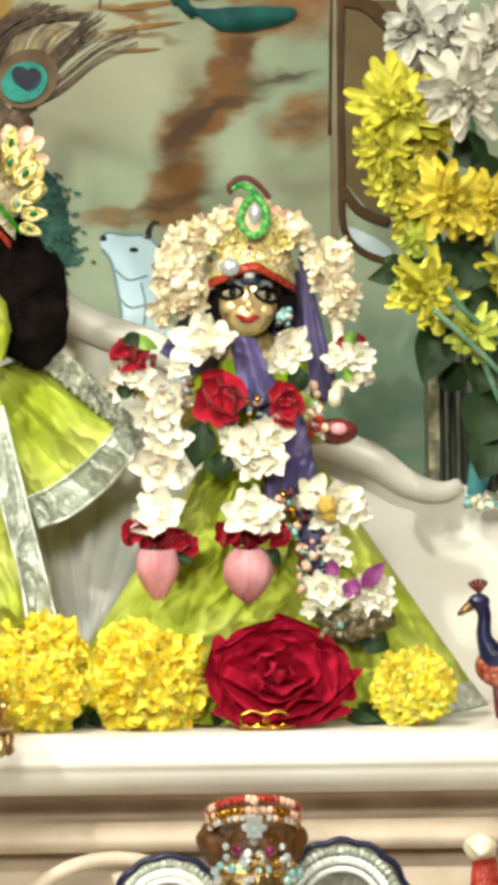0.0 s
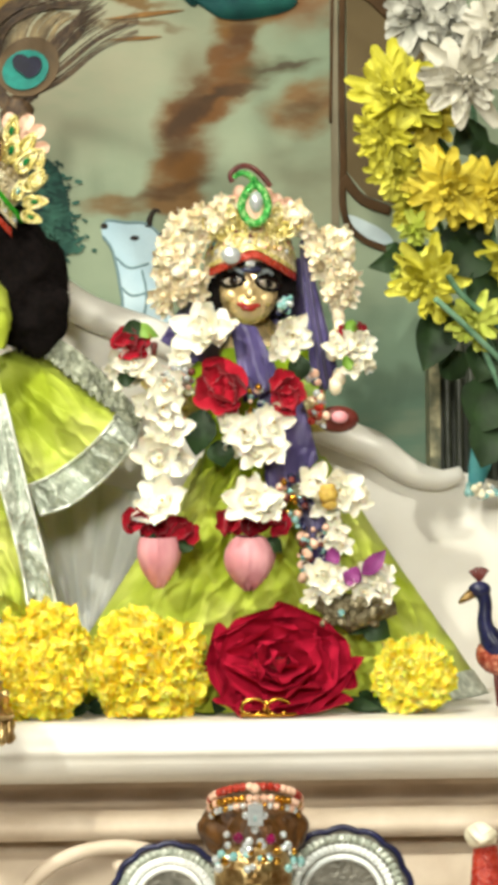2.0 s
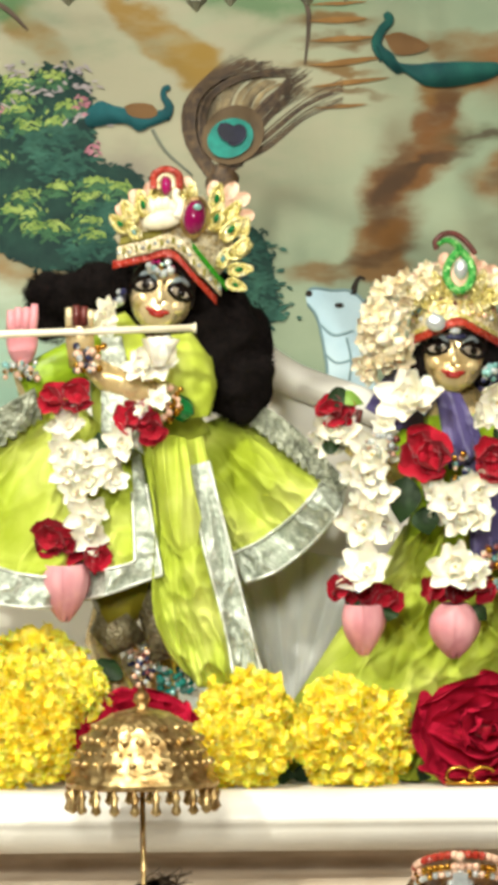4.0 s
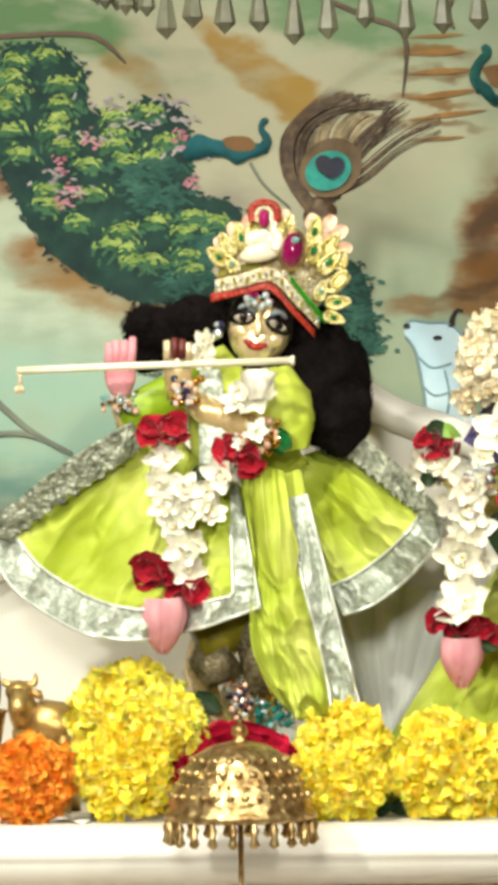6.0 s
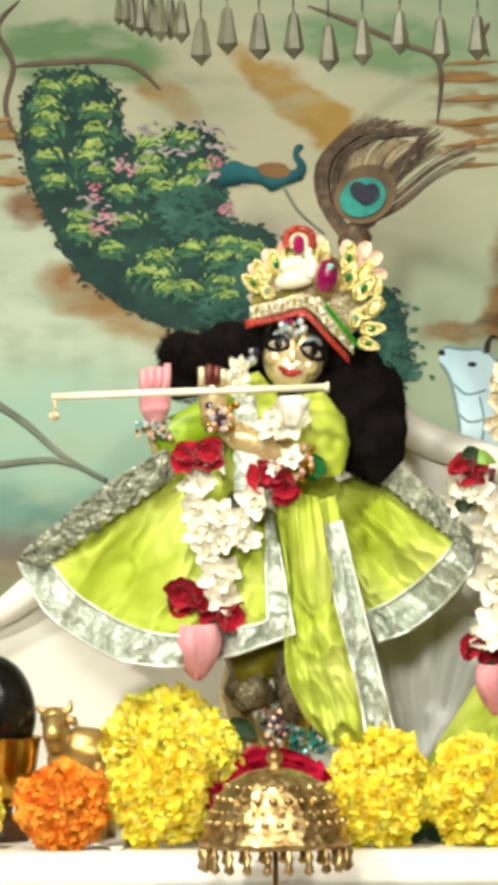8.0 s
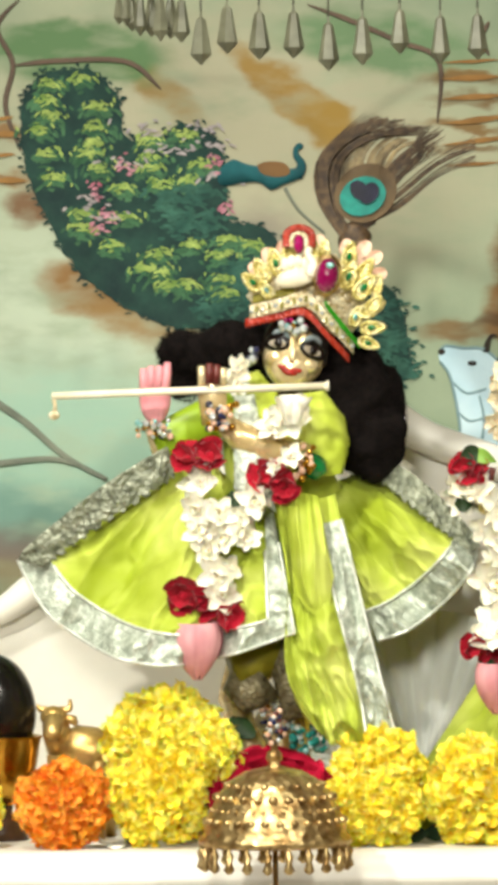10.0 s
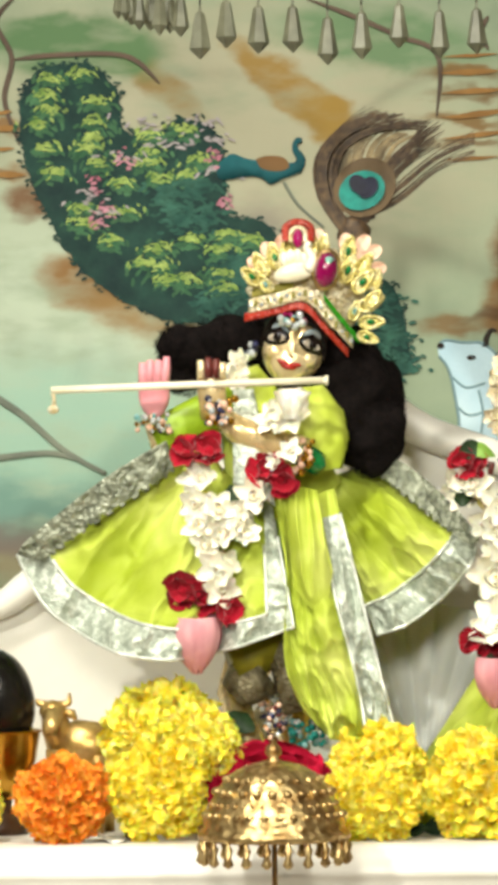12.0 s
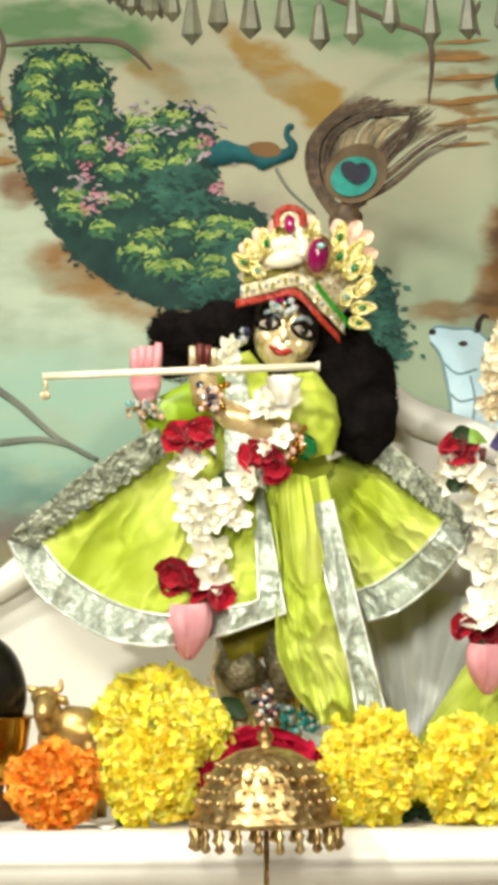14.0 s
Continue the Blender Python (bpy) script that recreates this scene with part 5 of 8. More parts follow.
part("sleeve", sleeve, LIME, robe)
cuff = Shape().tube([(-0.0690, -0.0440, 1.5239), (-0.0713, -0.0470, 1.5188), (-0.0753, -0.0460, 1.5121)], [0.0096, 0.0128, 0.0096], 0, 20, 0.6)
part("cuff", cuff, JEWEL_GREEN, robe, "dark green cuff lining")
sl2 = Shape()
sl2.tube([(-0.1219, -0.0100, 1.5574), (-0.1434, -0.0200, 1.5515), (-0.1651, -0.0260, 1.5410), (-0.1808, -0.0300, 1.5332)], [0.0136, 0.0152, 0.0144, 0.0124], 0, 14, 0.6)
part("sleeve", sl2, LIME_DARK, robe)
front_band = fan([(-0.1246, -0.0400, 1.5687), (-0.1186, -0.0420, 1.5678), (-0.1103, -0.0400, 1.5685)], [(-0.1248, -0.0520, 1.5017), (-0.1091, -0.0540, 1.4936), (-0.0956, -0.0500, 1.4856)], 0.004, 0.5, 0.001)
part("front_lace", Shape().sheet(front_band, 10, 24, 0.0016), LACE, robe, "silver lace front edging")

trousers = thing("olive_trousers", (-0.1216, 0.0300, 1.3646), "puffed olive silk trousers with tarnished lace cuffs", "trousers")
t1 = Shape().tube([(-0.0841, 0.0100, 1.4291), (-0.0996, -0.0150, 1.3981), (-0.1171, -0.0300, 1.3830), (-0.1289, -0.0340, 1.3785)], [0.0280, 0.0248, 0.0184, 0.0160], 0, 18, 0.7)
part("leg", t1, OLIVE, trousers)
part("cuff", Shape().tube([(-0.1095, -0.0260, 1.3701), (-0.1194, -0.0300, 1.3612), (-0.1274, -0.0300, 1.3534)], [0.0200, 0.0168, 0.0120], 0, 16, 0.7), LACE_BROWN, trousers, "tarnished silver lace cuff")
part("leg", Shape().tube([(-0.0934, -0.0200, 1.4061), (-0.0884, -0.0300, 1.3748), (-0.0808, -0.0300, 1.3423)], [0.0144, 0.0128, 0.0120], 0, 14, 0.6), LACE_BROWN, trousers)
g = random.Random(21)


def beads(name, base, label, centre, spread, count, mats, size):
    """A cluster of rhinestones and beads, each a part."""
    ob = thing(name, base, label, "jewellery")
    kinds = [Shape().ball((0, 0, 0), (1, 1, 1), u=8, w=5).mesh("bead", m) for m in mats]
    for k in range(count):
        b = new("bead", g.choice(kinds))
        b.parent = ob
        p = Vector(centre) + Vector((g.uniform(-1, 1) * spread[0], g.uniform(-1, 0.3) * spread[1], g.uniform(-1, 1) * spread[2]))
        b.matrix_local = Matrix.Translation(p - ob.location) @ Matrix.Scale(size * g.uniform(0.55, 1.05), 4)
    return ob


JEWELS = [JEWEL_CLEAR, GOLD, PINKPEARL, JEWEL_AQUA, JEWEL_CLEAR, NAVY]
beads("anklet", (-0.0982, -0.0200, 1.3388), "jewelled anklet of rhinestones and dark beads", (-0.0982, -0.0200, 1.3396), (0.0104, 0.008, 0.0120), 46, [NAVY, JEWEL_CLEAR, GOLD, PINKPEARL], 0.0026)
beads("anklet", (-0.0725, -0.0200, 1.3247), "teal sequinned slipper trim with rhinestones", (-0.0745, -0.0200, 1.3267), (0.0128, 0.008, 0.0088), 44, [TEAL, JEWEL_AQUA, TEAL, JEWEL_CLEAR], 0.0030)
beads("bracelet", (-0.1801, -0.0400, 1.5449), "silver and pink beaded bracelet on the wrist", (-0.1801, -0.0400, 1.5449), (0.0128, 0.008, 0.0056), 36, JEWELS, 0.0026)
beads("bracelet", (-0.1318, -0.0600, 1.5507), "pink and gold beaded bracelet on the wrist", (-0.1325, -0.0620, 1.5519), (0.0104, 0.006, 0.0096), 36, [PINKPEARL, GOLD, JEWEL_CLEAR, NAVY, PINKPEARL], 0.0028)
beads("brow_ornament", (-0.0841, -0.0300, 1.6160), "cluster of clear and aqua stones on the brow", (-0.0841, -0.0300, 1.6160), (0.0090, 0.004, 0.0050), 16, [JEWEL_CLEAR, JEWEL_CLEAR, JEWEL_AQUA, JEWEL_RED, GOLD], 0.0034)
beads("armlet", (-0.0696, -0.0500, 1.5215), "gold armlet with beads at the sleeve's cuff", (-0.0750, -0.0560, 1.5199), (0.0064, 0.004, 0.0120), 26, [GOLD, PINKPEARL, GOLD], 0.0028)
beads("earring", (-0.1123, -0.0200, 1.5968), "silver earring beside the statue's face", (-0.1124, -0.0200, 1.5960), (0.0040, 0.004, 0.0056), 9, [JEWEL_CLEAR, NAVY], 0.0036)


def gold_leaf(parent, loc, angle, length, width, stone=None):
    """A foil leaf with a raised rim and a stone, as part of a crown."""
    s = Shape()
    m = Matrix.Translation(loc) @ Matrix.Rotation(radians(angle), 4, "Y")
    rim = []
    for k in range(15):
        q = 2 * math.pi * k / 14
        rim.append(m @ Vector((width * math.sin(q) * (0.7 + 0.3 * math.cos(q)), -0.001, length * 0.5 * (1 - math.cos(q)))))
    s.tube(rim, width * 0.24, 0, 6)
    s.ball(m @ Vector((0, 0.001, length * 0.5)), (width * 0.8, 0.0016, length * 0.42), 0, Euler((0, radians(angle), 0)), 12, 8)
    ob = part("gold_leaf", s, GOLDLEAF, parent)
    if stone:
        part("stone", Shape().ball(m @ Vector((0, -0.002, length * 0.45)), (width * 0.34, 0.0018, length * 0.18), 0, Euler((0, radians(angle), 0)), 10, 6), stone, ob)
    return ob


crown = thing("jewelled_crown", (-0.0736, -0.0100, 1.6046), "gold foil crown with red, pearl and green bands", "crown")
dome = Shape()
dome.tube([(-0.1095, 0.0000, 1.6294), (-0.0894, 0.0000, 1.6451), (-0.0654, 0.0000, 1.6448), (-0.0378, 0.0000, 1.6165)], [0.0120, 0.0232, 0.0264, 0.0144], 0, 18, 0.7)
part("cap", dome, PEARLBAND, crown)


def chevron(pts, width, name, material, proud=0.0):
    """A stiff flat band bent over the brow, with thickness."""
    top = along([Vector(p) + Vector((0, -proud, width / 2)) for p in pts])
    low = along([Vector(p) + Vector((0, -proud - 0.001, -width / 2)) for p in pts])
    return part(name, Shape().sheet(lambda s, r: top(s).lerp(low(s), r), 40, 4, 0.003), material, crown)


chevron([(-0.1171, -0.0160, 1.6189), (-0.0961, -0.0260, 1.6230), (-0.0753, -0.0300, 1.6258), (-0.0594, -0.0260, 1.6095), (-0.0443, -0.0140, 1.5930)], 0.0062, "red_band", REDBEAD)
band_line = [(-0.1138, -0.0160, 1.6268), (-0.0940, -0.0270, 1.6305), (-0.0736, -0.0310, 1.6340), (-0.0569, -0.0270, 1.6177), (-0.0410, -0.0140, 1.6009)]
pearl = chevron(band_line, 0.0098, "pearl_band", PEARLBAND, 0.001)
chevron([(-0.1117, -0.0160, 1.6355), (-0.0820, -0.0260, 1.6411)], 0.0056, "green_band", OLIVE)
chevron([(-0.0607, -0.0280, 1.6320), (-0.0491, -0.0220, 1.6170), (-0.0367, -0.0120, 1.6021)], 0.0052, "green_band", GREENBAND, 0.002)
band_at = along(band_line)
stone_mesh = Shape().box((-0.0011, -0.0012, -0.0022), (0.0011, 0.0012, 0.0022)).mesh("stone", OLIVE, False)
clear_mesh = Shape().ball((0, 0, 0), (0.0016, 0.0012, 0.0016), 0, None, 8, 5).mesh("stone", JEWEL_CLEAR)
for k in range(19):
    st = new("stone", stone_mesh if k % 2 else clear_mesh)
    st.parent = pearl
    st.location = band_at((k + 0.5) / 19) + Vector((0, -0.0024, 0.0008 * math.sin(2.3 * k))) - crown.location
    st.rotation_euler = (0, 0.35 * math.sin(1.7 * k), 0)
for (x, z), ang, ln, w, st in ((((-0.1058, 1.6428)), -50, 40, 15, JEWEL_GREEN), ((-0.1010, 1.6480), -28, 44, 15, GOLDLEAF), ((-0.0930, 1.6526), -14, 46, 16, JEWEL_GREEN), ((-0.0850, 1.6565), -4, 46, 16, None),
                               ((-0.0710, 1.6595), 8, 44, 15, None), ((-0.0630, 1.6622), 14, 36, 13, GOLDLEAF), ((-0.0473, 1.6421), 22, 52, 16, JEWEL_GREEN), ((-0.0394, 1.6360), 42, 50, 16, JEWEL_GREEN),
                               ((-0.0356, 1.6240), 62, 46, 15, None), ((-0.0357, 1.6141), 86, 42, 14, JEWEL_GREEN), ((-0.0370, 1.6061), 110, 36, 12, JEWEL_GREEN), ((-0.0451, 1.6560), 12, 48, 15, JEWEL_GREEN),
                               ((-0.0373, 1.6479), 35, 44, 14, None), ((-0.0979, 1.6368), -38, 34, 12, JEWEL_AQUA), ((-0.0416, 1.6161), 20, 36, 12, JEWEL_AQUA), ((-0.0304, 1.6259), 40, 34, 13, None), ((-0.0270, 1.6378), 20, 36, 13, None)):
    gold_leaf(crown, (x, -0.016 - 0.006 * g.random(), z), ang, 0.0004 * ln, 0.0004 * w, st)
for (x, z), ang in (((-0.0352, 1.6559), 20), ((-0.0316, 1.6606), 55), ((-0.0411, 1.6619), -10), ((-0.0301, 1.6510), 75), ((-0.0371, 1.6654), 35), ((-0.0458, 1.6648), 5), ((-0.0333, 1.6439), 60),
                   ((-0.0969, 1.6607), -30), ((-0.0888, 1.6645), -12), ((-0.0669, 1.6682), 15), ((-0.1041, 1.6528), -50)):
    gl = Shape()
    m = Matrix.Translation((x, -0.006, z)) @ Matrix.Rotation(radians(ang), 4, "Y")
    petal(gl, 0.0136, 0.0052, m, cup=0.4, curl=0.2, nu=4, nv=5, thick=0.001)
    part("pink_petal", gl, PINKPEARL, crown)
bird_orn = Shape()
bird_orn.ball((-0.0805, -0.0300, 1.6499), (0.0160, 0.005, 0.0068), 0, Euler((0, radians(-12), 0)), 18, 10)
bird_orn.tube(curve([(-0.0717, -0.0320, 1.6513), (-0.0685, -0.0330, 1.6591), (-0.0723, -0.0330, 1.6663), (-0.0699, -0.0330, 1.6710)], 10), [0.0048, 0.0044, 0.0040, 0.0036, 0.0032, 0.0032, 0.0028, 0.0028, 0.0028, 0.0024, 0.0012], 0, 8)
for k in range(5):
    bird_orn.ball(Vector((-0.0883, -0.0300, 1.6587)) + Vector((0.0048 * k, 0, 0.0020 * math.sin(k))), (0.0036, 0.004, 0.0056), 0, None, 10, 6)
part("bird_ornament", bird_orn, IVORY, crown, "cream enamel bird ornament")
big = part("jewel_setting", Shape().ball((-0.0591, -0.0320, 1.6511), (0.0104, 0.006, 0.0152), 0, Euler((0, radians(8), 0)), 20, 12), GOLD_OLD, crown)
part("magenta_jewel", Shape().ball((-0.0586, -0.0360, 1.6509), (0.0084, 0.0085, 0.0124), 0, Euler((0, radians(8), 0)), 24, 14), JEWEL_RED, big, "large magenta glass jewel")
part("teal_stone", Shape().ball((-0.0564, -0.0440, 1.6576), (0.0032, 0.002, 0.0024), 0, None, 12, 8), JEWEL_AQUA, big)
arch = curve([(-0.0872, -0.0240, 1.6717), (-0.0867, -0.0240, 1.6816), (-0.0783, -0.0240, 1.6851), (-0.0700, -0.0240, 1.6814), (-0.0693, -0.0240, 1.6715)], 20)
part("red_arch", Shape().tube(arch, 0.0028, 0, 8), REDBEAD, crown, "arch of red beads")
arch = curve([(-0.0836, -0.0250, 1.6708), (-0.0831, -0.0250, 1.6787), (-0.0783, -0.0250, 1.6814), (-0.0736, -0.0250, 1.6786), (-0.0733, -0.0250, 1.6707)], 20)
part("pearl_arch", Shape().tube(arch, 0.0016, 0, 8), PEARLBAND, crown)
part("magenta_drop", Shape().ball((-0.0784, -0.0260, 1.6735), (0.0040, 0.004, 0.0068), 0, None, 14, 10), JEWEL_RED, crown)

# peacock feather in the crown
feather = thing("peacock_feather", (-0.0413, 0.0120, 1.6691), "brown peacock feather with a teal and indigo eye", "feather")
barbs, tips = Shape(), Shape()
gf = random.Random(17)


def ribbon(shape, pts, w0, w1, n=12):
    line = curve(pts, n)
    rows = []
    for i, p in enumerate(line):
        d = (line[min(i + 1, n)] - line[max(i - 1, 0)]).normalized()
        a = d.cross(Vector((0, 1, 0))).normalized() * (w0 + (w1 - w0) * i / n)
        rows.append([p - a, p + a])
    shape.grid(rows)


fo = Vector((-0.1200, 0.0120, 1.5315))


def fpt(x, y, jy=0.0):
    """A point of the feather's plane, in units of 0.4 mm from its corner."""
    return fo + Vector(((x - 441) / 2500.0, jy, (784 - y) / 2500.0))


for k in range(230):
    q = gf.random()
    jy = gf.uniform(-0.004, 0.006)
    if q < 0.45:      # sweep up the near side and over the top
        t = gf.random()
        ribbon(barbs, [fpt(622 + 10 * t, 418, jy), fpt(578 + 36 * t, 350 - 14 * t, jy), fpt(574 + 50 * t, 280 - 6 * t, jy), fpt(620 + 56 * t, 225 + 14 * t, jy), fpt(675 + 96 * t + gf.uniform(-14, 14), 198 + 26 * t + gf.uniform(-8, 8), jy)], 0.0007, 0.0002)
    elif q < 0.75:    # from the eye to the far tip
        t = gf.random()
        ribbon(barbs, [fpt(640, 395, jy), fpt(690 + 12 * t, 350 - 60 * t, jy), fpt(735 + 10 * t, 300 - 50 * t, jy), fpt(775 + gf.uniform(-10, 30), 262 - 46 * t, jy)], 0.0007, 0.0002)
    elif q < 0.86:    # long wisps
        t = gf.random()
        ribbon(barbs, [fpt(640, 398, jy), fpt(720, 365 - 40 * t, jy), fpt(790, 310 - 40 * t, jy), fpt(858, 284 - 48 * t + gf.uniform(-6, 6), jy)], 0.0008, 0.0002)
    else:             # base tuft
        ribbon(barbs, [fpt(626 + gf.uniform(-10, 12), 440, jy), fpt(632 + gf.uniform(-16, 16), 412, jy), fpt(640 + gf.uniform(-34, 44), 386 + gf.uniform(-6, 10), jy)], 0.0016, 0.0007)
for k in range(46):
    t = gf.random()
    jy = gf.uniform(0.002, 0.006)
    ribbon(tips, [fpt(640, 392, jy), fpt(618 + 70 * t, 320, jy), fpt(612 + 110 * t, 262, jy), fpt(640 + 120 * t, 215 + 30 * t, jy)], 0.0014, 0.0005)
tagged(part("barb_fan", barbs, FEATHER, feather), kind="stuff")
tagged(part("pale_barb_fan", tips, FEATHER_TIP, feather), kind="stuff")
part("quill", Shape().tube([fpt(618, 455, 0.004), fpt(634, 400, 0.004), fpt(650, 350, 0.002)], [0.002, 0.0014, 0.0008], 0, 8), FEATHER, feather)
base_tuft = Shape()
base_tuft.ball(fpt(645, 415, 0.0), (0.0112, 0.006, 0.0112), 0, None, 16, 10, 0.004, 120)
part("base_tuft", base_tuft, FEATHER, feather)


def disc(x, y, rx, ry, turn, depth, material, name):
    c, q = fpt(x, y, depth), radians(-turn)
    ring = [(0.0004 * rx * math.cos(a), 0.0004 * ry * math.sin(a)) for a in [2 * math.pi * i / 36 for i in range(36)]]
    part(name, Shape().flat([(c.x + u * math.cos(q) - w * math.sin(q), c.z + u * math.sin(q) + w * math.cos(q)) for u, w in ring], c.y, 0.0006), material, feather, smooth=False)


disc(662, 335, 58, 50, -35, -0.0055, UMBER, "bronze_ring")
disc(657, 341, 42, 34, -22, -0.0075, TEAL, "teal_ring")
disc(668, 336, 21, 16, -50, -0.0090, INDIGO, "indigo_eye")
disc(652, 331, 20, 15, 45, -0.0098, INDIGO, "indigo_eye")

garland("flower_garland", (-0.1251, -0.0500, 1.4859), "white blossom garland with red flowers and a pink bud",
        [((-0.1459, -0.0620, 1.5058), 0.0144), ((-0.1499, -0.0640, 1.4882), 0.0136), ((-0.1473, -0.0660, 1.4726), 0.0136), ((-0.1316, -0.0680, 1.4685), 0.0136), ((-0.1206, -0.0660, 1.4801), 0.0136),
         ((-0.1088, -0.0640, 1.4917), 0.0144), ((-0.1354, -0.0660, 1.4842), 0.0136), ((-0.1422, -0.0680, 1.4608), 0.0120), ((-0.1345, -0.0700, 1.4432), 0.0160), ((-0.1335, -0.0700, 1.4295), 0.0136), ((-0.1168, -0.0660, 1.4683), 0.0112),
         ((-0.0848, -0.0580, 1.5502), 0.0160), ((-0.0947, -0.0560, 1.5464), 0.0136), ((-0.1208, -0.0300, 1.5847), 0.0112), ((-0.1241, -0.0300, 1.5760), 0.0096), ((-0.0848, -0.0700, 1.5246), 0.0096), ((-0.0946, -0.0700, 1.5169), 0.0072)],
        [((-0.1563, -0.0620, 1.5232), 0.0120), ((-0.1405, -0.0640, 1.5253), 0.0128), ((-0.1026, -0.0660, 1.5124), 0.0128), ((-0.0909, -0.0680, 1.5052), 0.0120), ((-0.1601, -0.0700, 1.4286), 0.0136), ((-0.1466, -0.0680, 1.4218), 0.0120), ((-0.1289, -0.0700, 1.4150), 0.0120)],
        [((-0.1504, -0.0720, 1.4122), 0.0424, TULIP)],
        [((-0.1560, -0.0600, 1.4213), (-0.1519, -0.0660, 1.4097), 0.004), ((-0.1268, -0.0520, 1.5017), (-0.1211, -0.0550, 1.4742), 0.007), ((-0.1180, -0.0200, 1.3409), (-0.1271, -0.0250, 1.3274), 0.011)])
rosebud = thing("white_rosebud", (-0.0835, -0.0660, 1.5403), "cream white rosebud pinned at the chest", "rosebud")
for k in range(7):
    sh = Shape()
    m = Matrix.Translation((-0.0834, -0.0660, 1.5461)) @ Matrix.Rotation(k * 2.1, 4, "Z") @ Matrix.Translation((0, 0.004, 0)) @ Matrix.Rotation(radians(-2 - 4 * k), 4, "X")
    petal(sh, 0.0216, 0.0120, m, cup=0.7, curl=0.15, ruffle=0.002, nu=8, nv=7, seed=k)
    part("petal", sh, PETAL_WHITE, rosebud)


# ---- the goddess: statue, clothes, ornaments ----
R0 = (0.1294, 0.0300, 1.2636)
s = Shape()
face(s, (0.1225, 0.0000, 1.5534), (0.0222, 0.0208, 0.0262), 5, 0, (1, 2), 3, 6, 0.14)
s.tube([(0.1276, 0.0200, 1.5300), (0.1298, 0.0300, 1.5099), (0.1295, 0.0350, 1.4614), (0.1294, 0.0400, 1.4209)], [0.0104, 0.0280, 0.0264, 0.0240], 0, 16)
s.tube([(0.0842, 0.0000, 1.4703), (0.0659, -0.0200, 1.4786), (0.0508, -0.0300, 1.4907), (0.0469, -0.0350, 1.5026)], [0.0120, 0.0096, 0.0080, 0.0072], 0, 12)
s.ball((0.0441, -0.0360, 1.5046), (0.0096, 0.0056, 0.0136), 5)
for k, (a, b) in enumerate((((0.0390, -0.0400, 1.5066), (0.0391, -0.0420, 1.5176)), ((0.0437, -0.0420, 1.5073), (0.0446, -0.0440, 1.5203)), ((0.0484, -0.0420, 1.5065), (0.0501, -0.0440, 1.5191)), ((0.0527, -0.0400, 1.5041), (0.0552, -0.0420, 1.5151)))):
    s.tube([a, b], [0.0028, 0.0024], 5, 8)
s.tube([(0.1622, 0.0000, 1.4695), (0.1690, -0.0200, 1.4597), (0.1784, -0.0300, 1.4597)], [0.0120, 0.0096, 0.0080], 0, 12)
s.ball((0.1824, -0.0350, 1.4601), (0.0152, 0.0064, 0.0096), 5)
s.ball((0.1835, -0.0430, 1.4618), (0.0060, 0.0032, 0.0044), 4)
s.tube([(0.1294, 0.0400, 1.4209), (0.1304, 0.0400, 1.3237), (0.1305, 0.0400, 1.2548)], [0.0240, 0.0280, 0.0320], 0, 16)
s.lathe((R0[0], 0.04, SHELF), [(0.0, 0.012), (0.07, 0.011), (0.078, 0.005), (0.076, 0.0), (0.0, 0.0)], 0, 36)
whole("goddess_statue", s, [FACE, DARKLINE, EYEWHITE, LIPS, PALM, MAROON, LID], R0, "gilt standing goddess statue with painted red palms", "statue")

gown = thing("lime_gown", (0.1314, 0.0300, 1.2616), "lime green satin gown flaring to the slab", "gown")
gc = Vector((0.1321, 0.0350, 1.4331))
HZ = SHELF + 0.004


def skirt(sv, r):
    u = 2 * sv - 1
    half = 0.0448 + (0.1592 - 0.0448) * r ** 1.02
    depth = 0.034 + 0.050 * r
    y = 0.035 - depth * (1 - 0.97 * abs(u) ** 3.2) ** 0.55
    for place, high, reach in ((-0.72, 0.007, 0.3), (-0.36, 0.010, 0.4), (-0.02, 0.009, 0.3), (0.30, 0.008, 0.35), (0.66, 0.010, 0.3)):
        d = u - place - 0.03 * math.sin(4 * r + 9 * place)
        y -= 1.3 * high * (0.3 + 0.7 * r) * max(0, 1 - abs(d) / (0.6 * reach))
    y -= 0.014 * (0.2 + 0.8 * r) * ridge(Vector((u * 1.8 + 0.6 * r, r * 2.0 + 0.5 * u, 7.0)))
    y -= 0.008 * ridge(Vector((u * 3.4 - r, r * 5.0, 2.0))) + 0.003 * ridge(Vector((u * 8, r * 9 + u, 3.0)))
    return (gc.x + half * u, y, gc.z + (HZ - gc.z) * r + 0.003 * math.sin(u * 8) * r)


part("skirt", Shape().sheet(skirt, 200, 90, 0.0016), LIME, gown)


def skirt_lace(sv, r):
    x, y, z = skirt(0.84 + 0.16 * sv, 0.90 + 0.10 * r)
    return (x + 0.001, y - 0.003, z)


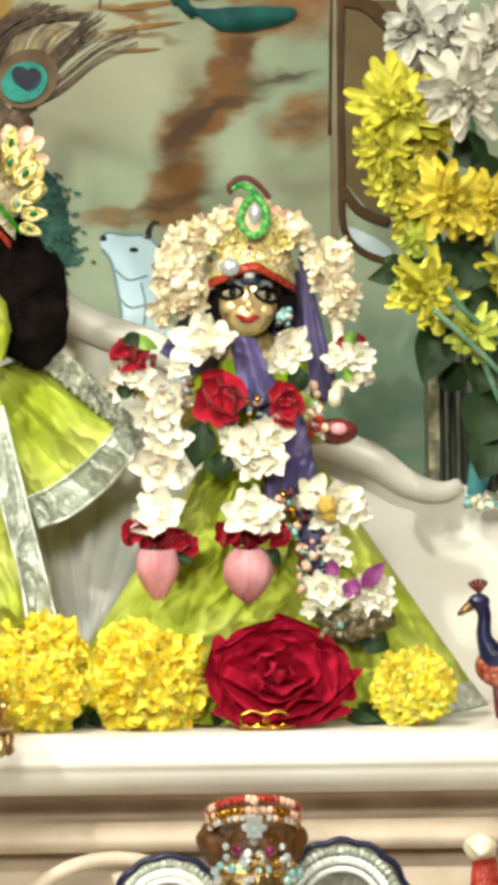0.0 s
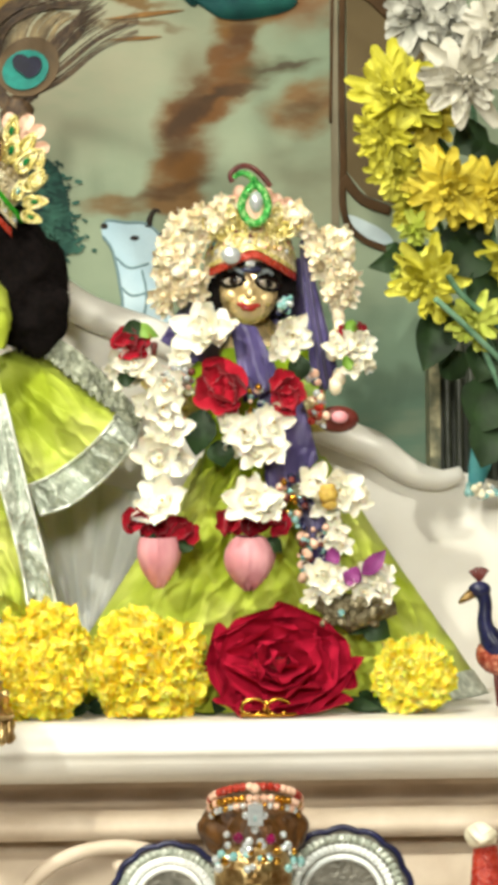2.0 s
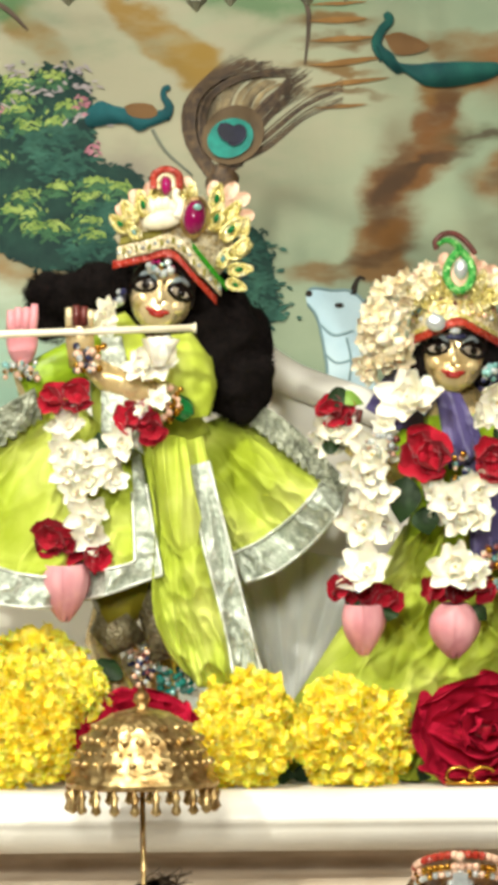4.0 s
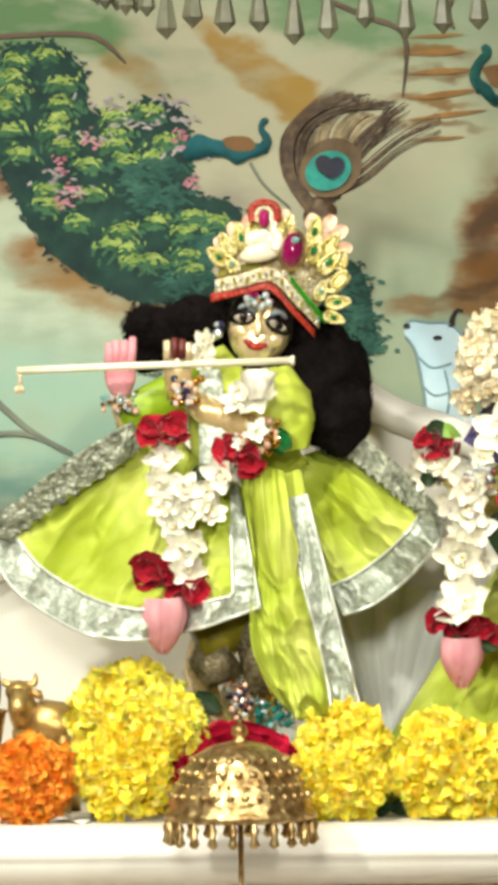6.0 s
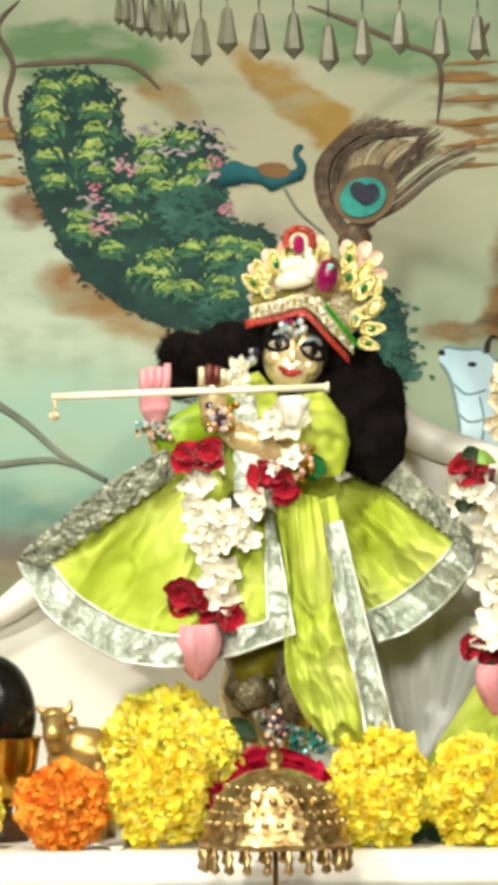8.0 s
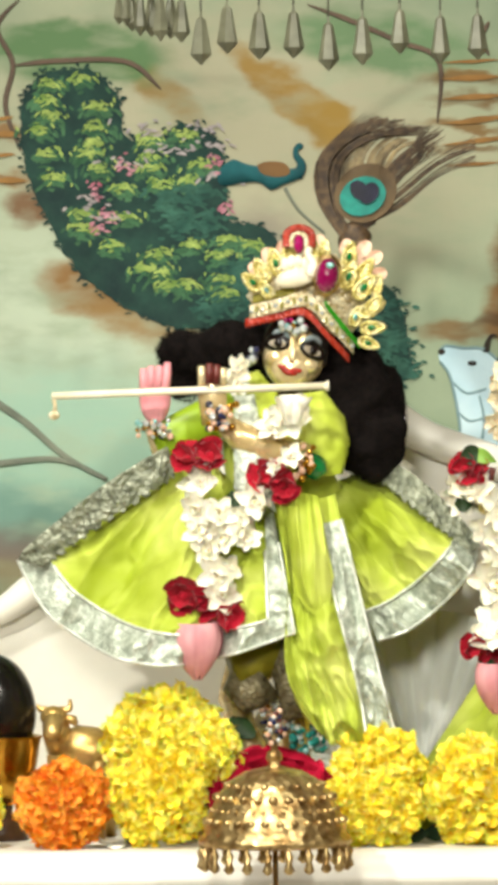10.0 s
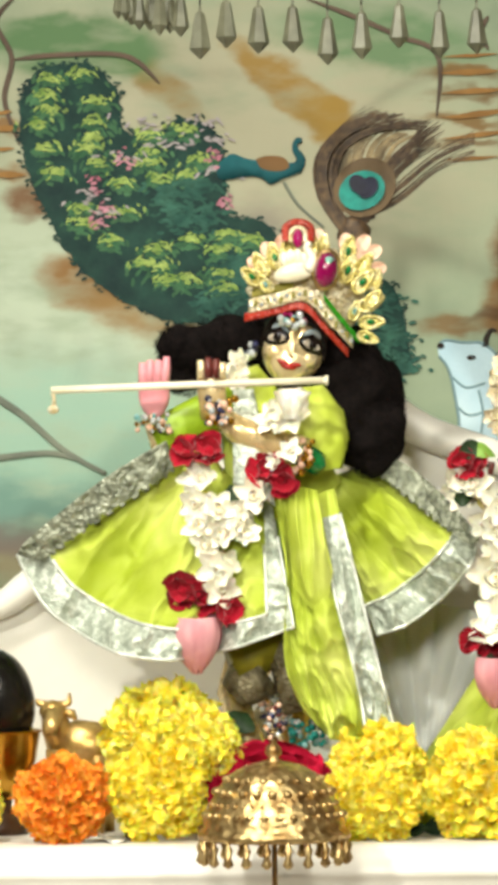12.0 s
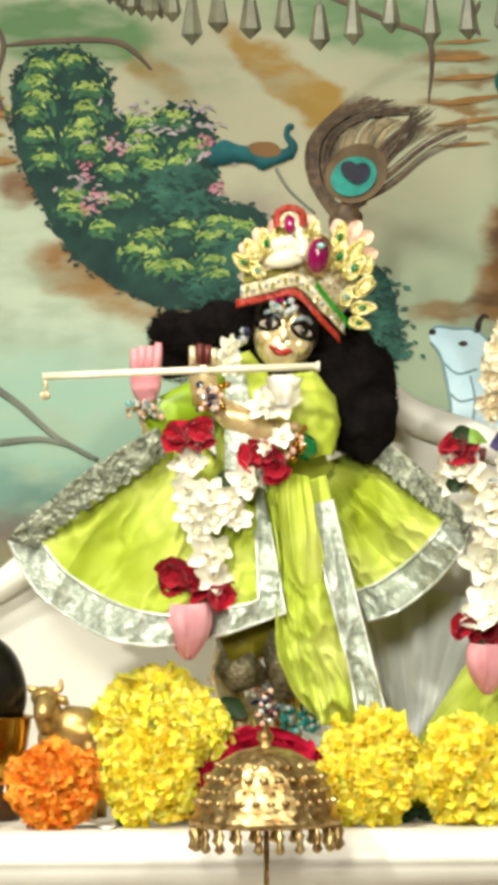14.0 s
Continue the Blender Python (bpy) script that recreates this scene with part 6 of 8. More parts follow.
part("hem_lace", Shape().sheet(skirt_lace, 30, 8, 0.0016), LACE, gown, "silver lace band at the hem")
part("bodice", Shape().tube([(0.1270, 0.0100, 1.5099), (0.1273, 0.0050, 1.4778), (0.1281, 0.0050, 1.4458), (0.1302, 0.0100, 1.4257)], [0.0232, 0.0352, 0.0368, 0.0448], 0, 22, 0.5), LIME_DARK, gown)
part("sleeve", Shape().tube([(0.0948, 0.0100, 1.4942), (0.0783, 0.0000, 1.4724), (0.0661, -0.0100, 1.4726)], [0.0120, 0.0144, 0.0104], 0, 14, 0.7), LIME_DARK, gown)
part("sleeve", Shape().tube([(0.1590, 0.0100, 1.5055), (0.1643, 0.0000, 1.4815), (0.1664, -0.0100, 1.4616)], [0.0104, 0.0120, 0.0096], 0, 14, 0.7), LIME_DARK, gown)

veil = thing("violet_veil", (0.1343, 0.0000, 1.4858), "violet silk veil draped over head, chest and waist", "veil")


def strip(name, a, b, folds=2.0, depth=0.004, bow=0.0, ph=0.0, nu=24, nv=36, mt=None):
    part(name, Shape().sheet(fan(a, b, bow, folds, depth, ph), nu, nv, 0.0014), mt or PURPLE, veil)


strip("head_fold", [(0.1590, 0.0100, 1.5849), (0.1609, 0.0000, 1.5870), (0.1636, 0.0050, 1.5847)], [(0.1653, -0.0050, 1.4855), (0.1757, -0.0100, 1.4806), (0.1864, 0.0000, 1.4893)], 2.4, 0.005, 0.006)
strip("head_fold", [(0.0795, 0.0200, 1.5485), (0.0874, 0.0100, 1.5583), (0.0975, 0.0100, 1.5642)], [(0.0597, 0.0100, 1.5165), (0.0745, -0.0050, 1.5083), (0.0914, 0.0000, 1.5102)], 2.2, 0.004, 0.006, 1.0)
strip("chest_fold", [(0.1076, -0.0220, 1.5306), (0.1176, -0.0300, 1.5276), (0.1264, -0.0280, 1.5256)], [(0.1166, -0.0420, 1.4723), (0.1303, -0.0460, 1.4781), (0.1425, -0.0400, 1.4898)], 2.0, 0.004, 0.006, 0.6)
strip("waist_fold", [(0.1269, -0.0350, 1.4821), (0.1445, -0.0380, 1.4779), (0.1587, -0.0300, 1.4738)], [(0.1318, -0.0400, 1.4090), (0.1494, -0.0450, 1.4141), (0.1687, -0.0350, 1.4322)], 2.0, 0.004, 0.004, 2.0)
strip("shoulder_fold", [(0.0901, 0.0300, 1.5667), (0.1246, 0.0350, 1.5786), (0.1648, 0.0300, 1.5741)], [(0.0675, 0.0450, 1.5025), (0.1285, 0.0500, 1.4938), (0.1891, 0.0450, 1.4850)], 3.0, 0.003)
strip("hanging_fold", [(0.1495, -0.0450, 1.4228), (0.1572, -0.0480, 1.4236), (0.1672, -0.0450, 1.4187)], [(0.1634, -0.0660, 1.3448), (0.1731, -0.0680, 1.3440), (0.1811, -0.0660, 1.3486)], 1.5, 0.003, 0.0, 0.0, 12, 24)

hairr = Shape()
hairr.ball((0.1242, 0.0300, 1.5583), (0.0320, 0.0224, 0.0288), 0, None, 30, 20, 0.004, 60)
hairr.tube([(0.0959, 0.0000, 1.5580), (0.0972, -0.0050, 1.5420), (0.1018, -0.0080, 1.5319)], [0.0080, 0.0064, 0.0032], 0, 10)
hairr.tube([(0.1490, 0.0000, 1.5575), (0.1474, -0.0050, 1.5415), (0.1424, -0.0080, 1.5316)], [0.0080, 0.0064, 0.0032], 0, 10)
whole("dark_wig", hairr, HAIR, (0.1241, 0.0300, 1.5422), "dark wig framing the goddess statue's face", "wig")

crown = thing("jewelled_crown", (0.1247, -0.0100, 1.5616), "gold beaded crown with a green paisley ornament", "crown")
cap = Shape()
rows = []
for j in range(15):
    r = j / 14
    row = []
    for i in range(37):
        a = math.pi * (1 + i / 36)
        half = 0.0336 * math.cos(0.5 * math.pi * r * 0.86) ** 0.6
        row.append((gc.x + ((0.1243, 0.0000, 1.5658)[0] - gc.x) + half * math.cos(a), 0.022 + 0.052 * math.sin(a) * math.cos(0.5 * math.pi * r * 0.86) ** 0.6,
                    (0.1243, 0.0000, 1.5610)[2] + 0.0450 * r + 0.0104 * (1 - r) * math.sin(math.pi * i / 36)))
    rows.append(row)
cap.grid(rows)
part("cap", cap, PEARLBAND, crown, "gold cap set with small clear stones")


def band(r, width, material, name):
    k = min(int(r * 14), 13)
    pts = [Vector(p).lerp(Vector(q), r * 14 - k) + Vector((0, -0.002, 0)) for p, q in zip(rows[k], rows[k + 1])]
    part(name, Shape().tube(pts, width, 0, 8, 0.7), material, crown)


brow_line = [(0.0913, -0.0060, 1.5631), (0.1074, -0.0260, 1.5693), (0.1242, -0.0340, 1.5761), (0.1403, -0.0260, 1.5690), (0.1556, -0.0040, 1.5610)]
brow_red = chevron(brow_line, 0.0060, "red_band", REDBEAD, 0.002)
chevron([Vector(p) + Vector((0, 0, 0.0048)) for p in brow_line], 0.0036, "gold_band", GOLDLEAF, 0.002)
band(0.55, 0.0014, GOLDLEAF, "gold_band")
# openwork of crossing wires, stones and small foil petals over the cap
wires = Shape()


def cap_at(u, r):
    """A place on the cap, u across and r up, both 0 to 1."""
    k, q = min(int(r * 14), 13), min(int(u * 36), 35)
    low = Vector(rows[k][q]).lerp(Vector(rows[k][q + 1]), u * 36 - q)
    return low.lerp(Vector(rows[k + 1][q]).lerp(Vector(rows[k + 1][q + 1]), u * 36 - q), r * 14 - k) + Vector((0, -0.0015, 0))


for k in range(9):
    u = 0.06 + 0.11 * k
    for lean in (-0.11, 0.11):
        wires.tube([cap_at(min(0.98, max(0.02, u + lean * q / 6)), 0.24 + 0.70 * q / 6) for q in range(7)], 0.0009, 0, 6)
tagged(part("openwork", wires, GOLDLEAF, crown, "pale gold openwork wires"), kind="stuff")
cap_stones = [Shape().ball((0, 0, 0), (0.0019, 0.0014, 0.0019), 0, None, 8, 5).mesh("stone", m) for m in (JEWEL_CLEAR, JEWEL_AQUA, BRASS_SOFT, PINKPEARL, MAROON)]
gs = random.Random(14)
for k in range(44):
    st = new("stone", cap_stones[(0, 2, 3, 0, 1, 2, 4, 3)[k % 8]])
    st.parent = crown
    st.location = cap_at(gs.uniform(0.06, 0.94), gs.uniform(0.22, 0.92)) - crown.location
part("round_stone", Shape().ball((0.1091, -0.0360, 1.5754), (0.0072, 0.004, 0.0064), 0, None, 16, 10), JEWEL_CLEAR, crown, "round clear stone")
part("brow_stone", Shape().ball((0.1233, -0.0340, 1.5654), (0.0076, 0.003, 0.0026), 0, None, 16, 10), NAVY, crown)
part("brow_stone", Shape().ball((0.1224, -0.0370, 1.5693), (0.0040, 0.003, 0.0026), 0, None, 12, 8), JEWEL_CLEAR, crown)
gp = random.Random(2)
for a in range(-80, 81, 16):
    q = radians(a)
    s = Shape()
    m = Matrix.Translation(Vector((0.1266, 0.0000, 1.5957)) + Vector((0.0152 * math.sin(q), 0.004, 0.0080 * math.cos(q)))) @ Matrix.Rotation(q, 4, "Y")
    petal(s, 0.0004 * gp.uniform(46, 62), 0.0068, m, cup=0.5, curl=0.15, nu=4, nv=5, seed=a, thick=0.001)
    part("pearl_petal", s, PINKPEARL, crown)
pa = curve([(0.1256, -0.0300, 1.6251), (0.1200, -0.0300, 1.6189), (0.1168, -0.0300, 1.6098), (0.1195, -0.0300, 1.6019), (0.1258, -0.0300, 1.5975), (0.1325, -0.0300, 1.6014), (0.1354, -0.0300, 1.6101), (0.1331, -0.0300, 1.6188), (0.1276, -0.0300, 1.6251), (0.1237, -0.0300, 1.6303), (0.1174, -0.0300, 1.6331), (0.1114, -0.0300, 1.6300)], 60)
part("paisley_rim", Shape().tube(pa, [0.0030 if i < 46 else 0.0030 - 0.00010 * (i - 46) for i in range(61)], 0, 8), PAISLEY, crown, "green stone paisley rim")
part("paisley_field", Shape().ball((0.1264, -0.0280, 1.6102), (0.0082, 0.003, 0.0125), 0, None, 16, 10), PINKPEARL, crown)
part("paisley_stone", Shape().ball((0.1271, -0.0310, 1.6129), (0.0052, 0.004, 0.0075), 0, None, 14, 8), JEWEL_CLEAR, crown)
hook = curve([(0.1107, -0.0280, 1.6269), (0.1096, -0.0280, 1.6325), (0.1155, -0.0280, 1.6376), (0.1235, -0.0280, 1.6375), (0.1313, -0.0280, 1.6315), (0.1376, -0.0280, 1.6235)], 24)
part("red_hook", Shape().tube(hook, 0.0020, 0, 8), MAROON, crown, "hooked tip of red beads")
for (x, z), ang in (((0.1130, 1.5890), -16), ((0.1190, 1.5905), -6), ((0.1290, 1.5905), 6), ((0.1350, 1.5890), 16), ((0.1060, 1.5860), -26), ((0.1420, 1.5860), 26), ((0.0980, 1.5893), -30), ((0.1036, 1.5940), -20), ((0.1544, 1.5948), 20), ((0.1484, 1.5889), 30), ((0.1115, 1.5972), -10), ((0.1409, 1.5985), 10)):
    gold_leaf(crown, (x, -0.016, z), ang, 0.0144, 0.0052, GOLDLEAF)

# head garland of buds
BUDS = [Shape().ball((0, 0, 0), (0.5, 0.5, 0.72), 0, None, 9, 7, 0.10, 3).mesh("bud", BUD_WHITE), Shape().ball((0, 0, 0), (0.55, 0.5, 0.6), 0, None, 9, 7, 0.16, 2.6).mesh("bud", BUD_WHITE)]
SMALL = [star_mesh("opening_bud", k, BUD_WHITE, 5, 1.0, False) for k in (21, 22)]
headg = thing("bud_garland", (0.1235, 0.0000, 1.5977), "thick garland of cream jasmine buds round the crown", "garland")
gb = random.Random(33)
for c, rx, rz, n in (((0.0731, -0.0050, 1.5661), 46, 58, 72), ((0.0795, 0.0000, 1.5901), 34, 34, 30), ((0.0965, 0.0050, 1.6041), 42, 30, 40), ((0.1597, 0.0050, 1.6015), 22, 30, 16), ((0.1800, 0.0000, 1.5772), 38, 42, 46), ((0.1869, -0.0020, 1.5552), 26, 40, 32), ((0.0610, -0.0020, 1.5503), 20, 30, 12), ((0.1269, 0.0350, 1.6008), 95, 40, 60)):
    for k in range(n):
        a, q = gb.uniform(0, 6.28), math.sqrt(gb.random())
        p = Vector(c) + Vector((0.0004 * rx * q * math.cos(a), -0.024 * math.sqrt(max(0, 1 - q * q)) * gb.uniform(0.6, 1.1), 0.0004 * rz * q * math.sin(a)))
        me = gb.choice(BUDS) if k % 4 == 0 else gb.choice(SMALL)
        put(headg, me, p, (gb.uniform(-0.8, 0.8), -0.7, gb.uniform(-0.7, 0.8)), 0.0004 * gb.uniform(19, 28) * (0.9 if k % 4 == 0 else 1.5), "jasmine_blossom" if me in SMALL else "bud", gb.uniform(0, 6))
for p in ((0.1831, -0.0100, 1.5403), (0.1849, -0.0120, 1.5323), (0.1859, -0.0140, 1.5243), (0.1826, -0.0140, 1.5164), (0.1801, -0.0140, 1.5073), (0.1844, -0.0200, 1.4893), (0.1820, -0.0200, 1.4834)):
    put(headg, BUDS[0], p, (0, 0, 1), 0.0096, "bud")

garland("flower_garland", (0.1042, -0.0500, 1.4470), "long white blossom garland with red flowers and buds",
        [((0.0912, -0.0500, 1.5218), 0.0232), ((0.1491, -0.0480, 1.5193), 0.0168), ((0.1405, -0.0440, 1.5095), 0.0112), ((0.0652, -0.0550, 1.4848), 0.0184), ((0.0592, -0.0550, 1.4691), 0.0176), ((0.0629, -0.0550, 1.4534), 0.0184), ((0.0569, -0.0550, 1.4366), 0.0192), ((0.0687, -0.0520, 1.4356), 0.0136),
         ((0.1040, -0.0600, 1.4609), 0.0120), ((0.1156, -0.0620, 1.4510), 0.0168), ((0.1354, -0.0600, 1.4586), 0.0168), ((0.1234, -0.0600, 1.4372), 0.0152), ((0.1372, -0.0600, 1.4409), 0.0144),
         ((0.0592, -0.0800, 1.4044), 0.0200), ((0.1181, -0.0860, 1.4047), 0.0200), ((0.1314, -0.0840, 1.4014), 0.0144), ((0.0726, -0.0500, 1.5043), 0.0096)],
        [((0.0971, -0.0620, 1.4817), 0.0192), ((0.1080, -0.0640, 1.4816), 0.0144), ((0.1435, -0.0600, 1.4840), 0.0120), ((0.1480, -0.0620, 1.4742), 0.0120), ((0.0429, -0.0680, 1.3921), 0.0112), ((0.0581, -0.0660, 1.3860), 0.0104), ((0.0717, -0.0680, 1.3844), 0.0112),
         ((0.1037, -0.0720, 1.3919), 0.0112), ((0.1186, -0.0700, 1.3894), 0.0104), ((0.1350, -0.0720, 1.3900), 0.0112)],
        [((0.0560, -0.0700, 1.3823), 0.0384, TULIP), ((0.1183, -0.0760, 1.3818), 0.0400, TULIP_WIDE)],
        [((0.0468, -0.0640, 1.3845), (0.0513, -0.0700, 1.3737), 0.006), ((0.0757, -0.0640, 1.3791), (0.0723, -0.0700, 1.3688), 0.006), ((0.0872, -0.0500, 1.4688), (0.0825, -0.0500, 1.4354), 0.012), ((0.0983, -0.0500, 1.4471), (0.1020, -0.0520, 1.4274), 0.010),
         ((0.1302, -0.0720, 1.3788), (0.1411, -0.0700, 1.3688), 0.006), ((0.1570, -0.0300, 1.5055), (0.1548, -0.0300, 1.4857), 0.008)])
garland("wrist_garland", (0.0401, -0.0400, 1.5027), "white blossoms and a red flower at the raised wrist",
        [((0.0388, -0.0480, 1.4987), 0.0160), ((0.0283, -0.0440, 1.5028), 0.0104), ((0.0348, -0.0460, 1.4909), 0.0112)], [((0.0362, -0.0520, 1.5145), 0.0112), ((0.0452, -0.0520, 1.5136), 0.0088)], (),
        [((0.0324, -0.0500, 1.5231), (0.0508, -0.0500, 1.5253), 0.007), ((0.0391, -0.0500, 1.5270), (0.0578, -0.0500, 1.5190), 0.005), ((0.0281, -0.0500, 1.4902), (0.0418, -0.0500, 1.4909), 0.006)])
garland("arm_garland", (0.1933, -0.0200, 1.5091), "white blossoms and red flower tied round the arm",
        [((0.1959, -0.0300, 1.5110), 0.0136), ((0.1840, -0.0300, 1.5092), 0.0112), ((0.2027, -0.0300, 1.5149), 0.0096), ((0.1966, -0.0300, 1.4964), 0.0112), ((0.2037, -0.0300, 1.5010), 0.0080)], [((0.1883, -0.0260, 1.5202), 0.0072), ((0.1994, -0.0260, 1.5225), 0.0064)], (),
        [((0.1884, -0.0260, 1.5266), (0.1979, -0.0260, 1.5225), 0.005), ((0.1864, -0.0340, 1.4981), (0.1944, -0.0340, 1.5011), 0.005)])
garland("hip_garland", (0.1818, -0.0600, 1.3875), "white blossoms with violet orchids hanging at the hip",
        [((0.1631, -0.0620, 1.4144), 0.0176), ((0.1819, -0.0620, 1.4111), 0.0176), ((0.1719, -0.0640, 1.4015), 0.0136), ((0.1918, -0.0600, 1.4050), 0.0120), ((0.1775, -0.0660, 1.3838), 0.0104), ((0.1715, -0.0660, 1.3780), 0.0088), ((0.1833, -0.0660, 1.3740), 0.0096),
         ((0.1682, -0.0720, 1.3510), 0.0144), ((0.1806, -0.0740, 1.3470), 0.0144), ((0.1707, -0.0740, 1.3420), 0.0128), ((0.2024, -0.0700, 1.3524), 0.0120), ((0.1963, -0.0720, 1.3401), 0.0112), ((0.2129, -0.0700, 1.3413), 0.0112), ((0.2091, -0.0700, 1.3523), 0.0096)], (), (),
        [((0.1969, -0.0600, 1.3206), (0.2163, -0.0620, 1.3087), 0.010), ((0.1851, -0.0600, 1.3227), (0.2006, -0.0620, 1.3128), 0.008)])
orchid = thing("violet_orchid", (0.1921, -0.0780, 1.3510), "violet orchid petals among the white blossoms", "orchid")
VIOLET = mat("violet_petals", "6a2560", "8f3c80", rough=0.55, scale=90, bump=0.15)
for a, b, w in (((0.1843, -0.0780, 1.3550), (0.1958, -0.0800, 1.3491), 0.007), ((0.1960, -0.0780, 1.3529), (0.2125, -0.0800, 1.3703), 0.006), ((0.1807, -0.0760, 1.3686), (0.1707, -0.0780, 1.3641), 0.006), ((0.1901, -0.0800, 1.3569), (0.1849, -0.0800, 1.3453), 0.006)):
    s = Shape()
    leaf(s, a, b, w, 0.003)
    part("petal", s, VIOLET, orchid)
heart = Shape().ball((0.1727, -0.0860, 1.4099), (0.0064, 0.004, 0.0072), 0, None, 12, 8, 0.003, 200).ball((0.1735, -0.0840, 1.4021), (0.0056, 0.004, 0.0040), 0, None, 12, 8)
whole("golden_flower_heart", heart, HEART_GOLD, (0.1727, -0.0840, 1.4040), "golden heart of a large white orchid", "flower heart")
g = random.Random(71)
beads("necklace", (0.1260, -0.0500, 1.4625), "beaded necklace with rhinestone drops down the chest", (0.1247, -0.0540, 1.4665), (0.0056, 0.006, 0.0176), 34, JEWELS, 0.0028)
beads("waist_ornament", (0.1505, -0.0600, 1.3957), "waist chain of dark beads and rhinestones", (0.1484, -0.0640, 1.4037), (0.0096, 0.006, 0.0192), 48, [PINKPEARL, GOLD, NAVY, JEWEL_AQUA, MAROON], 0.0032)
beads("waist_ornament", (0.1620, -0.0600, 1.3681), "hanging tassel of dark beads and stones", (0.1624, -0.0660, 1.3684), (0.0096, 0.006, 0.0184), 48, [NAVY, PINKPEARL, MAROON, JEWEL_AQUA, DARKWOOD], 0.0032)
beads("bracelet", (0.1699, -0.0400, 1.4678), "red and pearl beaded bracelet on the lowered wrist", (0.1686, -0.0420, 1.4667), (0.0056, 0.006, 0.0120), 34, [PINKPEARL, REDBEAD, JEWEL_CLEAR, PEARLBAND], 0.0032)
beads("bracelet", (0.0693, -0.0500, 1.4925), "red and pink beaded bracelet on the raised arm", (0.0712, -0.0540, 1.4906), (0.0128, 0.006, 0.0072), 32, [MAROON, PINKPEARL, JEWEL_CLEAR], 0.0028)
beads("earring", (0.1459, -0.0200, 1.5413), "blue and clear stone earring beside the face", (0.1462, -0.0220, 1.5413), (0.0048, 0.004, 0.0068), 14, [JEWEL_CLEAR, JEWEL_AQUA, NAVY], 0.0030)
beads("brooch", (0.1661, -0.0200, 1.4915), "cluster of clear stones pinned on the veil", (0.1658, -0.0260, 1.4915), (0.0056, 0.004, 0.0072), 12, [JEWEL_CLEAR, PINKPEARL], 0.0036)
purse = Shape()
purse.tube([(0.1651, -0.0680, 1.3351), (0.1884, -0.0700, 1.3260), (0.2200, -0.0680, 1.3294)], [0.0064, 0.0136, 0.0048], 0, 14, 0.5)
for k in range(24):
    purse.ball(Vector((0.1913, -0.0750, 1.3274)) + Vector((g.uniform(-1, 1) * 0.0240, g.uniform(-0.008, 0), g.uniform(-1, 1) * 0.0088)), (0.0032, 0.0024, 0.0028), 0, None, 7, 5)
whole("flower_basket", purse, LACE_BROWN, (0.1923, -0.0700, 1.3193), "small dark gilt basket hanging below the blossoms", "basket")
beads("basket_stone", (0.1810, -0.0900, 1.3272), "single aqua rhinestone on the basket", (0.1809, -0.0910, 1.3272), (0.0005, 0.0005, 0.0005), 2, [JEWEL_AQUA], 0.0032)

# ---- fluted fan carved between the figures ----
fluted = Shape()
fc = Vector((0.0047, 0.1100, 1.2779))
rows = []
for i in range(15 * 8 + 1):
    a = radians(12 + 156 * i / 120)
    rows.append([fc + Vector((-math.cos(a) * q, -0.006 * abs(math.sin(math.pi * i / 8)) * (q / 0.12), math.sin(a) * q)) for q in [0.015 + 0.1200 * j / 8 for j in range(9)]])
fluted.grid(rows)
part("fluted_fan", fluted, FLUTED, throne, "pale grey fluted shell carving")

# ---- small parasol in front of the slab ----
PY = -0.2
pc = Vector((-0.0941, -0.2000, 1.2699))
k = 0.934
par = thing("small_parasol", (pc.x, PY, SHELF - 0.452), "embossed brass parasol with hanging drops on a rod", "parasol")
prof = [(0.0528 * k, 0.0), (0.0524 * k, 0.0032), (0.0496 * k, 0.0056), (0.0504 * k, 0.0096), (0.0472 * k, 0.0160), (0.0432 * k, 0.0240), (0.0384 * k, 0.0320), (0.0304 * k, 0.0400), (0.0200 * k, 0.0456), (0.0072 * k, 0.0484), (0.0, 0.0488)]
canopy = part("canopy", Shape().lathe(pc, prof + [], 0, 64, 1.0, 0.012, 16), GOLD_OLD, par)
emb = Shape()
for ring, (rr, hh, cnt, sz) in enumerate(((122, 34, 30, 7), (103, 72, 24, 8), (84, 92, 18, 7), (112, 52, 40, 4))):
    for i in range(cnt):
        a = 2 * math.pi * i / cnt
        emb.ball((pc.x + 0.0004 * k * rr * math.cos(a), PY + 0.0004 * k * rr * math.sin(a), pc.z + 0.0004 * hh), (0.0004 * sz, 0.0004 * sz, 0.0004 * sz * 0.8), 0, None, 8, 5)
part("embossing", emb, GOLD_OLD, canopy)
prim = part("rim", Shape().lathe(pc, [(0.0528 * k, 0.0032), (0.0544 * k, 0.0016), (0.0544 * k, -0.0016), (0.0520 * k, -0.0032), (0.0504 * k, 0)], 0, 64), GOLD_OLD, par)
drop = Shape().tube([(0, 0, 0), (0, 0, -0.0032), (0, 0, -0.0056), (0, 0, -0.0104), (0, 0, -0.0152), (0, 0, -0.0176)], [0.0016, 0.0016, 0.0032, 0.0020, 0.0036, 0.0012], 0, 8).mesh("drop", GOLD_OLD)
for i in range(22):
    a = 2 * math.pi * (i + 0.25) / 22
    d = new("drop", drop)
    d.parent = prim
    d.location = Vector((pc.x + 0.0520 * k * math.cos(a), PY + 0.0520 * k * math.sin(a), pc.z - 0.0016)) - par.location
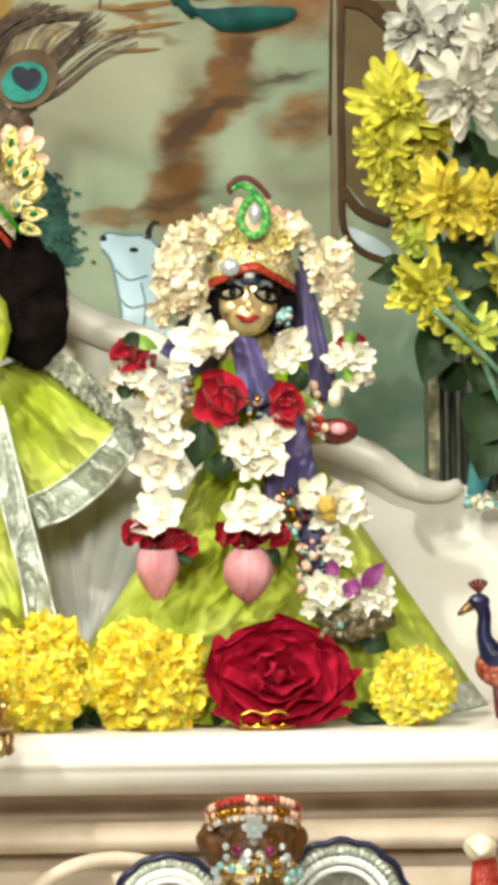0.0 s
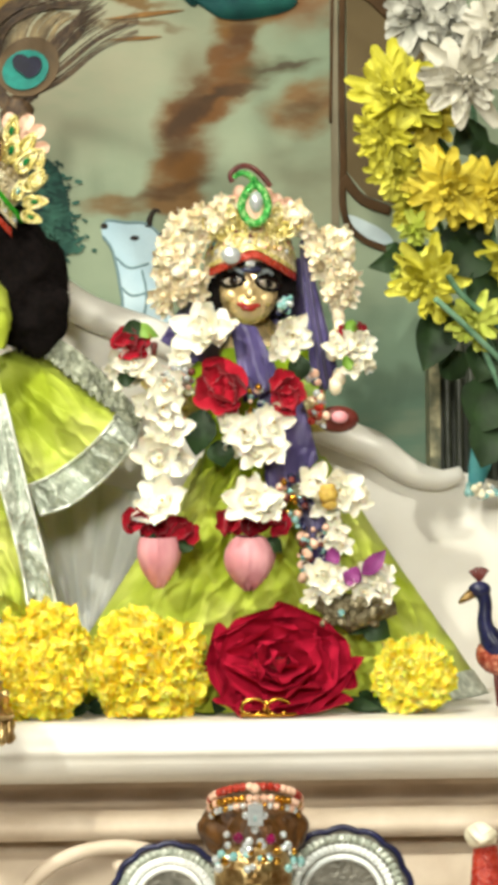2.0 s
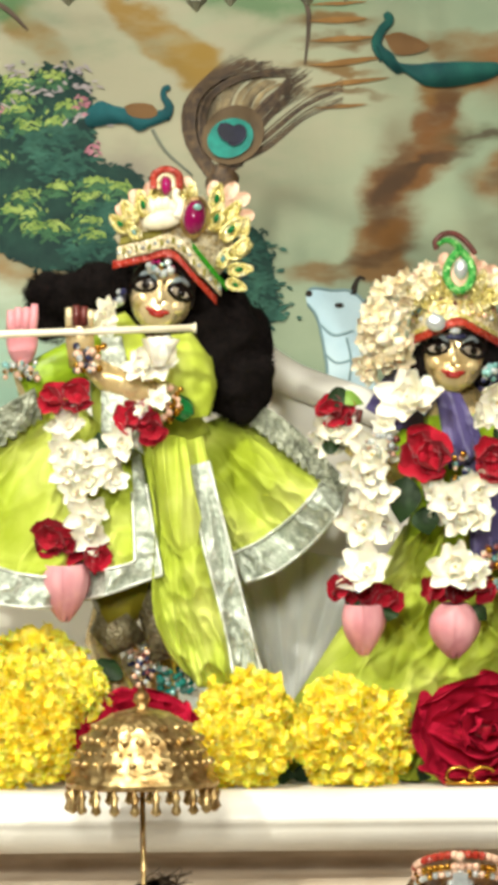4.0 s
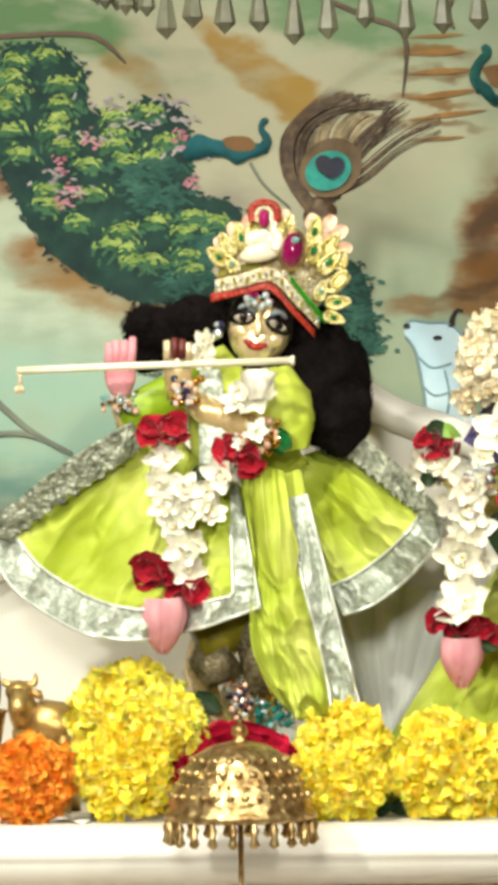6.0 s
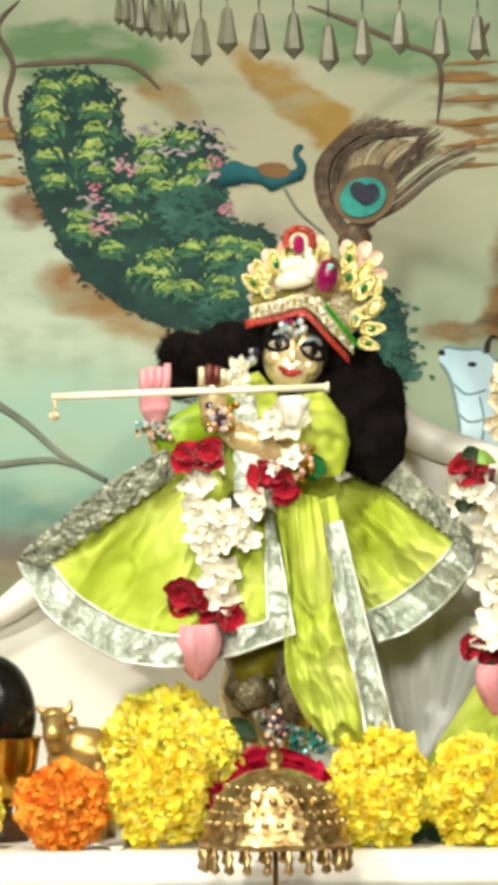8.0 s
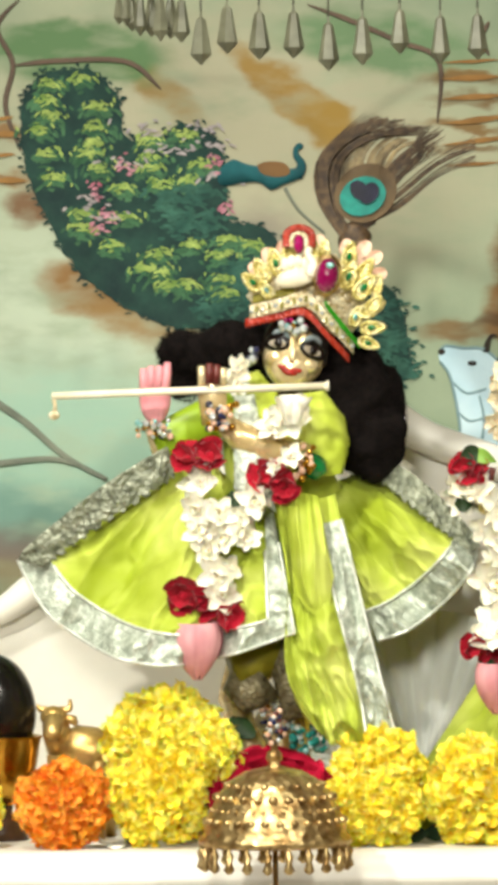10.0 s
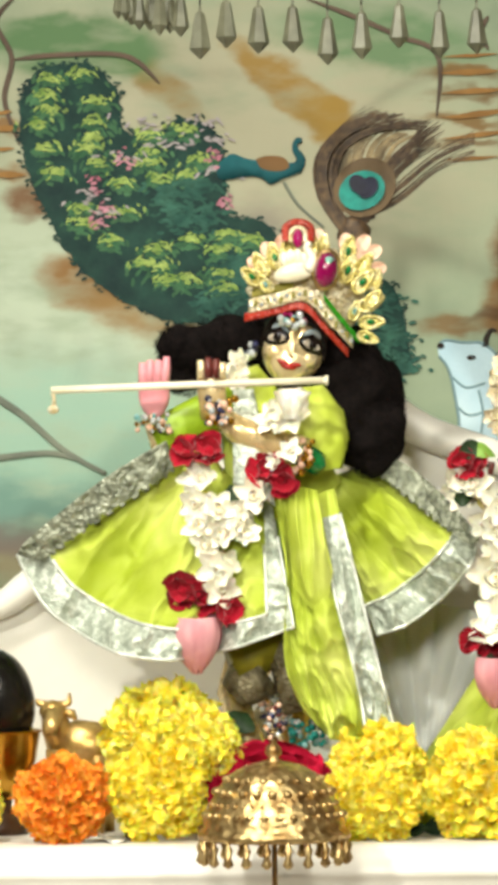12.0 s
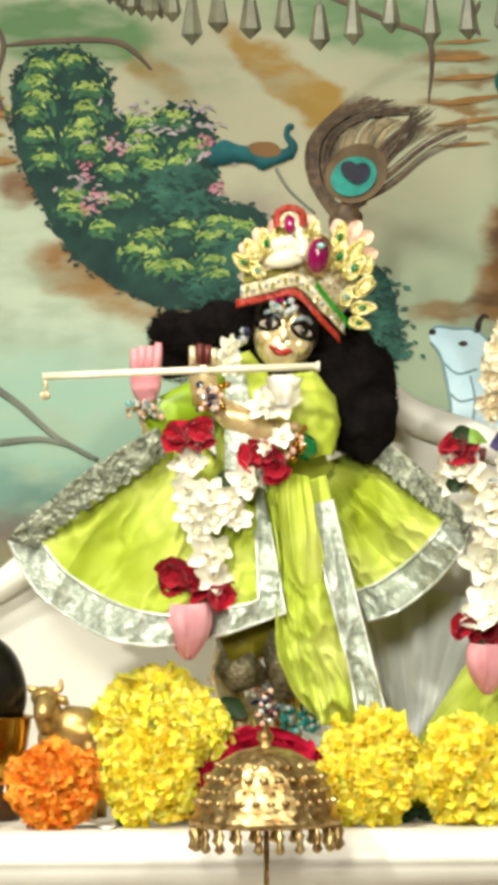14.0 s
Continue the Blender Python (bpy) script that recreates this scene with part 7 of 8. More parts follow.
part("finial", Shape().lathe(pc, [(0, 0.0760), (0.0024, 0.0736), (0.0024, 0.0600), (0.0048, 0.0576), (0.0056, 0.0536), (0.0032, 0.0504), (0.0064, 0.0480), (0.0072, 0.0448)], 0, 16), GOLD_OLD, par)
tuft = Shape()
gt = random.Random(6)
for k in range(30):
    q = gt.random()
    tuft.ball((pc.x + gt.uniform(-1, 1) * 0.0052 * (1 - 0.5 * q) + 0.002 * q, PY - gt.uniform(0, 0.006), pc.z + 0.064 + 0.022 * q), (0.0019, 0.0019, 0.0019), k % 5, None, 8, 5)
part("bead_tuft", tuft, [NAVY, PINKPEARL, MAROON, JEWEL_CLEAR, DARKWOOD], par, "tuft of dark and pink beads")
part("rod", Shape().tube([(pc.x, PY, SHELF - 0.452), (pc.x, PY, pc.z + 0.03)], 0.0018, 0, 10), GOLD_OLD, par)
part("foot", Shape().lathe((pc.x, PY, SHELF - 0.452), [(0.0, 0.02), (0.006, 0.018), (0.02, 0.008), (0.03, 0.0), (0.0, 0.0)], 0, 24), GOLD_OLD, par)

# ---- lower tier: crowned small statue, silver throne, ring ----
LZ = SHELF - 0.452
cc = Vector((0.1137, -0.2000, 1.1874))
low_s = Shape()
low_s.lathe((cc.x, PY, LZ), [(0.0, 0.0), (0.07, 0.0), (0.072, 0.02), (0.04, 0.2), (0.025, 0.29), (0.022, cc.z - LZ - 0.06), (0.0, cc.z - LZ - 0.05)], 0, 24)
low_s.ball((cc.x, PY, cc.z - 0.028), (0.026, 0.026, 0.034), 0, None, 20, 14)
whole("small_statue", low_s, GOLD_OLD, (cc.x, PY, LZ), "small gilt statue standing on the lower step", "statue")
lw = Shape()
lw.ball((0.0969, -0.1900, 1.1903), (0.0184, 0.02, 0.0168), 0, None, 24, 16, 0.004, 80)
lw.ball((0.1326, -0.1900, 1.1898), (0.0176, 0.02, 0.0168), 0, None, 24, 16, 0.004, 80)
lw.ball((0.1141, -0.1900, 1.1863), (0.0264, 0.03, 0.0192), 0, None, 24, 16, 0.003, 80)
whole("brown_wig", lw, mat("brown_hair", "3a2208", "6b4414", rough=0.5, scale=200, bump=0.6, bscale=500, stretch=(1, 1, 0.2)), (0.1140, -0.1900, 1.1713), "glossy brown wig on the small statue", "wig")
tiara = thing("rhinestone_tiara", (0.1125, -0.2300, 1.1832), "rhinestone tiara with red beads and a cross of stones", "tiara")
KB = [Shape().ball((0, 0, 0), (1, 1, 1), 0, None, 8, 5).mesh("bead", m) for m in (REDBEAD, PINKPEARL, GOLD, JEWEL_CLEAR, JEWEL_AQUA, JEWEL_RED)]


def bead(px, size, kind):
    b = new("bead", KB[kind])
    b.parent = tiara
    b.matrix_local = Matrix.Translation(Vector(px) - tiara.location) @ Matrix.Scale(size, 4)


tc = Vector((0.1152, -0.2050, 1.2104))
for i in range(21):
    a = math.pi * (1.0 + i / 20)
    x, y = 0.0296 * math.cos(a), 0.030 * math.sin(a)
    lift = 0.0096 * math.sin(math.pi * i / 20)
    bead(tc + Vector((x, y, lift * 1.3)), 0.0030, g.choice((0, 0, 1)))
    bead(tc + Vector((x, y, lift - 0.0048)), 0.0028, g.choice((1, 2, 2)))
    bead(tc + Vector((x * 0.97, y, lift - 0.0096)), 0.0024, g.choice((2, 3, 1)))
for px, sz, kd in (((0.1138, -0.2420, 1.2222), 11, 1), ((0.1137, -0.2420, 1.2104), 10, 3), ((0.1078, -0.2420, 1.2046), 9, 3), ((0.1196, -0.2420, 1.2044), 9, 3), ((0.1135, -0.2460, 1.2034), 14, 4), ((0.1136, -0.2420, 1.1956), 10, 3),
                   ((0.1025, -0.2420, 1.1899), 13, 5), ((0.1239, -0.2420, 1.1888), 12, 5), ((0.0952, -0.2400, 1.1920), 8, 3), ((0.1321, -0.2400, 1.1914), 8, 3), ((0.1098, -0.2420, 1.1875), 10, 3), ((0.1172, -0.2420, 1.1867), 10, 3), ((0.1430, -0.2400, 1.1735), 12, 4), ((0.1385, -0.2400, 1.1706), 9, 3)):
    bead(px, 0.0004 * sz * 0.8, kd)
for i in range(36):
    bead(Vector((0.1134, -0.2420, 1.1771)) + Vector((g.uniform(-1, 1) * 0.0264, g.uniform(-0.004, 0), g.uniform(-1, 1) * 0.0088)), 0.0004 * g.uniform(5, 8.5), g.choice((3, 3, 3, 3, 3, 2, 4)))
part("square_stone", Shape().box((0.1086, -0.2500, 1.1985), (0.1186, -0.2440, 1.2125)), JEWEL_CLEAR, tiara, "large square clear stone", smooth=False)
wing = thing("silver_throne", (0.1145, -0.1700, 1.1463), "silver scalloped throne with navy outline on the step", "throne")
for cx, cz, rr, name in (((0.0593, -0.1700, 1.1471)[0], (0.0592, -0.1700, 1.1395)[2], 0.0384, "wing"), ((0.1747, -0.1700, 1.1454)[0], (0.1747, -0.1700, 1.1416)[2], 0.0448, "wing")):
    out = []
    for i in range(81):
        a = math.pi * i / 80
        sc = 1 + 0.045 * abs(math.sin(7 * a))
        out.append((cx - rr * sc * math.cos(a), cz + rr * sc * math.sin(a)))
    body = out + [(cx + rr, LZ), (cx - rr, LZ)]
    wpart = part(name, Shape().flat(body, -0.17, 0.008), SILVER, wing, smooth=False)
    part("outline", Shape().tube([(x, -0.171, z) for x, z in out], 0.0022, 0, 6), NAVY, wpart, "navy enamel outline")
    part("inner_band", Shape().tube([(cx - 0.60 * rr * math.cos(math.pi * i / 40), -0.171, cz + 0.60 * rr * math.sin(math.pi * i / 40)) for i in range(41)], 0.0022, 0, 8), FLUTED, wpart)
    for q, mt in ((0.88, LACE), (0.74, FLUTED)):
        sc_me = Shape().ball((0, 0, 0), (0.0034, 0.002, 0.0030), 0, None, 8, 5).mesh("scallop", mt)
        for i in range(27):
            a = math.pi * (i + 0.5) / 27
            sc = new("scallop", sc_me)
            sc.parent = wpart
            sc.location = Vector((cx - rr * q * math.cos(a), -0.171, cz + rr * q * math.sin(a))) - wing.location
ringo = Shape()
rc = Vector((0.0235, -0.1400, 1.1212))
ringo.tube([(rc.x - 0.0680 * math.cos(math.pi * i / 40), -0.14, rc.z + 0.0528 * math.sin(math.pi * i / 40)) for i in range(41)] , 0.0052, 0, 12)
ringo.tube([(rc.x - 0.0680, -0.14, rc.z), (rc.x - 0.0680, -0.14, LZ)], 0.0052, 0, 12)
ringo.tube([(rc.x + 0.0680, -0.14, rc.z), (rc.x + 0.0680, -0.14, LZ)], 0.0052, 0, 12)
ringo.tube([(0.0239, -0.1400, 1.1640), (0.0276, -0.1400, 1.1554), (0.0300, -0.1400, 1.1286)], 0.0036, 0, 10)
whole("white_arch", ringo, STONE, (rc.x, -0.14, LZ), "white round arch standing on the lower step", "arch")
rt = Shape()
rt.ball((0.2672, -0.1800, 1.1823), (0.0112, 0.010, 0.0092), 0, None, 24, 16, 0.0012, 120)
rt.tube([(0.2595, -0.1900, 1.1880), (0.2658, -0.1950, 1.1809), (0.2746, -0.1900, 1.1841)], 0.0036, 0, 10)
rt.tube([(0.2701, -0.1800, 1.1755), (0.2714, -0.1800, 1.1452), ((0.2714, -0.1800, 1.1452)[0], -0.18, LZ)], [0.0080, 0.0120, 0.0240], 1, 16)
whole("turbaned_figure", rt, [IVORY, REDBEAD], ((0.2714, -0.1800, 1.1452)[0], -0.18, LZ), "small figure with a white turban and red coat", "statue")

# ---- brass cow, brass cup with black stone ----
cowf = Shape()
cowf.tube([(-0.2539, 0.0000, 1.3184), (-0.2410, 0.0000, 1.3198), (-0.2250, 0.0000, 1.3169), (-0.2151, 0.0000, 1.3108)], [0.0120, 0.0168, 0.0184, 0.0120], 0, 16)
cowf.tube([(-0.2490, 0.0000, 1.3191), (-0.2541, -0.0050, 1.3314), (-0.2552, -0.0100, 1.3429)], [0.0128, 0.0104, 0.0088], 0, 14)
cowf.ball((-0.2556, -0.0140, 1.3431), (0.0096, 0.0096, 0.0080), 0)
cowf.tube([(-0.2544, -0.0200, 1.3410), (-0.2552, -0.0300, 1.3328), (-0.2550, -0.0330, 1.3290)], [0.0072, 0.0060, 0.0048], 0, 12)
cowf.tube(curve([(-0.2510, -0.0120, 1.3477), (-0.2446, -0.0120, 1.3484), (-0.2437, -0.0120, 1.3556)], 8), [0.0032, 0.0028, 0.0028, 0.0024, 0.0024, 0.0020, 0.0016, 0.0012, 0.0008], 0, 8)
cowf.tube(curve([(-0.2605, -0.0120, 1.3478), (-0.2653, -0.0120, 1.3486), (-0.2669, -0.0120, 1.3518)], 8), [0.0032, 0.0028, 0.0028, 0.0024, 0.0024, 0.0020, 0.0016, 0.0012, 0.0008], 0, 8)
cowf.tube([(-0.2486, -0.0120, 1.3429), (-0.2415, -0.0120, 1.3405), (-0.2391, -0.0120, 1.3373)], [0.0024, 0.0036, 0.0012], 0, 8)
for a in ((-0.2553, -0.0120, 1.3159), (-0.2500, 0.0120, 1.3136), (-0.2242, -0.0120, 1.3116), (-0.2187, 0.0120, 1.3093)):
    cowf.tube([a, (a[0], a[1], SHELF)], [0.0056, 0.0044], 0, 10)
cowf.tube(curve([(-0.2150, 0.0000, 1.3168), (-0.2099, 0.0000, 1.3068), (-0.2125, 0.0000, 1.2908)], 8), 0.0024, 0, 8)
whole("brass_cow", cowf, BRASS_SOFT, (-0.2377, 0.0000, 1.2551), "small polished brass cow figurine on the slab", "figurine")
cup = thing("brass_cup", (-0.2929, -0.0100, 1.2563), "polished brass cup on a dark foot", "cup")
uc = Vector((-0.2945, -0.0100, 1.3281))
dz = uc.z - SHELF
part("bowl", Shape().lathe((uc.x, uc.y, SHELF), [(0.0, dz - 0.0480), (0.0096, dz - 0.0472), (0.0192, dz - 0.0380), (0.0264, dz - 0.0200), (0.0296, dz), (0.0312, dz + 0.0012), (0.0296, dz + 0.0020), (0.0272, dz - 0.0008), (0.0160, dz - 0.0360), (0.0, dz - 0.0400)], 0, 40), GOLD, cup)
part("foot", Shape().lathe((uc.x, uc.y, SHELF), [(0.0096, dz - 0.0476), (0.0088, dz - 0.0520), (0.0184, 0.0056), (0.0208, 0.0), (0.0, 0.0)], 0, 32), DARKWOOD, cup, "dark wooden foot")
whole("black_stone", Shape().ball(uc + Vector((-0.0072, 0, 0.0184)), (0.0336, 0.0304, 0.0416), 0, None, 36, 24, 0.001, 30), SHALI, uc, "smooth black stone egg resting in the brass cup", "stone")
whole("red_sprig", Shape().ball((-0.3018, 0.0000, 1.4136), (0.0040, 0.0032, 0.0072), 0, None, 12, 8, 0.003, 200), ROSE_DEEP, (-0.3018, 0.0000, 1.4076), "small red flower on top of the stone", "flower")
pebble = Shape().ball((-0.1969, -0.0850, 1.2631), (0.0056, 0.0040, 0.0052), 0, None, 8, 6, 0.002, 200)
whole("dark_seed", pebble, DARKWOOD, (-0.1969, -0.0850, 1.2584), "dark brown seed lying on the slab", "seed")
foil = Shape().sheet(lambda s, r: ((-0.2277, -0.0800, 1.2622)[0] + 0.0272 * s, -0.07 - 0.03 * r, SHELF + 0.0025 + 0.004 * math.sin(6 * s) * math.sin(4 * r) ** 2), 14, 8, 0.001)
whole("silver_foil", foil, LACE_EDGE, (-0.2160, -0.0800, 1.2582), "crumpled piece of silver foil on the slab", "foil")

# ---- peacock figurine ----
pk = Shape()
pk.tube(curve([(0.3049, -0.0200, 1.2890), (0.2945, -0.0250, 1.2975), (0.2856, -0.0280, 1.3137), (0.2858, -0.0280, 1.3295), (0.2827, -0.0280, 1.3383)], 14), [0.0120, 0.0120, 0.0116, 0.0112, 0.0104, 0.0088, 0.0068, 0.0056, 0.0052, 0.0048, 0.0048, 0.0048, 0.0052, 0.0052, 0.0048], 0, 14)
pk.ball((0.2818, -0.0290, 1.3392), (0.0080, 0.0056, 0.0060), 0)
pk.tube([(0.2766, -0.0290, 1.3369), (0.2698, -0.0290, 1.3322), (0.2670, -0.0290, 1.3298)], [0.0040, 0.0024, 0.0008], 1, 8)
for k, a in enumerate((-38, -14, 10, 30)):
    q = radians(a)
    p = Vector((0.2819, -0.0280, 1.3447))
    pk.tube([p, p + Vector((0.0104 * math.sin(q), 0, 0.0104 * math.cos(q)))], [0.0008, 0.0020], 2, 6)
pk.ball((0.3008, -0.0220, 1.2932), (0.0216, 0.0136, 0.0160), 3, None, 24, 14)
pk.tube([(0.2939, -0.0220, 1.2833), ((0.2960, 0.0000, 1.2818)[0], -0.022, SHELF)], [0.0028, 0.0024], 2, 8)
pk.tube([(0.3036, -0.0120, 1.2825), ((0.3048, 0.0000, 1.2817)[0], -0.012, SHELF)], [0.0028, 0.0024], 2, 8)
pk.tube([(0.3150, -0.0200, 1.2969), (0.3430, -0.0200, 1.3045), (0.3670, -0.0200, 1.3002)], [0.0136, 0.0112, 0.0040], 3, 14)
whole("peacock_figurine", pk, [NAVY, GOLD_OLD, MAROON, mat("red_enamel_pattern", "7a2c20", "c98a70", "9c4a38", rough=0.3, scale=260, bump=0.3, voro=True)], ((0.2966, -0.0200, 1.2513)[0], -0.02, SHELF), "navy enamel peacock figurine with a red patterned body", "figurine")

# ---- vase of silk flowers ----
vz = Vector((0.3386, 0.1200, 1.3979))
# wispy feather of a small statue on the step
wisp = Shape()
gw = random.Random(8)
wo = Vector((-0.0906, -0.2000, 1.1529))
for k in range(60):
    t = gw.random()
    ribbon(wisp, [wo + Vector((0, 0, -0.02)), wo + Vector((-0.01 + 0.02 * t, 0, 0.02)), wo + Vector((-0.014 + 0.034 * t, 0, 0.045)), wo + Vector((gw.uniform(0.0, 0.03), 0, gw.uniform(0.044, 0.06)))], 0.0009, 0.0003)
wq = Shape().tube([(wo.x, -0.2, LZ), (wo.x, -0.2, wo.z)], [0.004, 0.0016], 0, 8)
wf = thing("feather_wand", (wo.x, -0.2, LZ), "small dark feather wand standing on the step", "feather")
tagged(part("barb_tuft", wisp, FEATHER, wf), kind="stuff")
part("handle", wq, DARKWOOD, wf)
part("eye", Shape().ball(wo + Vector((0.004, -0.004, 0.016)), (0.012, 0.002, 0.010), 0, None, 16, 8), TEAL, wf)
vase = thing("silk_flower_bouquet", (vz.x, 0.12, vz.z), "yellow and white silk chrysanthemums in a tall vase", "bouquet")
part("vase", Shape().lathe(vz, [(0.0, 0.0), (0.026, 0.0), (0.03, 0.01), (0.022, 0.04), (0.03, 0.09), (0.034, 0.11), (0.03, 0.112), (0.0, 0.1)], 0, 32), SILVER, vase)


def mum_mesh(seed, material, rings=4, loose=0.0):
    s = Shape()
    r = random.Random(seed)
    for ring in range(rings):
        n = 9 + 3 * ring
        for k in range(n):
            a = 2 * math.pi * (k + 0.5 * (ring % 2)) / n + r.uniform(-0.22, 0.22)
            tilt = 16 + (90 + 30 * loose) * ring / (rings - 1) + r.uniform(-20, 20)
            m = Matrix.Rotation(a, 4, "Z") @ Matrix.Translation((0, 0.04, -0.06 * ring)) @ Matrix.Rotation(-radians(tilt), 4, "X") @ Matrix.Rotation(r.uniform(-0.4, 0.4), 4, "Y")
            petal(s, (0.42 + 0.13 * ring) * r.uniform(0.75, 1.12), 0.085 + 0.020 * ring, m, cup=r.uniform(0.1, 0.5), curl=r.uniform(-0.5, 0.35), ruffle=0.09, nu=5, nv=8, seed=k * 1.7 + seed + ring)
    return s.mesh("chrysanthemum", material)


# MUM_S is the white flower with its shade painted into the petals
MUM_Y, MUM_G, MUM_W, MUM_S = mum_mesh(1, SILK_YELLOW), mum_mesh(2, SILK_GOLD), mum_mesh(3, SILK_WHITE), mum_mesh(4, SILK_WHITE_SHADED)
MUM_L = mum_mesh(5, mat("lime_silk_petals", "a8b83a", "ccd264", rough=0.7, scale=60, bump=0.1, island=0.1), 3, 0.3)
gm = random.Random(3)
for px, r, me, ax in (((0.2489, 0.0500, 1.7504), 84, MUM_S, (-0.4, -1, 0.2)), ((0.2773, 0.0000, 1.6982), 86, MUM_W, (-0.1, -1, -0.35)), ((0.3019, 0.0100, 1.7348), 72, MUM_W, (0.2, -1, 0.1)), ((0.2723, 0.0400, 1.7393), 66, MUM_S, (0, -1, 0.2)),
                      ((0.2290, 0.0200, 1.6919), 84, MUM_Y, (-0.3, -1, 0.25)), ((0.2182, 0.0200, 1.6598), 62, MUM_Y, (-0.6, -0.9, -0.25)), ((0.2575, 0.0400, 1.6727), 52, MUM_G, (0.1, -1, 0)), ((0.2300, 0.0300, 1.6340), 52, MUM_Y, (-0.4, -0.8, -0.5)),
                      ((0.2646, 0.0100, 1.6228), 76, MUM_G, (0, -1, -0.3)), ((0.2969, 0.0200, 1.6189), 66, MUM_G, (0.2, -1, -0.2)), ((0.2447, 0.0400, 1.6121), 52, MUM_Y, (-0.2, -0.8, -0.5)), ((0.2479, 0.0100, 1.5548), 74, MUM_Y, (-0.55, -0.8, -0.3)), ((0.2342, 0.0300, 1.5654), 46, MUM_L, (-0.8, -0.8, 0)),
                      ((0.2848, 0.0200, 1.5265), 62, MUM_L, (-0.3, -0.9, -0.3)), ((0.2438, 0.0300, 1.5956), 44, MUM_L, (-0.3, -0.9, -0.2)), ((0.3114, 0.0400, 1.5730), 60, MUM_Y, (0.2, -1, 0))):
    put(vase, me, px, ax, 0.0004 * r * 1.27, "chrysanthemum", gm.uniform(0, 6))
for a, b, w in (((0.2595, 0.0500, 1.5778), (0.2092, 0.0300, 1.5676), 0.012), ((0.2732, 0.0600, 1.6472), (0.2378, 0.0500, 1.6531), 0.012), ((0.2839, 0.0500, 1.5776), (0.2547, 0.0400, 1.5897), 0.014), ((0.2673, 0.0500, 1.5411), (0.2489, 0.0400, 1.4926), 0.016), ((0.2922, 0.0500, 1.5897), (0.2706, 0.0400, 1.5572), 0.018),
                ((0.3049, 0.0500, 1.5571), (0.2786, 0.0400, 1.5409), 0.016), ((0.3044, 0.0600, 1.4879), (0.2868, 0.0500, 1.4474), 0.022), ((0.3006, 0.0600, 1.5165), (0.2892, 0.0500, 1.4840), 0.016), ((0.3050, 0.0600, 1.4593), (0.2906, 0.0500, 1.4230), 0.018), ((0.2979, 0.0600, 1.6674), (0.2724, 0.0500, 1.6508), 0.016),
                ((0.3068, 0.0600, 1.6551), (0.2885, 0.0500, 1.6344), 0.016), ((0.2728, 0.0600, 1.6064), (0.2961, 0.0500, 1.5734), 0.018), ((0.2310, 0.0500, 1.5780), (0.2233, 0.0450, 1.5841), 0.006), ((0.2927, 0.0600, 1.5472), (0.3055, 0.0600, 1.5165), 0.018), ((0.2817, 0.0800, 1.4881), (0.2633, 0.0800, 1.5088), 0.012)):
    s = Shape()
    leaf(s, a, b, w, 0.006)
    part("leaf", s, LEAF, vase)
stems = (((0.2596, 0.0300, 1.5490), (0.2875, 0.0500, 1.5227), (0.3197, 0.0900, 1.4877)), ((0.2882, 0.0500, 1.5978), (0.3018, 0.0700, 1.5411), (0.3298, 0.1100, 1.4585)), ((0.2768, 0.0600, 1.5983), (0.2944, 0.0800, 1.5249), (0.3318, 0.1100, 1.4502)), ((0.2907, 0.0400, 1.5246), (0.3096, 0.0700, 1.4919), (0.3318, 0.1100, 1.4543)),
         ((0.2327, 0.0600, 1.6882), (0.2742, 0.0800, 1.5743), (0.3308, 0.1200, 1.4542)), ((0.2850, 0.0500, 1.6953), (0.3072, 0.0800, 1.5740), (0.3370, 0.1200, 1.4541)))
stems += (((0.2537, -0.0100, 1.5444), (0.2733, 0.0000, 1.5276), (0.3101, 0.0300, 1.4944)), ((0.2635, 0.0000, 1.5617), (0.2771, 0.0100, 1.5445), (0.3103, 0.0300, 1.5194)), ((0.2750, 0.0300, 1.5561), (0.2861, 0.0400, 1.5238), (0.3078, 0.0500, 1.4749)))
for pts in stems:
    part("stem", Shape().tube(curve(pts, 14), 0.0022, 0, 8), STEM, vase)
# dark carved post with a pale edge behind the bouquet
cab = thing("carved_post", (0.2831, 0.2000, 1.4153), "dark carved wooden post with a pale edge", "post")
x0, x1, x2 = (0.2657, 0.2000, 1.5262)[0], (0.2739, 0.2000, 1.5261)[0], (0.3268, 0.2000, 1.5256)[0]
z0, z1 = SHELF, (0.2843, 0.2000, 1.5452)[2]
part("shaft", Shape().box((x1 + 0.0005, 0.2, z0), (x2, 0.24, z1)), mat("dark_green_wood", "14180f", "2c3124", rough=0.5, scale=50, bump=0.2, stretch=(1, 1, 0.15)), cab, smooth=False)
fl = Shape()
for k in range(5):
    fl.tube([(x1 + 0.006 + 0.009 * k, 0.2, z0), (x1 + 0.006 + 0.009 * k, 0.2, z1)], 0.0032, 0, 10)
part("reeds", fl, mat("dark_reeded_wood", "20241a", "3c4034", rough=0.45, scale=50, bump=0.15, stretch=(1, 1, 0.15)), cab)
part("pale_edge", Shape().box((x0, 0.195, z0), (x1, 0.235, z1)), mat("flecked_edge", "4a5240", "b8b08c", "7f7c60", rough=0.5, scale=90, bump=0.2), cab, smooth=False)
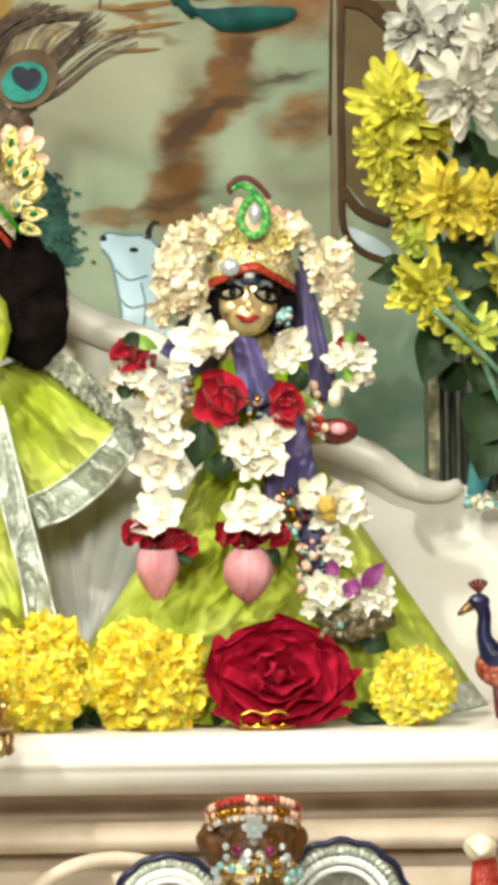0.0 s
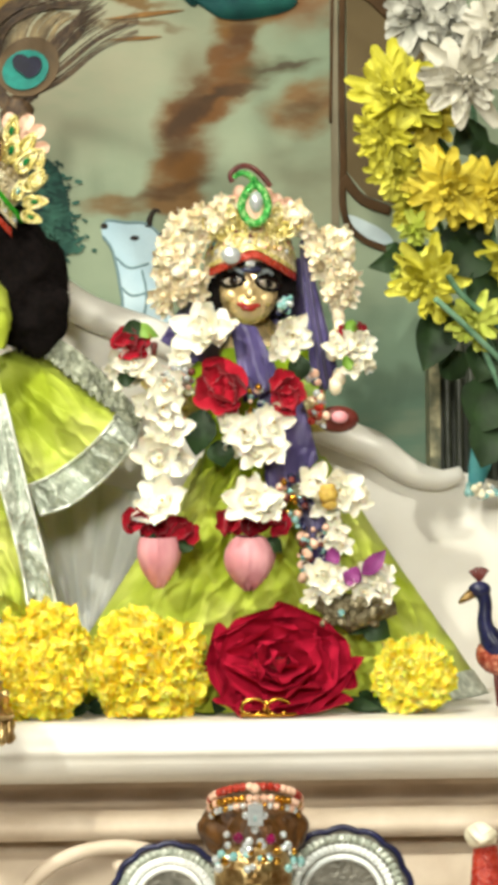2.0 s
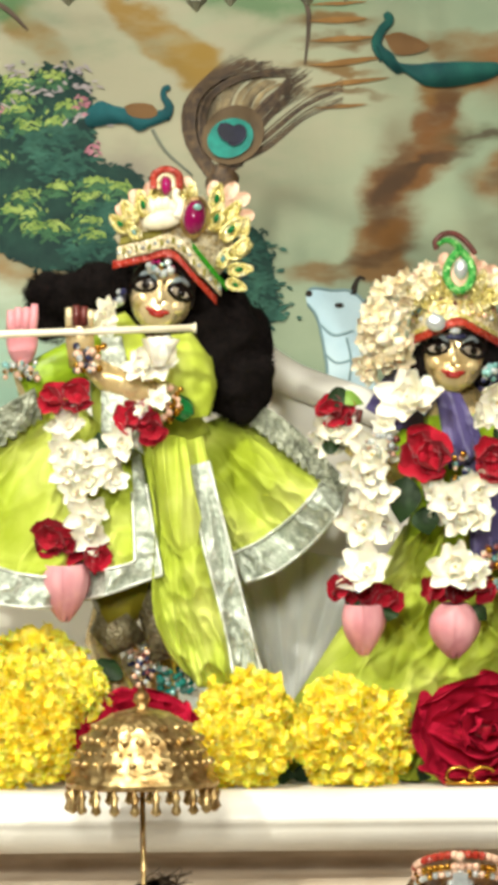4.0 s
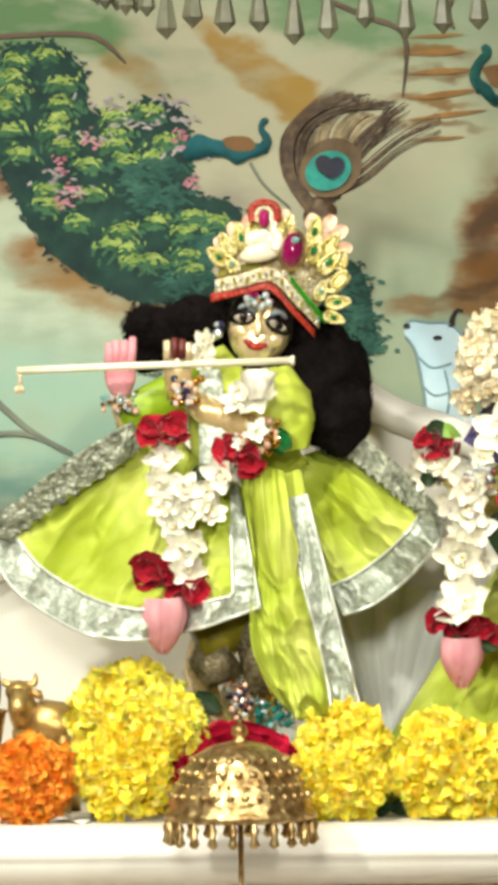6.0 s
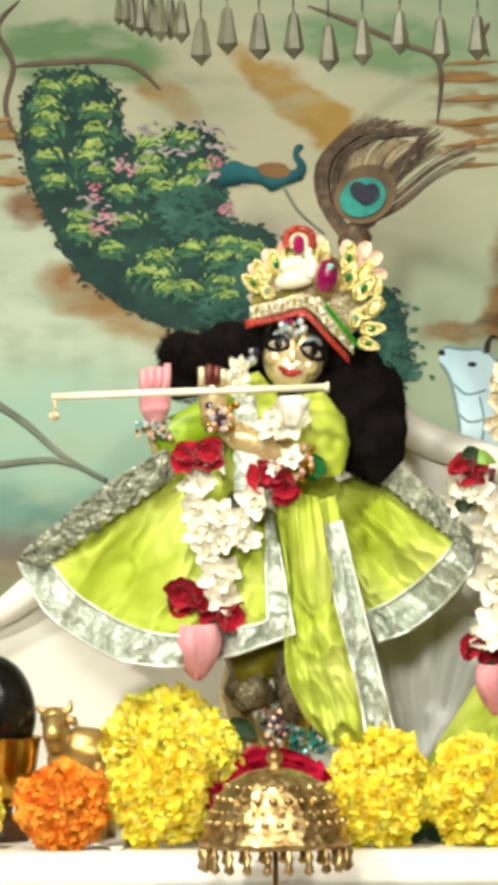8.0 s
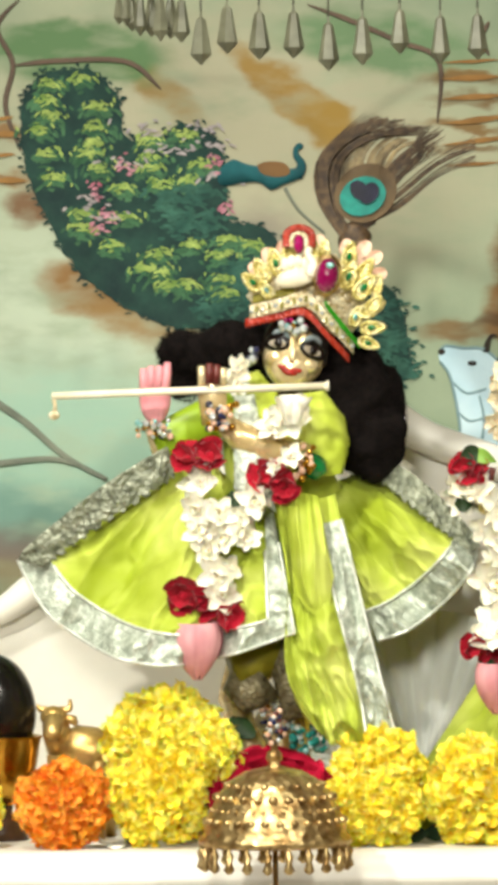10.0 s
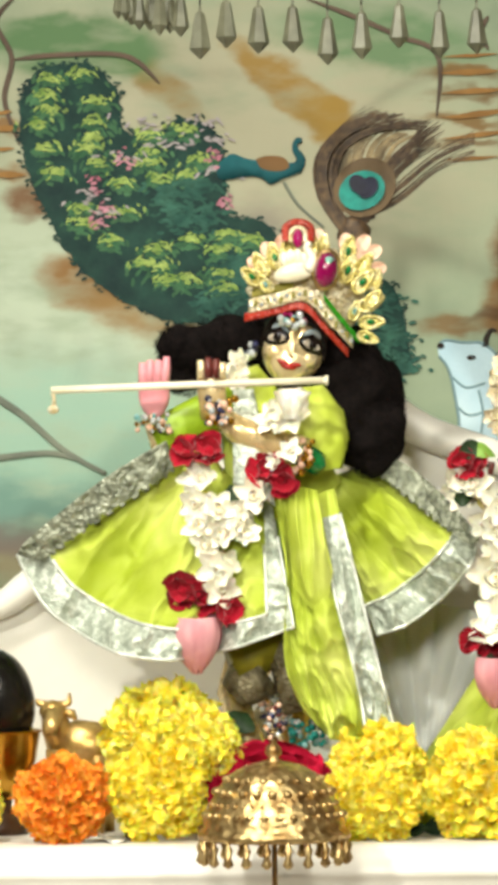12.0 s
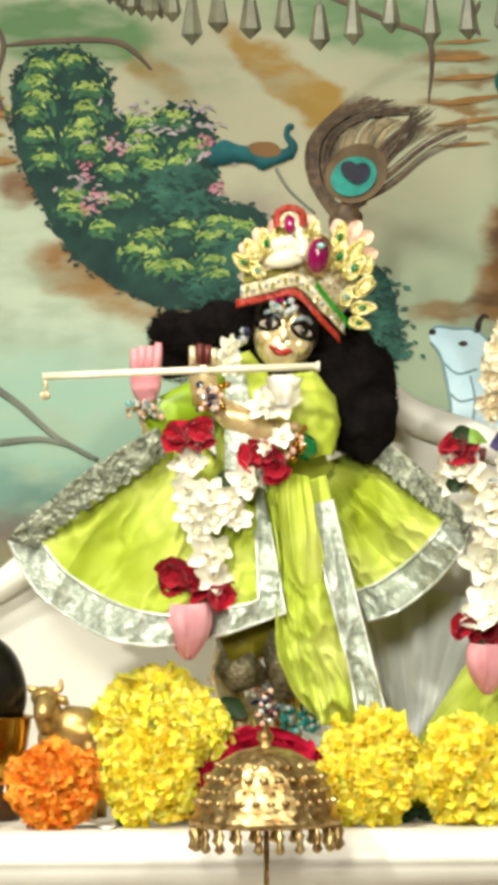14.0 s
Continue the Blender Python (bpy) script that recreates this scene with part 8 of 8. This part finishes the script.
# teal ornament with stones on the side block
tealo = Shape().tube(curve([(0.3047, 0.1000, 1.4547), (0.2974, 0.1000, 1.4341), (0.2919, 0.1000, 1.4135), (0.2901, 0.1000, 1.4032)], 12), [0.0040, 0.0080, 0.0104, 0.0104, 0.0096, 0.0088, 0.0080, 0.0072, 0.0064, 0.0056, 0.0048, 0.0040, 0.0032], 0, 10, 0.4)
whole("teal_ornament", tealo, mat("teal_fabric", "2c7c84", "5aa6aa", rough=0.5, scale=60, bump=0.2), (0.2930, 0.1000, 1.3990), "teal feather-shaped ornament on the throne's side", "ornament")
beads("gem_tray", (0.2971, 0.1000, 1.3990), "row of clear and aqua stones on the throne's side", (0.2970, 0.0980, 1.4052), (0.0120, 0.006, 0.0048), 30, [JEWEL_CLEAR, IVORY, JEWEL_AQUA, JEWEL_GREEN], 0.0032)

# ---- chandelier of cut crystal drops, hung from the ceiling ----
CY = -0.15
chan = thing("chandelier", ((-0.0674, -0.1500, 1.8509)[0], CY, (-0.0674, -0.1500, 1.8509)[2]), "chandelier rim hung with long cut crystal drops", "chandelier")


def crystal(px, length, width):
    s = Shape()
    s.tube([(0, 0, 0), (0, 0, -0.004), (0, 0, -0.006), (0, 0, -length * 0.80), (0, 0, -length)], [0.0008, 0.0008, width * 0.45, width, 0.0003], 0, 6)
    me = s.mesh("crystal_drop", CRYSTAL, smooth=False)
    d = new("crystal_drop", me)
    d.parent = chan
    d.location = Vector(px) + Vector((0, 0, length)) - chan.location
    d.rotation_euler = (0, 0, px[0] * 40)
    part("wire", Shape().tube([Vector(px) + Vector((0, 0, length - 0.001)), Vector(px) + Vector((0, 0, length + 0.030))], 0.0007, 0, 6), PEWTER, chan)


for px, ln, w in (((-0.1990, -0.0900, 1.8228), 60, 10), ((-0.1904, -0.0800, 1.8190), 70, 12), ((-0.1766, -0.0900, 1.8139), 80, 14), ((-0.1628, -0.1000, 1.8111), 84, 14), ((-0.1930, -0.1000, 1.8201), 70, 10), ((-0.1831, -0.1100, 1.8127), 80, 12), ((-0.1687, -0.1200, 1.8076), 90, 15), ((-0.1539, -0.1300, 1.8056), 84, 15), ((-0.1402, -0.1400, 1.7890), 92, 20), ((-0.1221, -0.1500, 1.7954), 92, 19), ((-0.1003, -0.1550, 1.7908), 92, 19), ((-0.0770, -0.1600, 1.7907), 90, 18),
                  ((-0.0536, -0.1600, 1.7820), 92, 18), ((-0.0308, -0.1600, 1.7855), 92, 18), ((-0.0057, -0.1550, 1.7932), 86, 17), ((0.0215, -0.1500, 1.7864), 92, 17), ((0.0467, -0.1400, 1.7900), 88, 18), ((0.0710, -0.1300, 1.7937), 88, 18)):
    crystal(px, 0.0004 * ln, 0.0004 * w)
rim_line = curve([(-0.2023, -0.1000, 1.8512), (-0.1562, -0.1300, 1.8386), (-0.1017, -0.1550, 1.8281), (-0.0523, -0.1600, 1.8222), (0.0007, -0.1550, 1.8265), (0.0502, -0.1400, 1.8297), (0.0851, -0.1200, 1.8352)], 40)
rim_line = [q + Vector((0, 0, 0.018)) for q in rim_line]
part("rim", Shape().tube(rim_line, 0.0028, 0, 10), PEWTER, chan)
back_line = curve([(-0.2023, -0.1000, 1.8512), (-0.1618, -0.0200, 1.8718), (-0.0597, 0.0500, 1.8827), (0.0447, -0.0200, 1.8685), (0.0851, -0.1200, 1.8352)], 40)
part("rim", Shape().tube([q + Vector((0, 0, 0.018)) for q in back_line], 0.0028, 0, 10), PEWTER, chan)
part("hanging_rod", Shape().tube([rim_line[20], (chan.location.x, CY + 0.06, rim_line[20].z + 0.25), (chan.location.x, CY + 0.06, 3.0)], 0.004, 0, 10), SILVER, chan)
